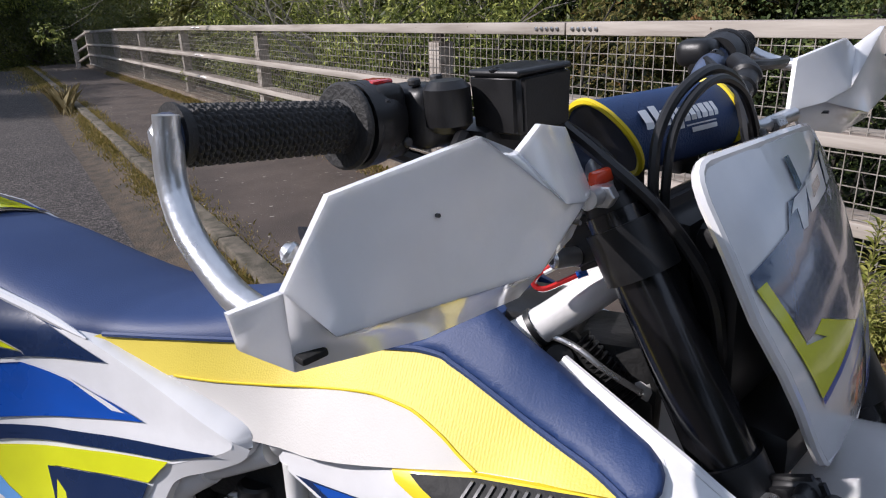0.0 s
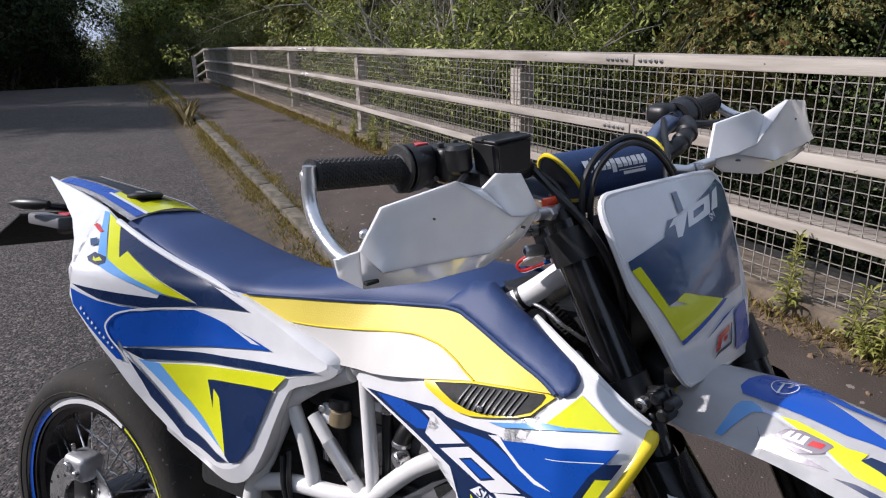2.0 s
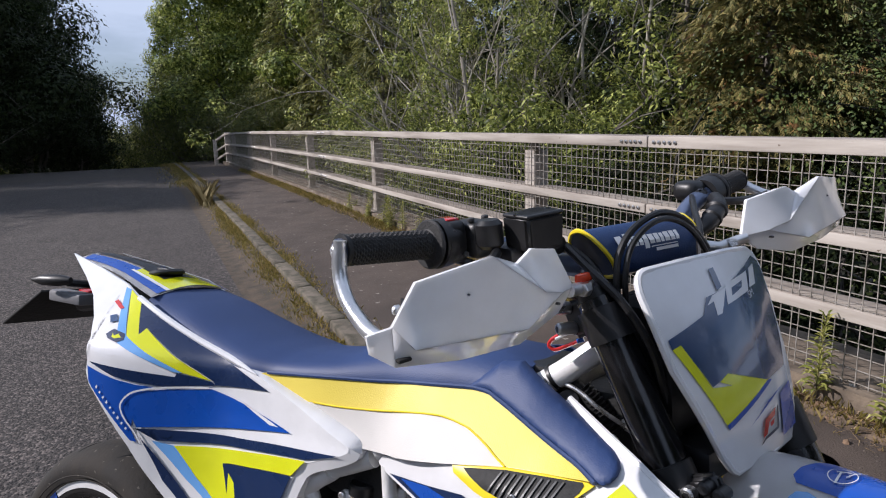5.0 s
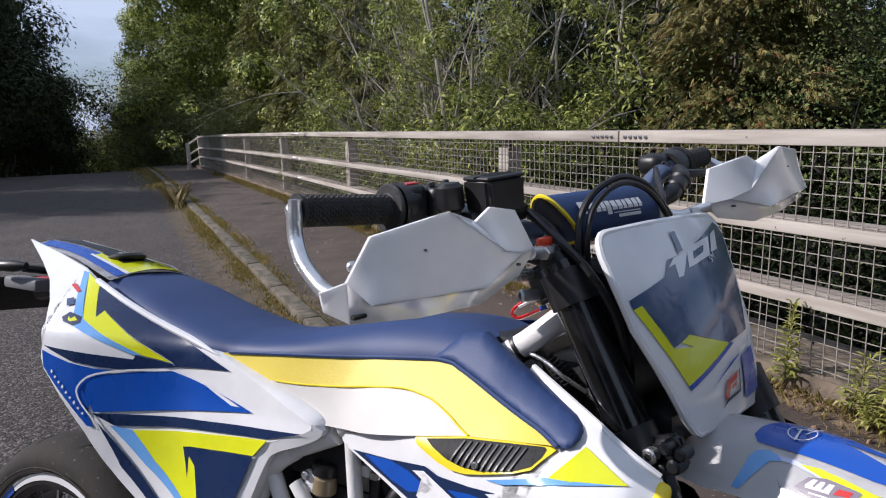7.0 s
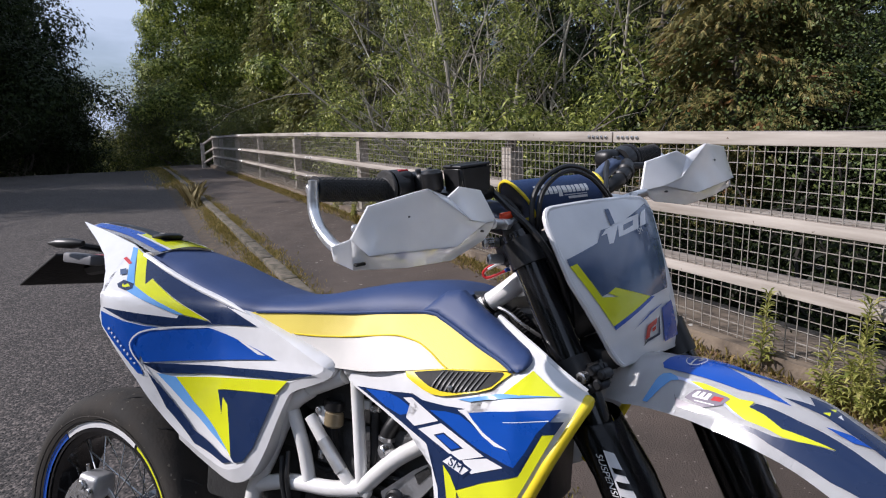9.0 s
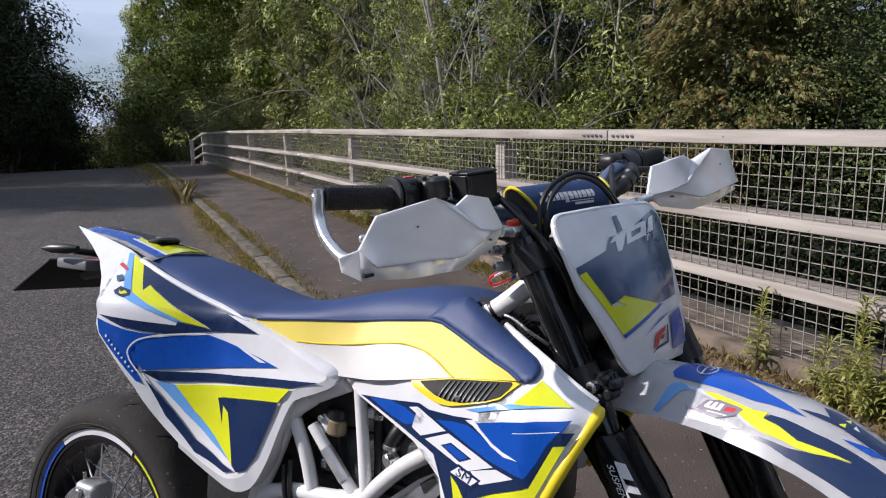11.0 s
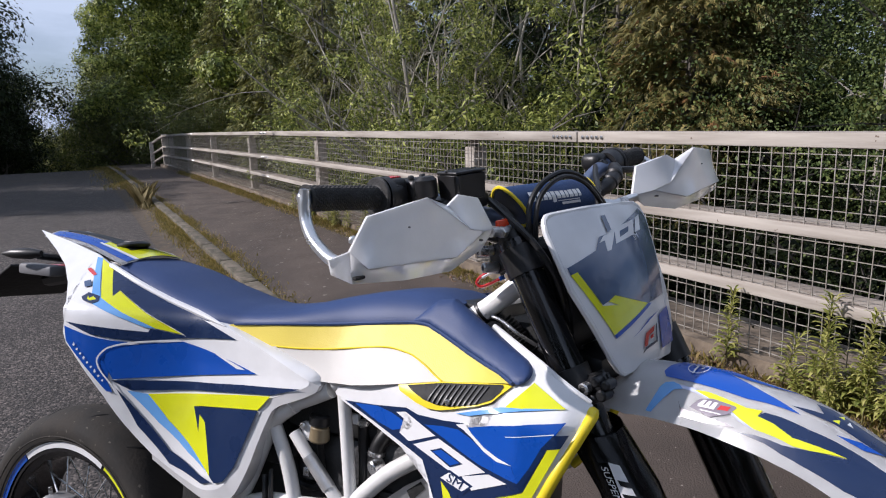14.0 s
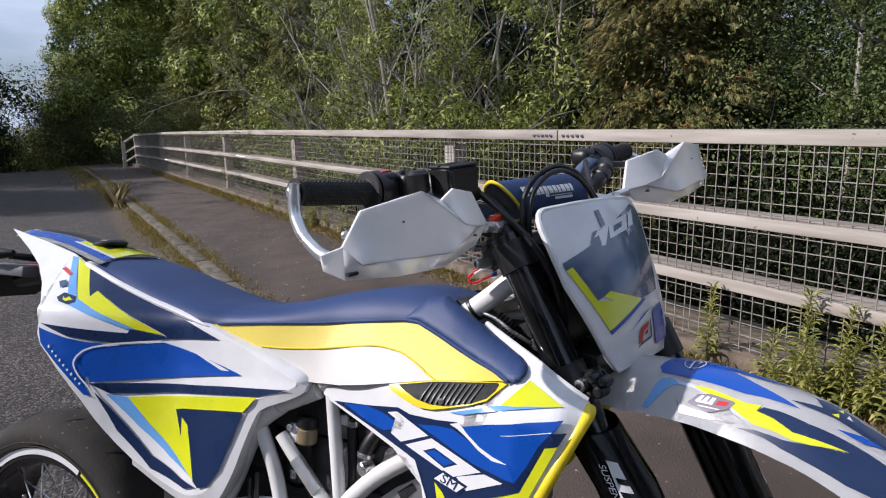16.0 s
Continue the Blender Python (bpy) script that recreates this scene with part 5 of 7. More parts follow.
SH_ART = [
    ("lime_wedge", LIME, [(1.093, 0.870), (1.144, 0.847), (1.062, 0.837)]),
    ("sky_sliver", SKY, [(0.985, 0.813), (1.022, 0.825), (1.057, 0.8365), (1.098, 0.842), (1.139, 0.8465), (1.084, 0.837), (1.033, 0.823), (1.009, 0.815)]),
    ("navy_field", NAVY, [(0.756, 0.781), (0.831, 0.790), (0.893, 0.800), (0.915, 0.795), (0.963, 0.798), (1.001, 0.803), (0.991, 0.795), (1.008, 0.796), (1.134, 0.816), (1.153, 0.818), (1.144, 0.801), (1.128, 0.798), (1.099, 0.737), (1.043, 0.711), (0.995, 0.684), (0.993, 0.647), (0.966, 0.637), (0.959, 0.674), (0.952, 0.699), (0.942, 0.720), (0.930, 0.732), (0.912, 0.738), (0.848, 0.757), (0.777, 0.776)]),
    ("blue_patch", BLUE, [(0.780, 0.782), (0.831, 0.789), (0.863, 0.786), (0.890, 0.778), (0.911, 0.775), (0.867, 0.760), (0.834, 0.765)]),
    ("blue_patch", BLUE, [(0.931, 0.784), (0.964, 0.790), (0.992, 0.792), (1.017, 0.784), (1.036, 0.774), (1.058, 0.766), (1.081, 0.766), (1.091, 0.746), (1.073, 0.748), (1.030, 0.754), (0.999, 0.763), (0.966, 0.774)]),
    ("blue_wing", BLUE, [(1.008, 0.799), (1.044, 0.810), (1.104, 0.825), (1.148, 0.833), (1.134, 0.816), (1.122, 0.795), (1.102, 0.761), (1.091, 0.746), (1.081, 0.767), (1.057, 0.772), (1.037, 0.779), (1.016, 0.792)]),
    ("white_spike", WHITE, [(0.987, 0.798), (1.003, 0.803), (1.016, 0.792), (1.037, 0.779), (1.057, 0.772), (1.081, 0.767), (1.058, 0.766), (1.036, 0.774), (1.017, 0.786), (1.001, 0.794)]),
    ("pale_line", WHITE, [(1.069, 0.8012), (1.135, 0.8168), (1.135, 0.8180), (1.069, 0.8020)]),
    ("navy_corner", NAVY, [(1.134, 0.816), (1.153, 0.818), (1.144, 0.801), (1.128, 0.798), (1.114, 0.771), (1.099, 0.744), (1.091, 0.746), (1.106, 0.770), (1.120, 0.798)]),
    ("lime_base", LIME, [(1.128, 0.797), (1.144, 0.801), (1.108, 0.725), (1.087, 0.683), (1.028, 0.650), (0.995, 0.683), (1.043, 0.710), (1.099, 0.736)]),
    ("lime_sliver", LIME, [(0.967, 0.712), (0.981, 0.702), (0.995, 0.684), (0.998, 0.669), (0.979, 0.662), (0.973, 0.689)]),
]
DIGITS = [
    ("digit_seven", WHITE, [(0.873, 0.789), (0.892, 0.794), (0.952, 0.773), (0.902, 0.752), (0.882, 0.760), (0.917, 0.773)]),
    ("digit_zero", WHITE, [(0.911, 0.750), (0.958, 0.771), (1.042, 0.747), (0.995, 0.727)]),
    ("zero_rim", NAVY, [(0.944, 0.750), (0.964, 0.759), (1.004, 0.747), (0.982, 0.736)]),
    ("zero_centre", BLUE, [(0.949, 0.750), (0.964, 0.7565), (0.998, 0.747), (0.982, 0.739)]),
    ("digit_one", WHITE, [(1.003, 0.730), (1.047, 0.746), (1.076, 0.742), (1.021, 0.716)]),
    ("letter_ground", NAVY, [(0.961, 0.716), (0.981, 0.733), (1.023, 0.7225), (1.006, 0.705)]),
    ("letter_field", WHITE, [(0.966, 0.717), (0.981, 0.729), (1.017, 0.720), (1.005, 0.7095)]),
]


def text_bm(body, size, m):
    """Lettering in the built-in font as a flat mesh, at the pose m."""
    cu = bpy.data.curves.new("letters", "FONT")
    cu.body, cu.size, cu.align_x, cu.align_y = body, size, "CENTER", "CENTER"
    ob = bpy.data.objects.new("letters", cu)
    me = ob.to_mesh()
    bm = bmesh.new()
    bm.from_mesh(me)
    ob.to_mesh_clear()
    bpy.data.objects.remove(ob)
    bmesh.ops.transform(bm, matrix=m, verts=bm.verts)
    return bm


for side in (-1, 1):
    shroud = part("shroud", sheet(SH, y_shroud, side, 0, 0.004, 0.01), WHITE, bike, "white radiator shroud with blue, navy and lime graphics")
    decals(shroud, y_shroud, side, SH_ART + (DIGITS if side < 0 else []), cell=0.01)
    part("vent_surround", sheet(VENT_OUT, y_shroud, side, 0.005, 0.010, 0.006), TRIM_YELLOW, shroud, "yellow surround of the air intake")
    part("vent_recess", sheet(VENT_IN, y_shroud, side, 0.0060, 0, 0.006), DARK, shroud)
    for k in range(10):
        x0 = 0.934 + 0.0090 * k
        zl = along([(0.927, 0.8215), (0.950, 0.8195), (0.977, 0.8225), (1.020, 0.8345)], x0)
        zh = along([(0.948, 0.8445), (1.016, 0.8545), (1.049, 0.8595)], x0 + 0.012)
        part("vent_slat", sheet([(x0, zl), (x0 + 0.0024, zl), (x0 + 0.0144, zh), (x0 + 0.0120, zh)], y_shroud, side, 0.0088, 0.002, 0.006), VENT_GREY, shroud, smooth=False)
    part("vent_screw", disc_bm((0.972, -side * (y_shroud(0.972, 0.826) - 0.009), 0.8265), (0, 1, 0), 0.0042, 0.004, 12, 0.001), STEEL, shroud)
    edge = [(1.170, 0.848), (1.174, 0.840), (1.167, 0.824), (1.156, 0.801), (1.139, 0.765), (1.123, 0.731), (1.103, 0.691), (1.060, 0.630)]
    part("radiator_guard", tube(arc_pts([(x, -side * (y_shroud(x, z) + 0.004), z) for x, z in edge], 5), [0.0035, 0.005, 0.0065] + [0.0082] * 32 + [0.006], 10), TRIM_YELLOW, shroud, "yellow front edge of the shroud")
    ridge = [(0.997, 0.926), (1.017, 0.919), (1.042, 0.910), (1.073, 0.899), (1.100, 0.888), (1.125, 0.876), (1.148, 0.865), (1.169, 0.853)]
    part("shroud_ridge", tube(arc_pts([(x, -side * (y_shroud(x, z) + 0.003), z) for x, z in ridge], 4), 0.0042, 8), WHITE, shroud)
right_shroud = [o for o in bike.children if o.name.startswith("shroud")][0]
letters = text_bm("SM", 0.0225, Matrix.Identity(4))
for v in letters.verts:
    u, w = v.co.x, v.co.y
    x, z = 0.992 + u * 0.98 + w * 0.42, 0.7192 - u * 0.20 + w * 0.80
    v.co = Vector((x, y_shroud(x, z) - 0.0046, z))
part("lettering", letters, NAVY, right_shroud, smooth=False)

# frame trellis
for side in (-1, 1):
    Y = side * 0.108
    tubes = [
        ("frame_tube", [(0.715, Y, 0.788), (0.66, Y, 0.762), (0.620, Y, 0.745)], 0.0145),
        ("frame_tube", [(0.640, Y * 1.02, 0.752), (0.598, Y, 0.720), (0.580, Y, 0.685), (0.550, Y, 0.610), (0.518, Y, 0.535), (0.500, Y * 0.95, 0.42)], 0.0165),
        ("frame_tube", [(0.600, Y, 0.705), (0.632, Y, 0.640), (0.652, Y, 0.575)], 0.0125),
        ("frame_tube", [(0.742, Y * 1.03, 0.785), (0.752, Y, 0.70), (0.766, Y, 0.600)], 0.0112),
        ("frame_tube", [(0.642, Y, 0.702), (0.690, Y * 1.02, 0.652), (0.749, Y, 0.592)], 0.0108),
        ("frame_tube", [(0.525, Y, 0.548), (0.60, Y, 0.572), (0.70, Y, 0.583), (0.766, Y, 0.600)], 0.0145),
        ("frame_tube", [(0.766, Y, 0.600), (0.83, Y, 0.665), (0.90, Y, 0.715), (1.00, Y * 0.8, 0.80), (1.060, Y * 0.35, 0.90)], 0.0145),
        ("frame_tube", [(0.720, Y, 0.800), (0.85, Y * 0.8, 0.872), (0.955, Y * 0.66, 0.935), (1.028, Y * 0.6, 0.995)], 0.0165),
        ("frame_tube", [(0.49, Y * 0.9, 0.77), (0.30, Y * 0.75, 0.84), (0.10, Y * 0.5, 0.93)], 0.012),
    ]
    for name, pts, r in tubes:
        part(name, tube(arc_pts(pts, 4), r, 12), FRAME_WHITE, bike)
    part("tube_sleeve", tube([(0.676, Y * 1.02, 0.667), (0.722, Y * 1.02, 0.620)], 0.0118, 12), SILVER_BAND, bike, "bare metal sleeve on the frame tube")
    part("weld_gusset", box(0.742, Y - 0.010, 0.586, 0.786, Y + 0.010, 0.612, 0.008), FRAME_WHITE, bike)
part("head_tube", tube([(1.035, 0, 1.03), (1.115, 0, 0.875)], 0.034, 16), FRAME_WHITE, bike)
part("tie_strap", disc_bm((0.966, -0.070, 0.944), (0.75, 0.05, 0.62), 0.0182, 0.005, 18), BLACK, bike)

# engine and what shows between the tubes
part("airbox", box(0.42, -0.085, 0.62, 0.60, 0.085, 0.86, 0.02), DARK, bike)
part("tank_bladder", box(0.60, -0.088, 0.70, 0.99, 0.088, 0.915, 0.02), DARK, bike)
part("front_tray", box(0.86, -0.070, 0.905, 1.00, 0.070, 0.958, 0.014), BLACK, bike, "black plastic tray ahead of the seat")
part("battery_box", box(0.34, -0.072, 0.47, 0.60, 0.072, 0.66, 0.015), DARK, bike, "black battery box behind the engine")
shock = part("rear_shock", tube([(0.46, -0.02, 0.34), (0.42, -0.02, 0.56)], 0.018, 14), BLACK_GLOSS, bike, "rear shock absorber")
part("spring", tube([Vector((0.46, -0.02, 0.36)).lerp(Vector((0.43, -0.02, 0.53)), k / 120) + 0.036 * Vector((math.cos(k * 0.4), math.sin(k * 0.4), 0)) for k in range(121)], 0.006, 6), WHITE, shock)
part("throttle_body", tube([(0.58, 0, 0.66), (0.70, 0, 0.66), (0.78, 0, 0.64)], [0.045, 0.05, 0.045], 18), BLACK, bike)
part("engine_back", box(0.60, -0.070, 0.46, 0.80, 0.070, 0.70, 0.02), ENGINE, bike)
part("coolant_pipe", tube(arc_pts([(0.80, -0.098, 0.50), (0.86, -0.104, 0.56), (0.93, -0.104, 0.62)], 5), 0.011, 12), ALU, bike)
part("hose_union", disc_bm((0.806, -0.100, 0.672), (0.4, 0.8, 0.2), 0.013, 0.022, 14, 0.002), STEEL, bike)
part("crankcase", box(0.48, -0.11, 0.28, 0.98, 0.11, 0.50, 0.04), ENGINE, bike)
part("cylinder", box(0.76, -0.085, 0.48, 0.96, 0.085, 0.72, 0.02), ENGINE, bike)
for k in range(7):
    part("cooling_fin", box(0.75, -0.094, 0.49 + 0.022 * k, 0.97, 0.094, 0.498 + 0.022 * k, 0.002), ENGINE, bike)
part("clutch_cover", disc_bm((0.66, -0.125, 0.40), (0, 1, 0), 0.085, 0.05, 32, 0.012), ENGINE, bike)
part("ignition_cover", disc_bm((0.86, -0.120, 0.42), (0, 1, 0), 0.055, 0.05, 28, 0.010), ENGINE, bike)
cup = part("fluid_reservoir", disc_bm((0.681, -0.088, 0.702), (0.05, 0, 1), 0.0185, 0.030, 20, 0.004), AMBER, bike, "amber rear brake fluid pot with a black cap")
part("cap", disc_bm((0.682, -0.088, 0.7265), (0.05, 0, 1), 0.0205, 0.020, 20, 0.003), BLACK, cup)
part("bracket", box(0.653, -0.103, 0.690, 0.672, -0.092, 0.722, 0.003), FRAME_WHITE, cup)
part("bracket_bolt", disc_bm((0.658, -0.106, 0.716), (0, 1, 0), 0.0065, 0.008, 12, 0.002), STEEL, cup)
part("fluid_hose", tube(arc_pts([(0.680, -0.085, 0.69), (0.684, -0.082, 0.65), (0.690, -0.080, 0.60), (0.685, -0.08, 0.54)], 5), 0.0065, 8), BLACK, bike)
part("breather_hose", tube(arc_pts([(0.770, -0.088, 0.745), (0.772, -0.088, 0.70), (0.776, -0.088, 0.66), (0.776, -0.088, 0.60)], 5), 0.0095, 10), BLACK, bike)
part("hose_clip", disc_bm((0.770, -0.088, 0.738), (0.03, 0, 1), 0.0135, 0.014, 14, 0.003), STEEL, bike)
part("clip_tab", box(0.748, -0.104, 0.735, 0.768, -0.094, 0.752, 0.003), FRAME_WHITE, bike)
part("water_hose", tube(arc_pts([(0.822, -0.080, 0.735), (0.806, -0.086, 0.712), (0.797, -0.088, 0.684), (0.795, -0.086, 0.62)], 5), 0.014, 12), BLACK, bike)
part("hose_clamp", disc_bm((0.798, -0.088, 0.690), (0.1, 0, 1), 0.0155, 0.008, 16, 0.001), STEEL, bike)
part("wiring_loop", tube(arc_pts([(0.640, -0.078, 0.665), (0.622, -0.076, 0.640), (0.634, -0.076, 0.606), (0.668, -0.078, 0.600), (0.70, -0.08, 0.62)], 5), 0.006, 8), BLACK, bike)
part("solenoid", box(0.650, -0.092, 0.618, 0.676, -0.070, 0.648, 0.003), ENGINE, bike)
part("connector", box(0.655, -0.096, 0.624, 0.668, -0.091, 0.640, 0.002), STEEL, bike)
part("brake_hose", tube(arc_pts([(0.590, -0.118, 0.62), (0.600, -0.126, 0.58), (0.612, -0.126, 0.53), (0.60, -0.12, 0.44)], 5), 0.0052, 8), BLACK, bike)
part("brake_hose", tube(arc_pts([(0.600, -0.114, 0.63), (0.612, -0.126, 0.58), (0.622, -0.124, 0.53), (0.62, -0.12, 0.44)], 5), 0.0045, 8), BLACK, bike)
plate = part("engine_mount", sheet([(0.80, 0.600), (0.86, 0.650), (0.925, 0.690), (0.932, 0.672), (0.885, 0.615), (0.85, 0.575), (0.81, 0.575)], lambda x, z: -0.100, -1, 0, 0.008, 0.2), ALU, bike, "pale alloy engine mount plate")
part("mount_hole", sheet([(0.865, 0.645), (0.890, 0.665), (0.898, 0.655), (0.875, 0.630)], lambda x, z: -0.1012, -1, 0, 0, 0.2), DARK, plate, smooth=False)
part("mount_bolt", disc_bm((0.838, -0.114, 0.600), (0, 1, 0), 0.018, 0.014, 18, 0.004), BLACK, plate)
part("bolt_head", disc_bm((0.838, -0.122, 0.600), (0, 1, 0), 0.008, 0.010, 12, 0.002), STEEL, plate)
part("mount_bolt", disc_bm((0.928, -0.114, 0.680), (0, 1, 0), 0.013, 0.014, 16, 0.004), BLACK, plate)
part("air_duct", box(0.985, -0.052, 0.74, 1.075, 0.075, 0.935, 0.012), DARK, bike, "black ducting behind the steering head")
part("radiator", box(1.00, -0.17, 0.58, 1.055, -0.04, 0.84, 0.008), BLACK, bike)
part("radiator", box(1.00, 0.04, 0.58, 1.055, 0.17, 0.84, 0.008), BLACK, bike)
ca, cb = Vector((1.002, -0.058, 0.935)), Vector((1.052, -0.052, 0.885))
part("corrugated_sleeve", tube([ca.lerp(cb, k / 48) for k in range(49)], [(0.0128, 0.0124, 0.0100, 0.0100)[k % 4] for k in range(49)], 14), BLACK, bike, "black corrugated cable sleeve")
part("sleeve_core", tube([(0.98, -0.06, 0.945), (1.06, -0.052, 0.878), (1.07, -0.05, 0.80)], 0.0105, 10), DARK, bike)
part("ignition_barrel", disc_bm((0.985, -0.062, 0.915), (0.3, -0.9, 0.3), 0.017, 0.03, 18, 0.004), BLACK, bike)
part("brake_pipe", tube(arc_pts([(0.965, -0.072, 0.942), (1.00, -0.078, 0.935), (1.03, -0.08, 0.918), (1.06, -0.07, 0.90)], 5), 0.003, 8), STEEL, bike)
strap = part("key_strap", tube(arc_pts([(1.008, -0.098, 1.012), (0.992, -0.101, 1.012), (0.974, -0.104, 1.001), (0.968, -0.104, 0.991), (0.976, -0.102, 0.986), (0.992, -0.098, 0.994), (1.004, -0.096, 1.001)], 5), 0.0026, 6), RED, bike, "red and white cord looped at the fork clamp")
part("cord_white", tube(arc_pts([(1.006, -0.1005, 1.009), (0.992, -0.1035, 1.009), (0.977, -0.1065, 1.000)], 5), 0.0020, 6), WHITE, strap)
part("cord_end", tube([(1.002, -0.097, 1.000), (1.010, -0.096, 1.004)], 0.0035, 8), BLUE, strap)

# swingarm, stand, chain guard, exhaust
for s in (-1, 1):
    part("swingarm", tube([(0.50, s * 0.085, 0.40), (0.25, s * 0.105, 0.36), (0.0, s * 0.108, 0.31), (-0.05, s * 0.108, 0.305)], [0.035, 0.032, 0.028, 0.020], 12), ALU, bike)
part("silencer", tube([(0.40, -0.075, 0.70), (0.30, -0.080, 0.76), (0.17, -0.075, 0.84)], [0.045, 0.05, 0.04], 18), BLACK, bike)
part("side_stand", tube([(0.62, 0.13, 0.30), (0.60, 0.24, 0.14), (0.585, 0.3125, 0.0655)], [0.013, 0.012, 0.012], 10), BLACK, bike)
part("stand_foot", box(-0.03, -0.02, -0.004, 0.03, 0.02, 0.004, 0.002), BLACK, bike, m=pose(0.585, 0.315, 0.064, 10.8, 0, 0))


def wheel(name, center, r_tyre, half, r_rim, m, rim_paint, rear):
    """A spoked wheel: slick tyre, rim with tape, hub, spokes, disc."""
    c = Vector(center)
    bm = bmesh.new()
    prof = []
    for k in range(15):
        a = math.pi * (k / 14)
        up = math.sin(a) ** 0.62
        w = half * math.cos(a) * (1.04 - 0.25 * (1 - up) ** 3)
        prof.append((r_rim - 0.004 + (r_tyre - r_rim + 0.004) * up, w))
    sides = 64
    rings = [[bm.verts.new(c + Vector((r * math.cos(2 * math.pi * k / sides), w, r * math.sin(2 * math.pi * k / sides)))) for k in range(sides)] for r, w in prof]
    for a, b in zip(rings, rings[1:]):
        for k in range(sides):
            bm.faces.new((a[k], a[(k + 1) % sides], b[(k + 1) % sides], b[k]))
    tyre = part("tyre", bm, RUBBER, bike, "worn black road tyre", m=m)
    tyre.name = name + "_tyre"
    for k in range(14):     # slanting tread slots
        for s in (-1, 1):
            a = 2 * math.pi * (k + 0.5 * (s > 0)) / 14
            slot = []
            for j in range(6):
                u = 0.18 + 0.52 * j / 5
                w = half * u * s
                r = r_rim - 0.006 + (r_tyre - r_rim + 0.006) * math.sin(math.acos(u)) ** 0.62
                slot.append(c + Vector(((r - 0.0006) * math.cos(a + 0.22 * u), w, (r - 0.0006) * math.sin(a + 0.22 * u))))
            part("tread_slot", tube(slot, [0.0008, 0.0022, 0.0026, 0.0026, 0.0020, 0.0008], 5), DARK, tyre)
    for s in (-1, 1):     # moulded line between sidewall and tread
        for r0, w0 in ((0.26, 0.985), (0.12, 0.90)):
            loop = [c + Vector(((r_rim + (r_tyre - r_rim) * r0) * math.cos(2 * math.pi * k / 64), s * half * w0, (r_rim + (r_tyre - r_rim) * r0) * math.sin(2 * math.pi * k / 64))) for k in range(66)]
            part("sidewall_bead", tube(loop, 0.0016, 5), RUBBER, tyre)
    hr = half * 0.80
    rim = bmesh.new()
    prof = [(r_rim + 0.004, -hr), (r_rim + 0.004, -hr + 0.006), (r_rim - 0.010, -hr + 0.012), (r_rim - 0.022, -hr * 0.45), (r_rim - 0.026, 0), (r_rim - 0.022, hr * 0.45), (r_rim - 0.010, hr - 0.012), (r_rim + 0.004, hr - 0.006), (r_rim + 0.004, hr)]
    inner = [(r - (0.022 if abs(w) > hr * 0.8 else 0.008), w) for r, w in prof[::-1]]
    loop = prof + inner
    rings = [[rim.verts.new(c + Vector((r * math.cos(2 * math.pi * k / sides), w, r * math.sin(2 * math.pi * k / sides)))) for k in range(sides)] for r, w in loop]
    for a, b in zip(rings, rings[1:] + rings[:1]):
        for k in range(sides):
            rim.faces.new((a[k], a[(k + 1) % sides], b[(k + 1) % sides], b[k]))
    rim_ob = part(name + "_rim", rim, BLACK_GLOSS, bike, "black spoked rim with blue, white and yellow tape", m=m)
    for s in (-1, 1):
        for a0, a1, paint in rim_paint:
            bm = bmesh.new()
            rows = []
            nn = max(3, int((a1 - a0) / 4))
            for k in range(nn + 1):
                a = radians(a0 + (a1 - a0) * k / nn)
                rows.append([bm.verts.new(c + Vector((r * math.cos(a), s * (hr + 0.0030), r * math.sin(a)))) for r in (r_rim - (0.005 if paint is LIME else 0.0095), r_rim + 0.006)])
            for p, q in zip(rows, rows[1:]):
                bm.faces.new((p[0], p[1], q[1], q[0]))
            part("rim_tape", bm, paint, rim_ob)
    part(name + "_hub", disc_bm(c, (0, 1, 0), 0.035, 0.15, 24, 0.006), BLACK_GLOSS, bike, m=m)
    for k in range(32):
        a = 2 * math.pi * k / 32
        s = 1 if k % 2 else -1
        h = a + (0.5 if (k // 2) % 2 else -0.5)
        part("spoke", tube([c + Vector((0.034 * math.cos(h), s * 0.05, 0.034 * math.sin(h))), c + Vector(((r_rim - 0.024) * math.cos(a), s * 0.012, (r_rim - 0.024) * math.sin(a)))], 0.0021, 6), STEEL, rim_ob)
    ys = -0.088 if rear else 0.075
    rd = 0.120 if rear else 0.155
    disc = part(name + "_disc", disc_bm(c + Vector((0, ys, 0)), (0, 1, 0), rd, 0.005, 48, 0.001, rd * 0.55), STEEL, bike, "drilled steel brake disc", m=m)
    for k in range(24):
        a = 2 * math.pi * k / 24
        r = rd * (0.72 + 0.12 * (k % 3))
        part("disc_hole", disc_bm(c + Vector((r * math.cos(a), ys, r * math.sin(a))), (0, 1, 0), 0.004, 0.0062, 8), DARK, disc)


TAPE_R = [(20, 62, LIME), (64, 129, WHITE), (130, 200, BLUE), (206, 300, WHITE), (304, 376, LIME)]
wheel("rear_wheel", (0, 0, 0.308), 0.312, 0.079, 0.238, None, TAPE_R, True)
CAST = mat("cast_alloy", (0.42, 0.42, 0.43), 0.5, 0.6, (0.28, 0.28, 0.29), 18, 0.15, 150, rvar=0.1)
caliper = part("rear_caliper", box(-0.020, -0.122, 0.392, 0.050, -0.066, 0.446, 0.013, 3), CAST, bike, "cast alloy rear brake caliper")
part("caliper_bolt", disc_bm((0.006, -0.126, 0.424), (0, 1, 0), 0.011, 0.010, 14, 0.002), STEEL, caliper)
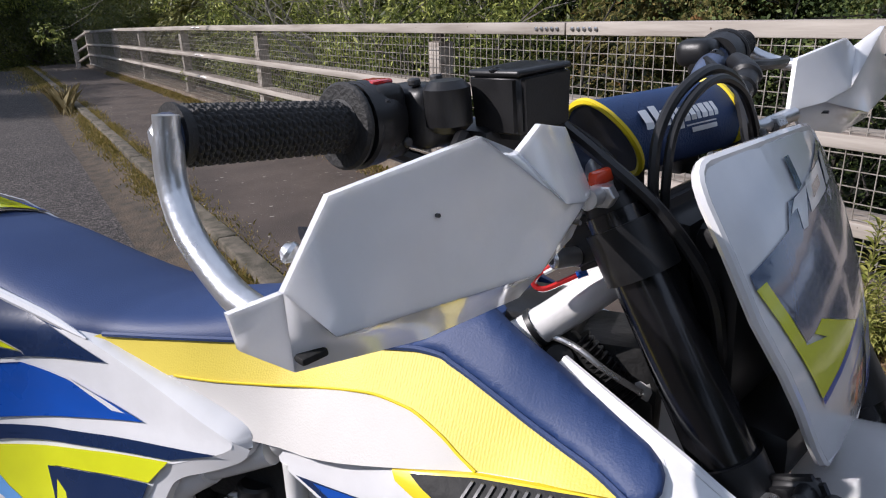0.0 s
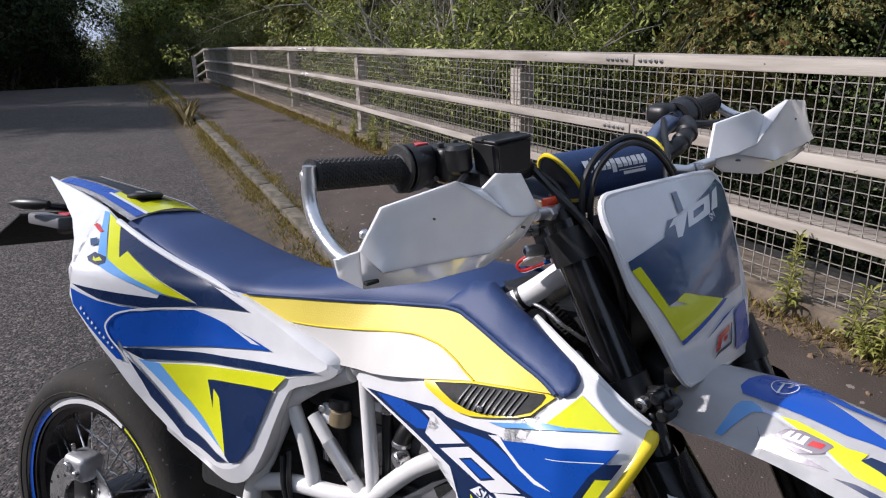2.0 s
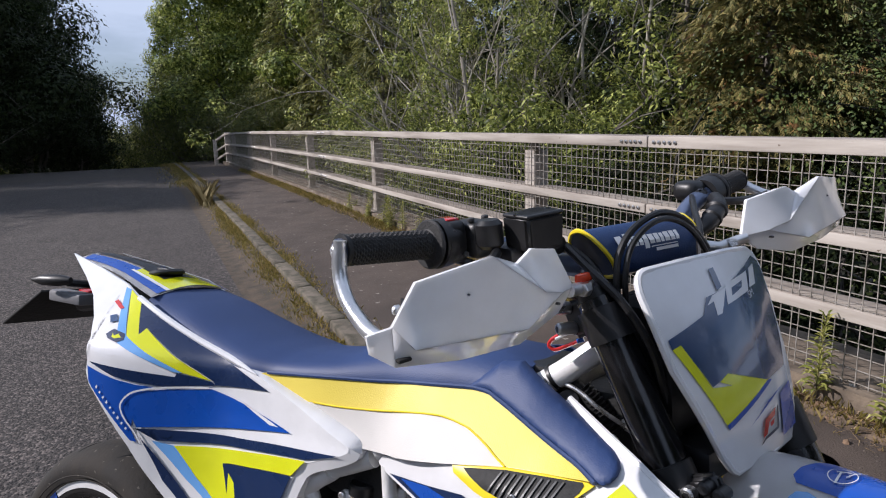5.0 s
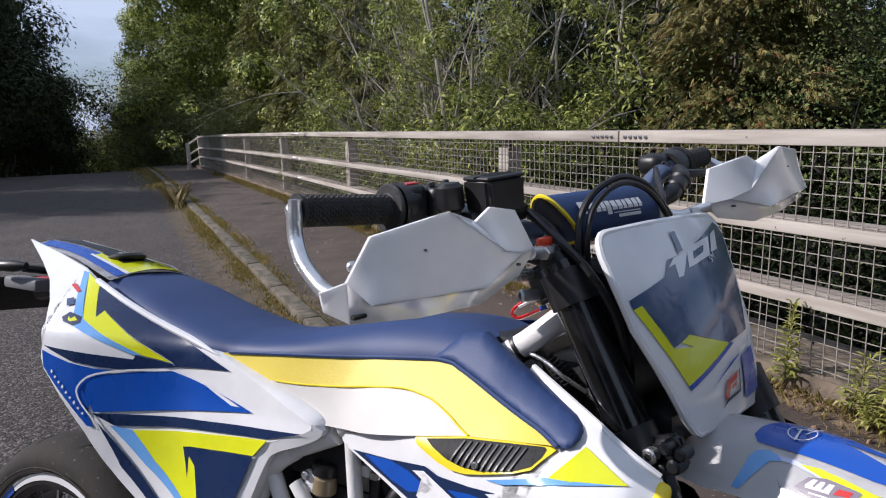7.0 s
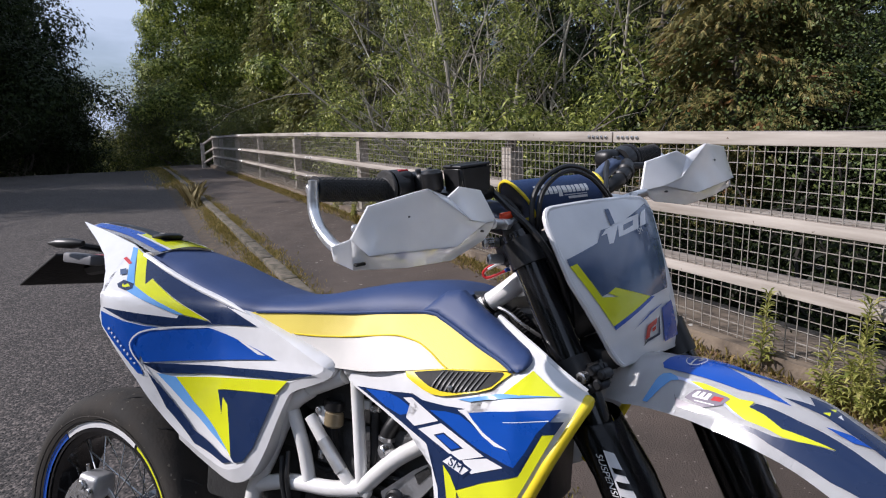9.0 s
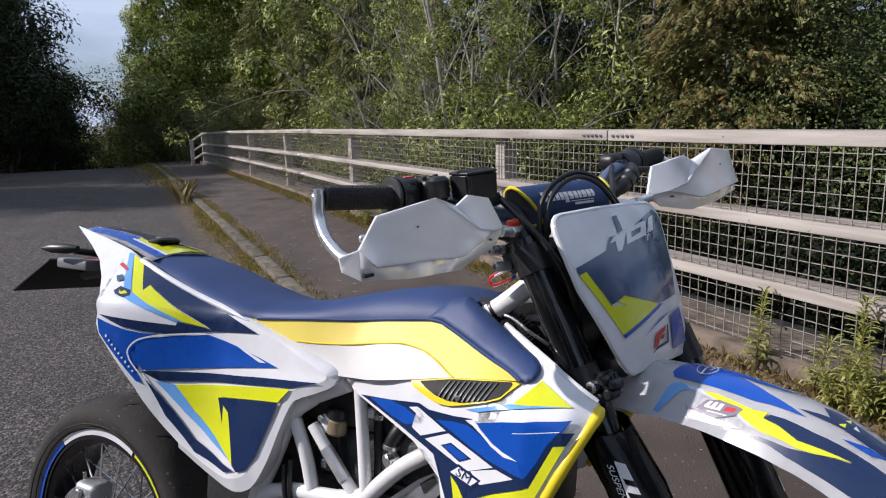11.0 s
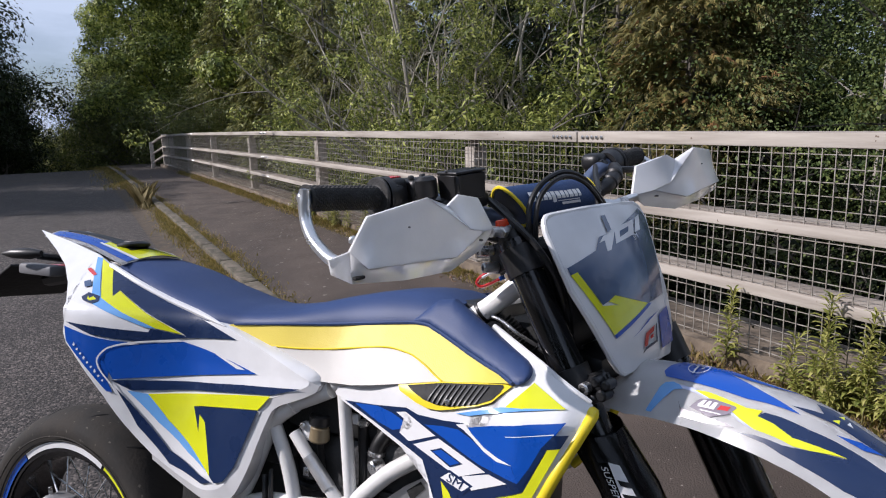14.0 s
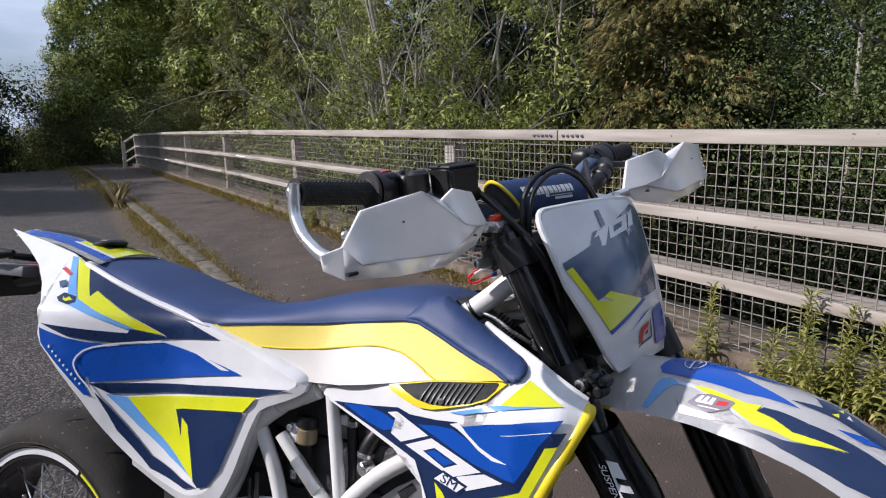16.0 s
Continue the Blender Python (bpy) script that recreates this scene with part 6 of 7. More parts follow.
part("caliper_bolt", disc_bm((0.034, -0.126, 0.414), (0, 1, 0), 0.008, 0.010, 14, 0.002), STEEL, caliper)
part("caliper_bracket", box(-0.010, -0.104, 0.300, 0.040, -0.092, 0.405, 0.006), BLACK, caliper)
part("bleed_nipple", disc_bm((-0.012, -0.100, 0.452), (-0.2, 0, 1), 0.004, 0.018, 8, 0.001), STEEL, caliper)
part("axle_nut", disc_bm((0, -0.130, 0.308), (0, 1, 0), 0.022, 0.02, 6, 0.003), STEEL, bike)


# front end, turned with the bars
def fp(name, bm, material, label="", parent=None, **k):
    return part(name, bm, material, parent or bike, label, m=FRONT if parent is None else None, **k)


def fork_at(z, y):
    return Vector((1.103 + (1.06 - z) * 0.535, y, z))


FAX = fork_at(0.31, 0) + Vector((0.028, 0, -0.005))
for s in (-1, 1):
    y = s * 0.107
    fork = fp("fork_leg", tube([fork_at(1.088, y), fork_at(0.955, y), fork_at(0.930, y), fork_at(0.70, y), fork_at(0.60, y)], [0.0245, 0.0245, 0.0248, 0.0255, 0.0280], 28), BLACK_GLOSS, "gloss black upside-down fork leg")
    part("fork_cap", tube([fork_at(1.088, y), fork_at(1.098, y)], 0.022, 18), BLACK, fork)
    part("slider", tube([fork_at(0.60, y), fork_at(0.33, y)], 0.024, 18), STEEL, fork)
    part("axle_clamp", tube([fork_at(0.40, y), fork_at(0.30, y), fork_at(0.26, y)], [0.030, 0.034, 0.030], 16), BLACK, fork)
    guard = bmesh.new()
    rows = []
    for k in range(9):
        z = 0.828 - 0.53 * k / 8
        c = fork_at(z, y)
        w = 0.044
        rows.append([guard.verts.new(c + Vector((0.012 + 0.040 * math.cos(a) - (0.02 if k < 1 else 0), s * w * math.sin(a) * 1.0, 0.015))) for a in [math.pi * (-0.62 + 1.24 * j / 10) for j in range(11)]])
    for p, q in zip(rows, rows[1:]):
        for j in range(10):
            guard.faces.new((p[j], p[j + 1], q[j + 1], q[j]))
    bmesh.ops.solidify(guard, geom=list(guard.faces), thickness=0.003)
    part("fork_guard", guard, BLACK_GLOSS, fork, "black plastic fork guard with white lettering")
FD = (fork_at(0.5, 0) - fork_at(1.0, 0)).normalized()


def guard_film(pts, s, lift=0.0012, cells=6):
    """Printed film on a fork guard: a height along the leg and an angle round it, corners of a four-sided patch."""
    bm = bmesh.new()
    grid = []
    for i in range(cells + 1):
        row = []
        for j in range(cells + 1):
            u, v = i / cells, j / cells
            z = (pts[0][0] * (1 - u) + pts[1][0] * u) * (1 - v) + (pts[3][0] * (1 - u) + pts[2][0] * u) * v
            a = radians((pts[0][1] * (1 - u) + pts[1][1] * u) * (1 - v) + (pts[3][1] * (1 - u) + pts[2][1] * u) * v)
            row.append(bm.verts.new(on_guard(z, a, s, lift)))
        grid.append(row)
    for p, q in zip(grid, grid[1:]):
        for j in range(cells):
            bm.faces.new((p[j], p[j + 1], q[j + 1], q[j]))
    return bm


def on_guard(z, a, s, lift):
    return fork_at(z, s * 0.107) + Vector((0.012 + (0.040 + lift) * math.cos(a), s * (0.044 + lift) * math.sin(a), 0.015))


legs = [o for o in bike.children if o.name.startswith("fork_leg")]
for s, host, z_off in ((-1, legs[0], 0.0), (1, legs[1], -0.02)):
    part("white_mark", guard_film([(0.806 + z_off, 55), (0.802 + z_off, 38), (0.700 + z_off, 24), (0.700 + z_off, 62)], s), WHITE, host)
    for k, (za, zb) in enumerate(((0.786, 0.779), (0.770, 0.762), (0.752, 0.744), (0.732, 0.724))):
        part("mark_slot", guard_film([(za + z_off, 52 + 2 * k), (za - 0.004 + z_off, 33 - 2 * k), (zb - 0.004 + z_off, 32 - 2 * k), (zb + z_off, 51 + 2 * k)], s, 0.0020), BLACK_GLOSS, host)
    word = text_bm("SUSPENSION", 0.0155, Matrix.Identity(4))
    for v in word.verts:
        v.co = on_guard(0.765 + z_off - v.co.x * 0.80, radians(66.5 - v.co.y * 1100), s, 0.0016)
    part("lettering", word, WHITE, host, smooth=False)
fp("brake_line", tube(arc_pts([(1.215, 0.15, 0.815), (1.245, 0.15, 0.754), (1.286, 0.15, 0.671), (1.33, 0.15, 0.59), (1.38, 0.14, 0.45)], 5), 0.0075, 8), BLACK, "thin black brake line beside the fork")
fp("line_clip", disc_bm((1.284, 0.15, 0.675), (0.45, 0, -0.88), 0.014, 0.016, 14, 0.004), BLACK)

for nm, z0, z1 in (("upper_clamp", 1.042, 1.078), ("lower_clamp", 0.866, 0.914)):
    upper = nm == "upper_clamp"
    bm = bmesh.new()
    for s in (-1, 1):
        add_tube(bm, [fork_at(z1, s * 0.107), fork_at(z0, s * 0.107)], 0.0285, 22)
    c = fork_at((z0 + z1) / 2, 0)
    turn = FD.to_track_quat("Z", "Y").to_matrix().to_4x4()
    blocks = bmesh.ops.create_cube(bm, size=1, matrix=Matrix.Translation(c + Vector((-0.022, 0, 0))) @ turn @ Matrix.Diagonal((0.18, 0.050, 0.034, 1)))["verts"]
    for s in (-1, 1) if upper else (-1,):
        if upper:
            blocks += bmesh.ops.create_cube(bm, size=1, matrix=Matrix.Translation(fork_at((z0 + z1) / 2, s * 0.106) + Vector((-0.040, 0, 0))) @ turn @ Matrix.Diagonal((0.022, 0.046, 0.046, 1)))["verts"]
        else:
            blocks += bmesh.ops.create_cube(bm, size=1, matrix=Matrix.Translation((1.230, s * 0.104, 0.902)) @ turn @ Matrix.Diagonal((0.016, 0.052, 0.034, 1)))["verts"]
    bmesh.ops.bevel(bm, geom=list({e for v in blocks for e in v.link_edges}), offset=0.006, segments=3, affect="EDGES")
    cl = fp(nm, bm, BLACK, "black triple clamp")
    for s in (-1, 1) if upper else (-1,):
        if upper:
            for k in (0, 1):
                at = fork_at(z0 + 0.010 + 0.024 * k, s * 0.107) + Vector((-0.052 + 0.004 * k, s * 0.020, -0.004))
                bolt = part("clamp_bolt", disc_bm(at, (-0.3, s * 0.95, 0.1), 0.0080, 0.026, 14, 0.002), STEEL, cl)
                part("bolt_socket", disc_bm(at + Vector((-0.3, s * 0.95, 0.1)) * 0.0125, (-0.3, s * 0.95, 0.1), 0.0042, 0.002, 6, 0.0003), BLACK, bolt)
        else:
            way = Vector((0.12, s * 0.98, 0.1)).normalized()
            at = Vector((1.222, s * 0.121, 0.900))
            bolt = part("clamp_bolt", disc_bm(at, way, 0.0085, 0.014, 14, 0.002), STEEL, cl)
            part("bolt_socket", disc_bm(at + way * 0.0066, way, 0.0045, 0.002, 6, 0.0003), BLACK, bolt)
            for x, z, r in ((1.240, 0.914, 0.0075), (1.257, 0.914, 0.0070), (1.232, 0.886, 0.0070), (1.249, 0.897, 0.0080)):
                part("boss", disc_bm((x, s * 0.114, z), way, r, 0.022, 16, 0.0025), BLACK, cl)
fp("steering_nut", disc_bm((1.035, 0, 1.095), AXIS, 0.020, 0.02, 6, 0.002), STEEL)

# handlebar
bar = [(1.000, -0.388, 1.189), (0.991, -0.315, 1.178), (0.983, -0.235, 1.168), (0.992, -0.175, 1.152), (1.020, -0.105, 1.122), (1.040, -0.060, 1.108), (1.042, 0, 1.106)]
bar = bar + [(1.040, 0.060, 1.108), (1.030, 0.105, 1.120), (1.006, 0.175, 1.146), (0.990, 0.235, 1.157), (0.968, 0.315, 1.158), (0.948, 0.384, 1.158)]
fp("handlebar", tube(arc_pts(bar, 6), 0.0135, 16), mat("blue_grey_bar", (0.13, 0.17, 0.27), 0.38, 0.5, (0.10, 0.13, 0.21), 20), "blue-grey tapered handlebar")
for s in (-1, 1):
    fp("bar_clamp", box(1.020, s * 0.045 - 0.016, 1.078, 1.066, s * 0.045 + 0.016, 1.124, 0.006), BLACK, "black handlebar clamp")
    g0, g1 = (Vector((0.999, -0.384, 1.1890)), Vector((0.984, -0.266, 1.1715))) if s < 0 else (Vector((0.949, 0.380, 1.158)), Vector((0.982, 0.266, 1.1575)))
    gd = (g1 - g0).normalized()
    gu = gd.orthogonal().normalized()
    gs = gd.cross(gu)
    bm = bmesh.new()
    rows = []
    nr, ns = 108, 54
    for i in range(nr + 1):
        t = i / nr
        base = 0.0160 + (0.002 if t > 0.96 or t < 0.02 else 0)
        ring = []
        for k in range(ns):
            bumpy = 0.0013 if i % 3 and (k + (i // 3) % 2) % 3 and 0.05 < t < 0.95 else 0
            a = 2 * math.pi * k / ns
            ring.append(bm.verts.new(g0 + (g1 - g0) * t + (base + bumpy) * (math.cos(a) * gu + math.sin(a) * gs)))
        rows.append(ring)
    for a, b in zip(rows, rows[1:]):
        for k in range(ns):
            bm.faces.new((a[k], a[(k + 1) % ns], b[(k + 1) % ns], b[k]))
    bm.faces.new(rows[0][::-1])
    bm.faces.new(rows[-1])
    grip = fp("grip", bm, GRIP_RUBBER, "black knurled rubber grip", smooth=False)
    part("grip_flange", disc_bm(g1 - gd * 0.001, gd, 0.029, 0.006, 28, 0.002), GRIP_RUBBER, grip)
    part("grip_flange", disc_bm(g1 + gd * 0.009, gd, 0.0295, 0.006, 28, 0.002), BLACK, grip)

# throttle and brake on the right, clutch on the left
th = fp("throttle_housing", tube([(0.984, -0.258, 1.171), (0.984, -0.250, 1.1705), (0.983, -0.240, 1.170), (0.983, -0.230, 1.168)], [0.0275, 0.029, 0.028, 0.024], 22), BLACK, "black throttle housing")
part("housing_body", box(0.964, -0.252, 1.146, 1.006, -0.226, 1.196, 0.008, 3), BLACK, th)
part("stop_switch", box(0.974, -0.248, 1.1945, 0.996, -0.230, 1.1985, 0.002), RED, th, "red engine stop switch")
for hy, hz in ((-0.246, 1.184), (-0.246, 1.156), (-0.232, 1.156)):
    part("housing_screw", disc_bm((1.0065, hy, hz), (1, 0, 0), 0.0036, 0.004, 10, 0.001), ENGINE, th)
part("cable_guide", tube(arc_pts([(0.988, -0.245, 1.155), (1.005, -0.22, 1.140), (1.04, -0.17, 1.115), (1.09, -0.10, 1.08)], 5), 0.0055, 8), BLACK, th)
sw = fp("switch_housing", box(0.968, -0.226, 1.148, 1.018, -0.192, 1.192, 0.009, 3), BLACK, "black switch and lever clamp housing")
part("lever_pivot", disc_bm((1.026, -0.210, 1.178), (0, 0, 1), 0.016, 0.034, 18, 0.005), BLACK, sw)
part("clamp_screw", disc_bm((1.005, -0.220, 1.1945), (0, 0, 1), 0.0045, 0.005, 10, 0.001), ENGINE, sw)
part("clamp_screw", disc_bm((1.005, -0.200, 1.1945), (0, 0, 1), 0.0045, 0.005, 10, 0.001), ENGINE, sw)
part("master_cylinder", box(1.005, -0.200, 1.138, 1.050, -0.110, 1.162, 0.009), BLACK, sw)
fp("brake_lever", tube(arc_pts([(1.040, -0.212, 1.158), (1.070, -0.26, 1.148), (1.075, -0.32, 1.140), (1.070, -0.355, 1.136)], 5), [0.006] * 15 + [0.008], 8), BLACK, "black brake lever behind the guard")
res = bmesh.new()
bmesh.ops.create_cube(res, size=1, matrix=Matrix.Translation((1.050, -0.164, 1.176)) @ Matrix.Diagonal((0.050, 0.058, 0.046, 1)))
for v in res.verts:
    if v.co.z < 1.18:
        v.co.x = 1.050 + (v.co.x - 1.050) * 0.92
        v.co.y = -0.164 + (v.co.y + 0.164) * 0.94
bmesh.ops.bevel(res, geom=list(res.edges), offset=0.006, segments=3, affect="EDGES")
rv = fp("brake_reservoir", res, BLACK, "square black brake fluid reservoir")
part("reservoir_lid", box(1.0268, -0.1912, 1.1945, 1.0732, -0.1368, 1.1990, 0.0022, 3), BLACK, rv)
for dy in (-0.188, -0.140):
    part("lid_screw", disc_bm((1.050, dy, 1.1986), (0, 0, 1), 0.0042, 0.003, 10, 0.001), BLACK_GLOSS, rv)
lsw = fp("clutch_perch", box(0.970, 0.198, 1.136, 1.008, 0.228, 1.170, 0.012, 3), BLACK, "black clutch perch and switch block")
part("perch_arm", tube(arc_pts([(1.048, 0.108, 1.112), (1.054, 0.140, 1.126), (1.052, 0.170, 1.139), (1.040, 0.198, 1.150), (1.018, 0.220, 1.154)], 5), [0.010] * 6 + [0.0125] * 9 + [0.011] * 6, 14), BLACK, lsw, "black rubber boot over the clutch cylinder")
part("boot_collar", disc_bm((1.053, 0.164, 1.137), (-0.1, 0.8, 0.35), 0.0145, 0.010, 20, 0.003), BLACK, lsw)
part("boot_collar", disc_bm((1.047, 0.184, 1.145), (-0.2, 0.8, 0.35), 0.0155, 0.012, 20, 0.004), BLACK, lsw)
part("switch_pod", tube([(0.991, 0.230, 1.158), (0.987, 0.246, 1.158), (0.983, 0.262, 1.158)], [0.022, 0.027, 0.026], 20), BLACK, lsw)
part("switch_block", box(0.956, 0.196, 1.150, 0.998, 0.234, 1.181, 0.012, 3), BLACK, lsw)
part("switch_button", box(0.996, 0.204, 1.158, 1.003, 0.218, 1.170, 0.003), BLACK_GLOSS, lsw)
part("clutch_lever", tube(arc_pts([(1.030, 0.212, 1.152), (1.040, 0.25, 1.148), (1.028, 0.32, 1.142), (1.012, 0.365, 1.140)], 5), 0.006, 8), BLACK, lsw)

# hand guards
GV = {"a0": (1.098, -0.412, 1.125), "a1": (1.113, -0.392, 1.132), "a2": (1.119, -0.366, 1.170), "a3": (1.136, -0.289, 1.182), "a4": (1.124, -0.250, 1.165), "a5": (1.122, -0.229, 1.176),
      "a6": (1.098, -0.177, 1.163), "a7": (1.103, -0.157, 1.116), "b0": (1.114, -0.394, 1.094), "b1": (1.122, -0.325, 1.084), "b2": (1.120, -0.252, 1.079), "b3": (1.108, -0.186, 1.094),
      "c1": (1.130, -0.379, 1.111), "c2": (1.141, -0.256, 1.101), "c3": (1.122, -0.190, 1.121), "d": (1.133, -0.222, 1.130), "b9": (1.098, -0.410, 1.106)}
GFACETS = [["a2 a3 d c2 c1", "d c3 c2", "a1 a2 c1"], ["a3 a4 d"], ["a4 a5 a6 a7 c3 d"], ["c1 c2 b2 b1 b0", "c2 c3 a7 b3 b2", "a1 c1 b0"], ["a0 a1 b0 b9"]]


def guard_shell(side):
    """The guard's moulded facets: each smooth in itself, with a crease between them."""
    whole = bmesh.new()
    for facet in GFACETS:
        bm = bmesh.new()
        vs = {k: bm.verts.new(GV[k]) for k in sorted(set(" ".join(facet).split()))}
        for f in facet:
            bm.faces.new([vs[k] for k in f.split()])
        bmesh.ops.recalc_face_normals(bm, faces=bm.faces)
        bmesh.ops.triangulate(bm, faces=list(bm.faces), quad_method="BEAUTY", ngon_method="BEAUTY")
        bmesh.ops.subdivide_edges(bm, edges=list(bm.edges), cuts=3, use_grid_fill=True)
        inner = [v for v in bm.verts if not v.is_boundary]
        for k in range(14):
            bmesh.ops.smooth_vert(bm, verts=inner, factor=0.5, use_axis_x=True, use_axis_y=True, use_axis_z=True)
        me = bpy.data.meshes.new("facet")
        bm.to_mesh(me)
        bm.free()
        whole.from_mesh(me)
        bpy.data.meshes.remove(me)
    mirrored(whole, side)
    out = Vector((1, 0, 0))
    for f in whole.faces:
        f.normal_update()
        if f.normal.dot(out) < 0:
            f.normal_flip()
    ret = bmesh.ops.extrude_face_region(whole, geom=list(whole.faces))
    for v in [g for g in ret["geom"] if isinstance(g, bmesh.types.BMVert)]:
        v.co.x -= 0.004
    return whole


for side in (-1, 1):
    hg = fp("hand_guard", guard_shell(side), MILKY, "glossy white angular plastic hand guard", angle=50)
    s = side
    if s < 0:
        part("guard_slot", box(1.108, s * 0.386 - 0.007, 1.0985, 1.1212, s * 0.386 + 0.007, 1.1025, 0.0015), DARK, hg)
    part("guard_screw", disc_bm((1.130, s * 0.318, 1.150), (1, 0, 0.05), 0.0011, 0.008, 10), VENT_GREY, hg)
    part("guard_screw", disc_bm((1.1200, s * 0.198, 1.110), (1, 0, 0.05), 0.0016, 0.008, 10), VENT_GREY, hg)
    arm = [(1.012, s * 0.389, 1.202), (1.013, s * 0.394, 1.168), (1.030, s * 0.397, 1.143), (1.060, s * 0.397, 1.125), (1.082, s * 0.396, 1.118), (1.104, s * 0.391, 1.113)]
    if s > 0:
        arm[:3] = [(0.944, 0.389, 1.168), (0.950, 0.398, 1.150), (0.990, 0.403, 1.132)]
    bm = tube(arc_pts(arm, 6), [0.0068] * 3 + [0.0080] * 28, 14)
    ar = fp("guard_arm", bm, ALU, "polished aluminium hand guard bar")
    part("bar_end_bolt", disc_bm((1.006, -0.391, 1.190) if s < 0 else (0.946, 0.391, 1.160), (-0.1, s, 0), 0.0085, 0.012, 18, 0.003), ALU, ar)
    part("arm_bolt", disc_bm((1.098, s * 0.378, 1.143), (-0.6, s * 0.5, 0.6), 0.0055, 0.008, 14, 0.003), ALU, ar)
    part("inner_mount", tube([(1.104, s * 0.165, 1.113), (1.090, s * 0.125, 1.106), (1.060, s * 0.090, 1.112)], [0.0075, 0.0075, 0.010], 12), ALU, ar)
    part("mount_nut", disc_bm((1.100, s * 0.138, 1.108), (0.3, s, 0.1), 0.0085, 0.012, 6, 0.001), STEEL, ar)
    if s < 0:
        fp("side_reflector", box(1.086, -0.140, 1.113, 1.094, -0.116, 1.124, 0.003), ORANGE, "orange-red reflector behind the hand guard")

# bar pad
bm = bmesh.new()
sec = [(1.028, 1.148), (1.039, 1.159), (1.054, 1.164), (1.068, 1.158), (1.080, 1.144), (1.086, 1.128), (1.084, 1.113), (1.075, 1.104), (1.050, 1.100), (1.031, 1.107), (1.024, 1.128)]
smooth_ring = arc_pts([Vector((a, 0, b)) for a, b in sec] + [Vector((sec[0][0], 0, sec[0][1]))], 4)[:-1]


def pad_at(q, u, k=1.0):
    """A place on the pad: u from 0 at its right end to 1 at its left, where it hangs a little lower; both ends are cut on the slant."""
    c = Vector((1.055, 0, 1.132))
    x, z = c.x + (q.x - c.x) * k, c.z + (q.z - c.z) * k
    y0 = -0.098 + 0.55 * (1.164 - q.z)
    return Vector((x, y0 + (0.094 - y0) * u, z - 0.011 * u))


rows = []
for u, k in ((0.0, 0.96), (0.015, 1.0), (0.25, 1.01), (0.5, 1.015), (0.75, 1.01), (0.985, 1.0), (1.0, 0.96)):
    rows.append([bm.verts.new(pad_at(q, u, k)) for q in smooth_ring])
for a, b in zip(rows, rows[1:]):
    for k in range(len(a)):
        bm.faces.new((a[k], a[(k + 1) % len(a)], b[(k + 1) % len(a)], b[k]))
pad = fp("bar_pad", bm, CAP_BLUE, "blue fabric handlebar pad with yellow piping", angle=60)
for u in (0.008, 0.992):
    loop = [pad_at(q, u, 1.0) for q in smooth_ring]
    part("piping", tube(loop + loop[:2], 0.0030, 6), TRIM_YELLOW, pad)
for u in (0.0, 1.0):
    bm = bmesh.new()
    bm.faces.new([bm.verts.new(pad_at(q, u, 0.97)) for q in smooth_ring])
    part("pad_end", bm, BLACK, pad)


def pad_patch(y0, y1, t0, t1):
    """A printed mark on the pad's front face, between two heights."""
    bm = bmesh.new()
    face = [Vector((1.0710, 0, 1.1580)), Vector((1.0835, 0, 1.1445)), Vector((1.0880, 0, 1.1285)), Vector((1.0863, 0, 1.1130))]

    def at(y, t):
        i = min(2, int(t * 3))
        q = face[i].lerp(face[i + 1], t * 3 - i)
        return Vector((q.x + 0.0012, y - 0.004 * t, q.z - 0.011 * (y + 0.09) / 0.18))
    n = max(1, math.ceil((t1 - t0) / 0.12))
    rows = [[bm.verts.new(at(y, t0 + (t1 - t0) * k / n)) for y in (y0, y1)] for k in range(n + 1)]
    for a, b in zip(rows, rows[1:]):
        bm.faces.new((a[0], a[1], b[1], b[0]))
    return bm


part("emblem", pad_patch(-0.061, -0.050, 0.10, 0.42), WHITE, pad, smooth=False)
for y0, wd, t0, t1 in ((-0.046, 0.010, 0.06, 0.42), (-0.034, 0.008, 0.16, 0.42), (-0.024, 0.007, 0.17, 0.42), (-0.015, 0.008, 0.16, 0.52), (-0.005, 0.009, 0.17, 0.42),
                       (0.006, 0.008, 0.17, 0.42), (0.016, 0.006, 0.18, 0.42), (0.024, 0.009, 0.17, 0.42), (0.035, 0.008, 0.17, 0.42), (0.045, 0.006, 0.17, 0.42)):
    part("word_bar", pad_patch(y0, y0 + wd, t0, t1), WHITE, pad, smooth=False)     # maker's word, as plain bars
part("word_rule", pad_patch(-0.004, 0.046, 0.48, 0.505), WHITE, pad, smooth=False)
part("word_bar", pad_patch(0.004, 0.046, 0.54, 0.62), WHITE, pad, smooth=False)

# front number board
def x_board(y, z):
    return 1.2132 - 0.32 * (z - 1.0) - 1.37 * (z - 1.0) ** 2 - 0.95 * y * y - 0.10 * y


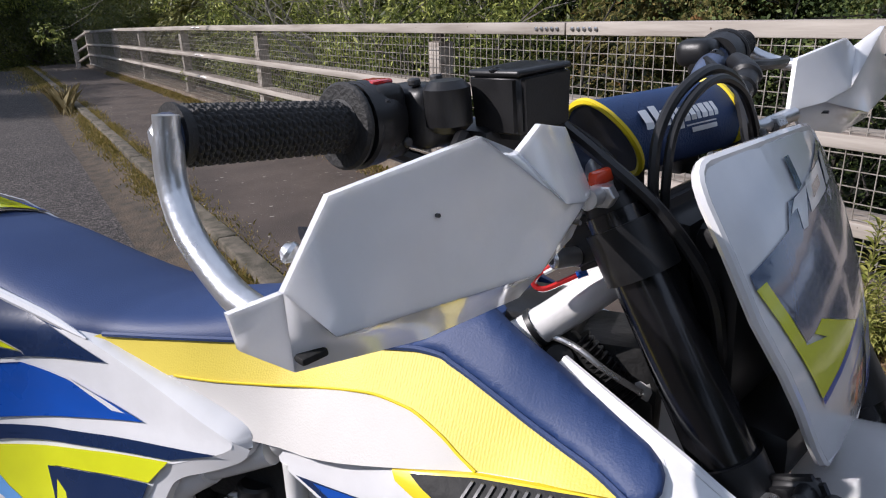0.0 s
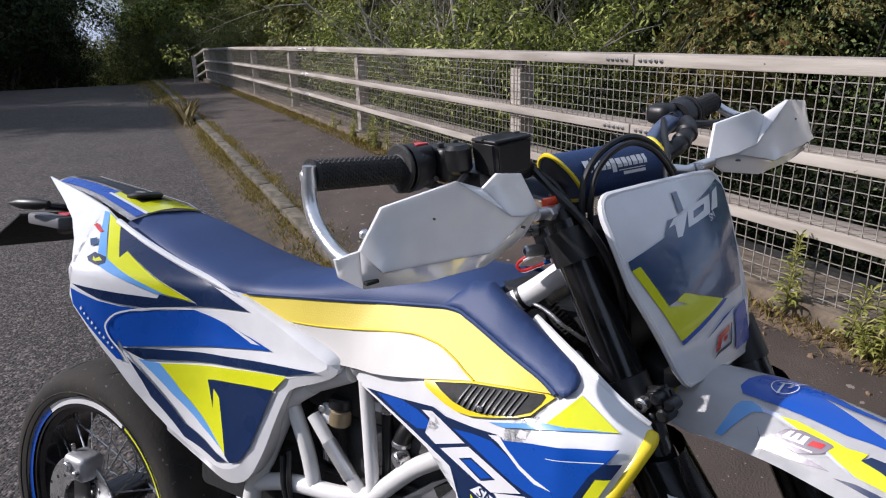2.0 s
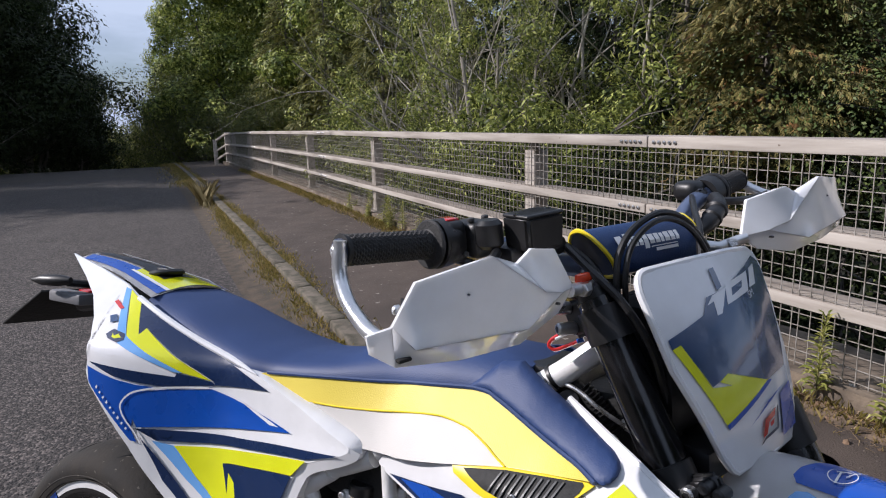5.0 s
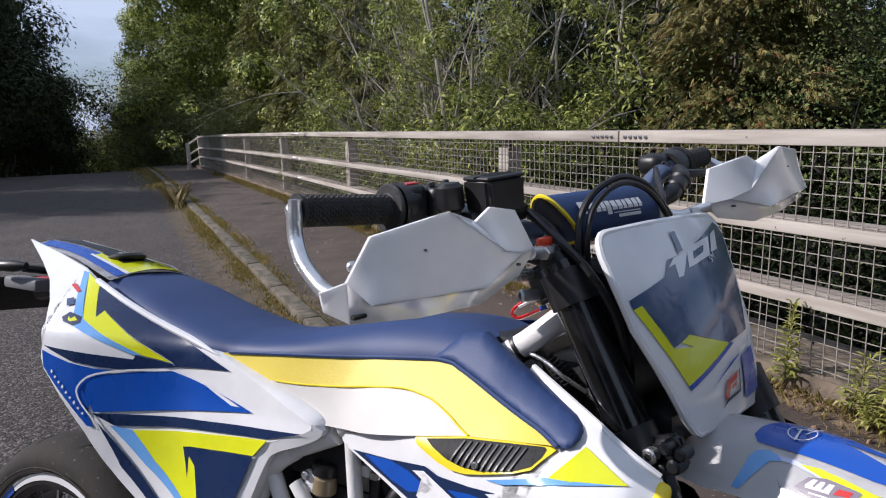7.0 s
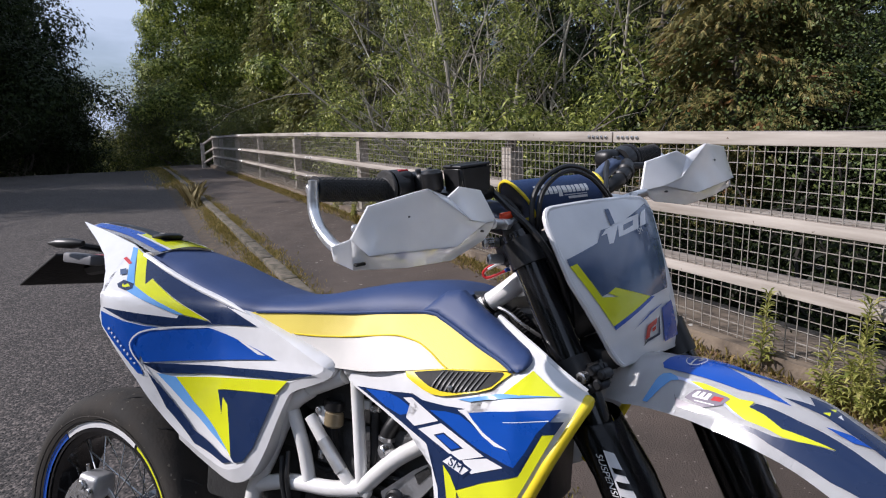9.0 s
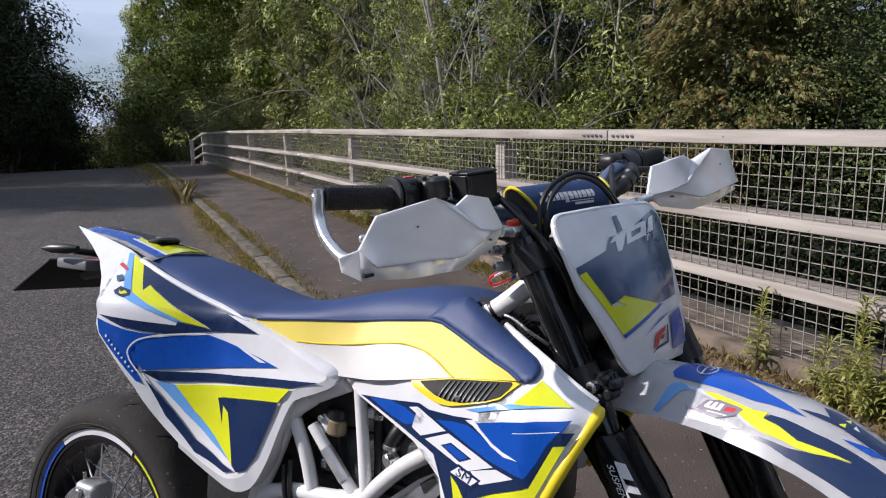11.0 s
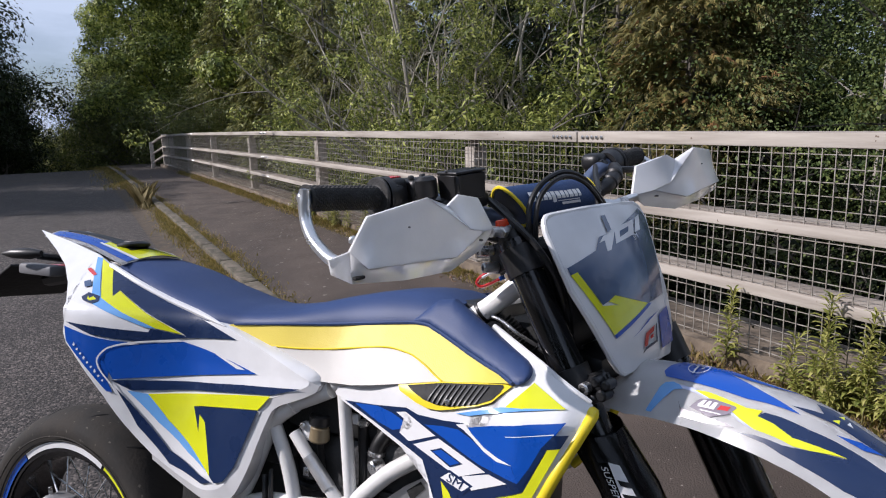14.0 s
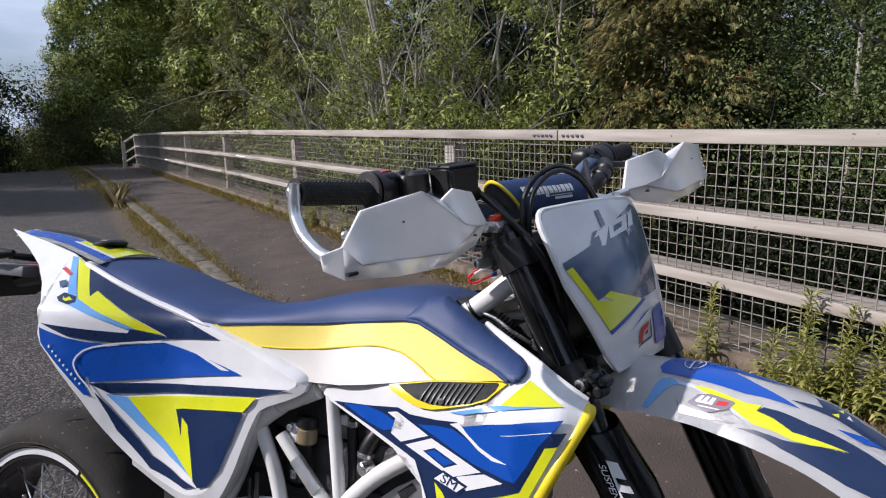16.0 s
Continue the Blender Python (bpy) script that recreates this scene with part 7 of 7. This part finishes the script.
def board(outline, lift=0.0, thick=0.0, cell=0.025):
    bm = bmesh.new()
    bm.faces.new([bm.verts.new((0, y, z)) for y, z in outline])
    bmesh.ops.triangulate(bm, faces=list(bm.faces))
    for k, ax in ((1, Vector((0, 1, 0))), (2, Vector((0, 0, 1)))):
        lo, hi = min(v.co[k] for v in bm.verts), max(v.co[k] for v in bm.verts)
        c = math.ceil(lo / cell) * cell
        while c < hi:
            bmesh.ops.bisect_plane(bm, geom=list(bm.verts) + list(bm.edges) + list(bm.faces), plane_co=ax * c, plane_no=ax, dist=1e-5)
            c += cell
    for v in bm.verts:
        v.co.x = x_board(v.co.y, v.co.z) + lift
    if thick:
        ret = bmesh.ops.extrude_face_region(bm, geom=list(bm.faces))
        for v in [g for g in ret["geom"] if isinstance(g, bmesh.types.BMVert)]:
            v.co.x -= thick
    return bm


B_OUT = [(-0.1160, 1.1132), (-0.1138, 1.1198), (-0.1096, 1.1255), (-0.1036, 1.1293), (-0.0964, 1.1306), (-0.0253, 1.1290), (0.0780, 1.1205), (0.1176, 1.1141), (0.1272, 1.1068), (0.1299, 1.0900), (0.1144, 1.0463), (0.1022, 1.0060), (0.0935, 0.9630), (0.0914, 0.9215), (0.1034, 0.8814),
         (0.0297, 0.8911), (-0.0528, 0.8966), (-0.0607, 0.9032), (-0.0731, 0.9219), (-0.0895, 0.9607), (-0.1011, 0.9906), (-0.1157, 1.0312), (-0.1181, 1.0769), (-0.1174, 1.1075)]
B_OUT = [(y * 0.965, 1.02 + (z - 1.02) * 0.965) for y, z in B_OUT]     # the rolled edge makes up the rest
mask = fp("number_board", board(B_OUT, 0, 0.004), WHITE, "white front number board with slate blue and lime graphics")
B_ART = [
    ("slate_field", SLATE, [(-0.1079, 1.0604), (-0.0433, 1.0719), (-0.0264, 1.0869), (0.0125, 1.0879), (0.1137, 1.1035), (0.1277, 1.0921), (0.1126, 1.0564), (0.0977, 1.0116), (0.0858, 0.9804), (0.0328, 0.9805), (-0.0321, 1.0073), (-0.0575, 1.0050), (-0.0689, 1.0032), (-0.0939, 1.0525), (-0.1073, 1.0507)]),
    ("lime_tick", LIME, [(-0.1073, 1.0507), (-0.0939, 1.0525), (-0.0699, 1.0022), (-0.0385, 0.9962), (-0.0564, 1.0050), (-0.0398, 1.0096), (0.0328, 0.9805), (-0.0617, 0.9598)]),
    ("blue_line", BLUE, [(-0.0617, 0.9598), (0.0328, 0.9805), (0.0427, 0.9778), (-0.0595, 0.9542)]),
    ("digit_seven", WHITE, [(-0.0307, 1.0793), (-0.0155, 1.0867), (0.0161, 1.0887), (-0.0114, 1.0663), (-0.0212, 1.0665), (-0.0052, 1.0816)]),
    ("digit_zero", WHITE, [(0.0046, 1.0717), (0.0177, 1.0916), (0.0785, 1.0934), (0.0614, 1.0746)]),
    ("zero_centre", SLATE, [(0.0211, 1.0780), (0.0269, 1.0855), (0.0565, 1.0874), (0.0493, 1.0809)]),
    ("digit_one", WHITE, [(0.0664, 1.0764), (0.0874, 1.0940), (0.1060, 1.0961), (0.0861, 1.0765)]),
    ("slot_edge", SLATE, [(0.0006, 1.1122), (0.0108, 1.1119), (0.0085, 1.0909), (-0.0029, 1.0892)]),
    ("navy_dash", BLUE, [(-0.0225, 0.9459), (0.0248, 0.9602), (0.0595, 0.9635), (0.0234, 0.9569)]),
    ("blue_edge", BLUE, [(0.0542, 0.9571), (0.0876, 0.9612), (0.0940, 0.9045), (0.0493, 0.9072)]),
    ("dark_mark", NAVY, [(-0.0060, 0.9175), (0.0040, 0.9240), (0.0345, 0.9250), (0.0400, 0.9470), (0.0440, 0.9480), (0.0385, 0.9215), (0.0040, 0.9205)]),
    ("red_mark", RED, [(-0.0010, 0.9245), (0.0085, 0.9430), (0.0365, 0.9475), (0.0310, 0.9395), (0.0160, 0.9375), (0.0090, 0.9255)]),
    ("red_mark", RED, [(0.0190, 0.9360), (0.0300, 0.9375), (0.0270, 0.9320), (0.0180, 0.9310)]),
]
for k, (name, material, outline) in enumerate(B_ART):
    part(name, board(outline, 0.0014 + 0.00009 * k), material, mask, angle=60)
letters = text_bm("SM", 0.011, Matrix.Identity(4))
for v in letters.verts:
    y, z = 0.0614 + v.co.x * 1.1, 1.0712 + v.co.y + v.co.x * 0.15
    v.co = Vector((x_board(y, z) + 0.0032, y, z))
part("lettering", letters, WHITE, mask, smooth=False)
rolled = [Vector((x_board(y, z) - 0.0036, y, z)) for y, z in B_OUT]
part("rolled_edge", tube(rolled + rolled[:2], 0.0046, 8), WHITE, mask)
fp("headlamp_shell", box(1.135, -0.085, 0.93, 1.175, 0.070, 1.08, 0.012), BLACK, "black housing behind the number board")

# front mudguard
FZ = [(1.16, 0.885), (1.20, 0.899), (1.27, 0.911), (1.35, 0.917), (1.45, 0.911), (1.50, 0.897), (1.55, 0.872), (1.65, 0.820), (1.72, 0.775), (1.76, 0.745)]
FW = [(1.16, 0.060), (1.25, 0.075), (1.35, 0.072), (1.45, 0.072), (1.55, 0.066), (1.65, 0.055), (1.72, 0.035), (1.76, 0.012)]


def z_guard(x, y):
    w, z = 0.0, 0.0
    for d, k in ((-0.03, 0.15), (-0.015, 0.22), (0, 0.26), (0.015, 0.22), (0.03, 0.15)):
        w += k * along(FW, x + d)
        z += k * along(FZ, x + d)
    return z - 0.05 * min(1.3, (y / w) ** 2)


bm = bmesh.new()
rows = []
for i in range(41):
    x = 1.208 + (1.758 - 1.208) * i / 40
    w = along(FW, x)
    rows.append([bm.verts.new((x, w * (-1 + 2 * j / 16), z_guard(x, w * (-1 + 2 * j / 16)))) for j in range(17)])
for a, b in zip(rows, rows[1:]):
    for k in range(16):
        bm.faces.new((a[k], a[k + 1], b[k + 1], b[k]))
bmesh.ops.solidify(bm, geom=list(bm.faces), thickness=-0.004)
fender = fp("front_mudguard", bm, WHITE, "white front mudguard with blue, lime and navy graphics", angle=60)
PALE_FILM = plastic("pale_lilac_film", (0.52, 0.56, 0.78))
# plum grey; on the badge it paints navy washed out by sun glare
PLUM_GLARE = plastic("plum_glare_film", (0.22, 0.19, 0.23))
F_ART = [
    ("blue_field", BLUE, [(1.278, -0.022), (1.279, -0.008), (1.288, 0.014), (1.300, 0.034), (1.330, 0.034), (1.379, 0.012), (1.416, 0.010), (1.446, 0.014), (1.418, 0.005), (1.383, 0.002), (1.354, 0.004), (1.411, -0.013), (1.459, -0.024), (1.419, -0.027), (1.397, -0.030), (1.359, -0.030), (1.327, -0.030), (1.286, -0.030)]),
    ("sky_flash", SKY, [(1.280, -0.070), (1.284, -0.056), (1.286, -0.044), (1.290, -0.038), (1.300, -0.035), (1.311, -0.037), (1.318, -0.041), (1.307, -0.044), (1.298, -0.056), (1.288, -0.070)]),
    ("pale_stripe", PALE_FILM, [(1.311, -0.037), (1.330, -0.037), (1.347, -0.039), (1.372, -0.043), (1.390, -0.049), (1.420, -0.057), (1.400, -0.054), (1.380, -0.048), (1.353, -0.044), (1.330, -0.041), (1.318, -0.041)]),
    ("navy_field", NAVY, [(1.424, -0.038), (1.441, -0.036), (1.472, -0.035), (1.500, -0.031), (1.527, -0.028), (1.560, -0.026), (1.620, -0.026), (1.660, -0.022), (1.630, -0.042), (1.560, -0.052), (1.520, -0.0605), (1.478, -0.0640), (1.455, -0.0645), (1.436, -0.063), (1.403, -0.063), (1.422, -0.060), (1.454, -0.058), (1.464, -0.056), (1.481, -0.051), (1.515, -0.039), (1.478, -0.046), (1.461, -0.049), (1.437, -0.045), (1.418, -0.044)]),
    ("lime_flash", LIME, [(1.333, -0.039), (1.352, -0.037), (1.372, -0.038), (1.403, -0.040), (1.421, -0.037), (1.418, -0.044), (1.437, -0.045), (1.461, -0.049), (1.478, -0.046), (1.515, -0.038), (1.481, -0.051), (1.464, -0.055), (1.446, -0.055), (1.420, -0.056), (1.400, -0.052), (1.388, -0.048), (1.365, -0.045)]),
    ("navy_tip", NAVY, [(1.446, -0.018), (1.464, -0.012), (1.477, -0.008), (1.464, 0.004), (1.480, 0.010), (1.514, 0.006), (1.539, 0.008), (1.580, 0.012), (1.640, 0.006), (1.620, -0.012), (1.565, -0.013), (1.543, -0.012), (1.520, -0.014), (1.491, -0.014), (1.463, -0.018)]),
    ("lime_dart", LIME, [(1.487, -0.011), (1.492, -0.003), (1.494, -0.010)]),
    ("lime_dart", LIME, [(1.489, 0.001), (1.492, 0.009), (1.495, 0.002)]),
    ("white_dart", WHITE, [(1.500, -0.004), (1.506, -0.003), (1.500, 0.003)]),
    ("blue_dart", BLUE, [(1.497, -0.025), (1.509, -0.020), (1.520, -0.015), (1.540, -0.012), (1.524, -0.022), (1.511, -0.024)]),
    ("plum_blade", PLUM_GLARE, [(1.319, -0.054), (1.326, -0.060), (1.360, -0.0605), (1.387, -0.060), (1.399, -0.061), (1.365, -0.0655), (1.332, -0.067)]),
    ("maker_badge", PLUM_GLARE, [(1.337, -0.057), (1.346, -0.047), (1.361, -0.043), (1.390, -0.043), (1.393, -0.044), (1.387, -0.052), (1.380, -0.055), (1.366, -0.060)]),
    ("badge_bar", WHITE, [(1.346, -0.0525), (1.351, -0.0470), (1.355, -0.0463), (1.352, -0.0530)]),
    ("badge_bar", WHITE, [(1.354, -0.0525), (1.358, -0.0465), (1.362, -0.0460), (1.360, -0.0525)]),
    ("badge_bar", WHITE, [(1.362, -0.0520), (1.365, -0.0460), (1.370, -0.0455), (1.368, -0.0515)]),
    ("badge_foot", WHITE, [(1.347, -0.0545), (1.346, -0.0525), (1.368, -0.0513), (1.368, -0.0530)]),
    ("badge_red", RED, [(1.371, -0.052), (1.374, -0.047), (1.386, -0.0455), (1.384, -0.050)]),
    ("badge_line", WHITE, [(1.352, -0.0575), (1.351, -0.0565), (1.378, -0.0545), (1.378, -0.0555)]),
    ("sticker_bar", WHITE, [(1.317, -0.018), (1.3135, 0.004), (1.3155, 0.005), (1.3195, -0.017)]),
    ("sticker_bar", WHITE, [(1.310, 0.002), (1.322, 0.008), (1.323, 0.006), (1.3115, 0.000)]),
    ("sticker_bar", WHITE, [(1.322, -0.004), (1.324, 0.000), (1.3255, -0.001), (1.3235, -0.005)]),
    ("sticker_bar", WHITE, [(1.3220, 0.0010), (1.3245, 0.0035), (1.3262, 0.0027), (1.3238, 0.0002)]),
    ("sticker_bar", WHITE, [(1.3236, 0.0052), (1.3261, 0.0077), (1.3278, 0.0069), (1.3254, 0.0044)]),
    ("sticker_bar", WHITE, [(1.3252, 0.0094), (1.3277, 0.0119), (1.3294, 0.0111), (1.3270, 0.0086)]),
    ("sticker_bar", WHITE, [(1.3268, 0.0136), (1.3293, 0.0161), (1.3310, 0.0153), (1.3286, 0.0128)]),
    ("sticker_bar", WHITE, [(1.3284, 0.0178), (1.3309, 0.0203), (1.3326, 0.0195), (1.3302, 0.0170)]),
]


def on_fender(x, y, lift):
    return Vector((x, y, z_guard(x, y) + lift))


def fender_film(outline, lift):
    bm = bmesh.new()
    bm.faces.new([bm.verts.new((x, y, 0)) for x, y in outline])
    bmesh.ops.triangulate(bm, faces=list(bm.faces))
    for k, ax, cell in ((0, Vector((1, 0, 0)), 0.015), (1, Vector((0, 1, 0)), 0.008)):
        lo, hi = min(v.co[k] for v in bm.verts), max(v.co[k] for v in bm.verts)
        c = math.ceil(lo / cell) * cell
        while c < hi:
            bmesh.ops.bisect_plane(bm, geom=list(bm.verts) + list(bm.edges) + list(bm.faces), plane_co=ax * c, plane_no=ax, dist=1e-6)
            c += cell
    for v in bm.verts:
        v.co.z = z_guard(v.co.x, v.co.y) + lift
    return bm


for k, (name, material, outline) in enumerate(F_ART):
    part(name, fender_film(outline, 0.0014 + 0.00008 * k), material, fender)
ring = [on_fender(1.319 + 0.0130 * math.cos(radians(a)), -0.0035 + 0.0130 * math.sin(radians(a)), 0.0034) for a in range(0, 375, 15)]
bm = bmesh.new()
ins = [bm.verts.new(p) for p in ring[:-1]]
outs = [bm.verts.new(on_fender(1.319 + 0.0140 * math.cos(radians(a)), -0.0035 + 0.0140 * math.sin(radians(a)), 0.0034)) for a in range(0, 360, 15)]
for k in range(24):
    bm.faces.new((ins[k], outs[k], outs[(k + 1) % 24], ins[(k + 1) % 24]))
part("sticker_ring", bm, WHITE, fender)
# front wheel and brake
wheel("front_wheel", FAX, 0.298, 0.060, 0.226, FRONT, TAPE_R, False)
fp("front_caliper", box(FAX.x - 0.15, 0.055, FAX.z + 0.02, FAX.x - 0.085, 0.115, FAX.z + 0.12, 0.012), BLACK_GLOSS, "radial front brake caliper")

# cables
for nm, pts, r in (("cable", [(1.115, -0.079, 0.93), (1.115, -0.088, 1.012), (1.115, -0.099, 1.083), (1.114, -0.100, 1.115), (1.112, -0.092, 1.142), (1.112, -0.072, 1.164), (1.113, -0.044, 1.176), (1.113, -0.015, 1.178), (1.112, 0.020, 1.166), (1.110, 0.050, 1.143), (1.106, 0.078, 1.116)], 0.0041),
                   ("cable", [(1.118, -0.073, 0.94), (1.119, -0.081, 1.012), (1.119, -0.091, 1.083), (1.119, -0.090, 1.120), (1.118, -0.078, 1.148), (1.119, -0.052, 1.167), (1.120, -0.020, 1.172), (1.119, 0.016, 1.159), (1.115, 0.046, 1.137), (1.110, 0.070, 1.112)], 0.0036),
                   ("cable", [(1.000, 0.190, 1.160), (1.050, 0.130, 1.150), (1.090, 0.085, 1.130), (1.120, 0.04, 1.07), (1.13, 0.00, 1.00)], 0.0048),
                   ("cable", [(1.040, -0.115, 1.152), (1.070, -0.100, 1.128), (1.100, -0.092, 1.085), (1.135, -0.090, 1.02), (1.17, -0.085, 0.95)], 0.0048),
                   ("brake_hose", [(1.045, -0.112, 1.148), (1.085, -0.118, 1.128), (1.125, -0.105, 1.09), (1.160, -0.097, 1.037), (1.163, -0.078, 0.965), (1.166, -0.056, 0.916), (1.19, -0.02, 0.880), (1.24, 0.06, 0.82)], 0.0052),
                   ("cable", [(1.10, -0.05, 1.07), (1.135, -0.060, 1.02), (1.15, -0.055, 0.95), (1.14, -0.04, 0.88)], 0.0060)):
    fp(nm, tube(arc_pts(pts, 6), r, 8), BLACK)
fp("wiring_cover", box(1.085, -0.070, 0.93, 1.130, 0.060, 1.075, 0.014), BLACK, "black wiring cover behind the board")
fp("plate_bracket", box(1.150, -0.075, 0.885, 1.215, 0.060, 0.925, 0.010), BLACK)
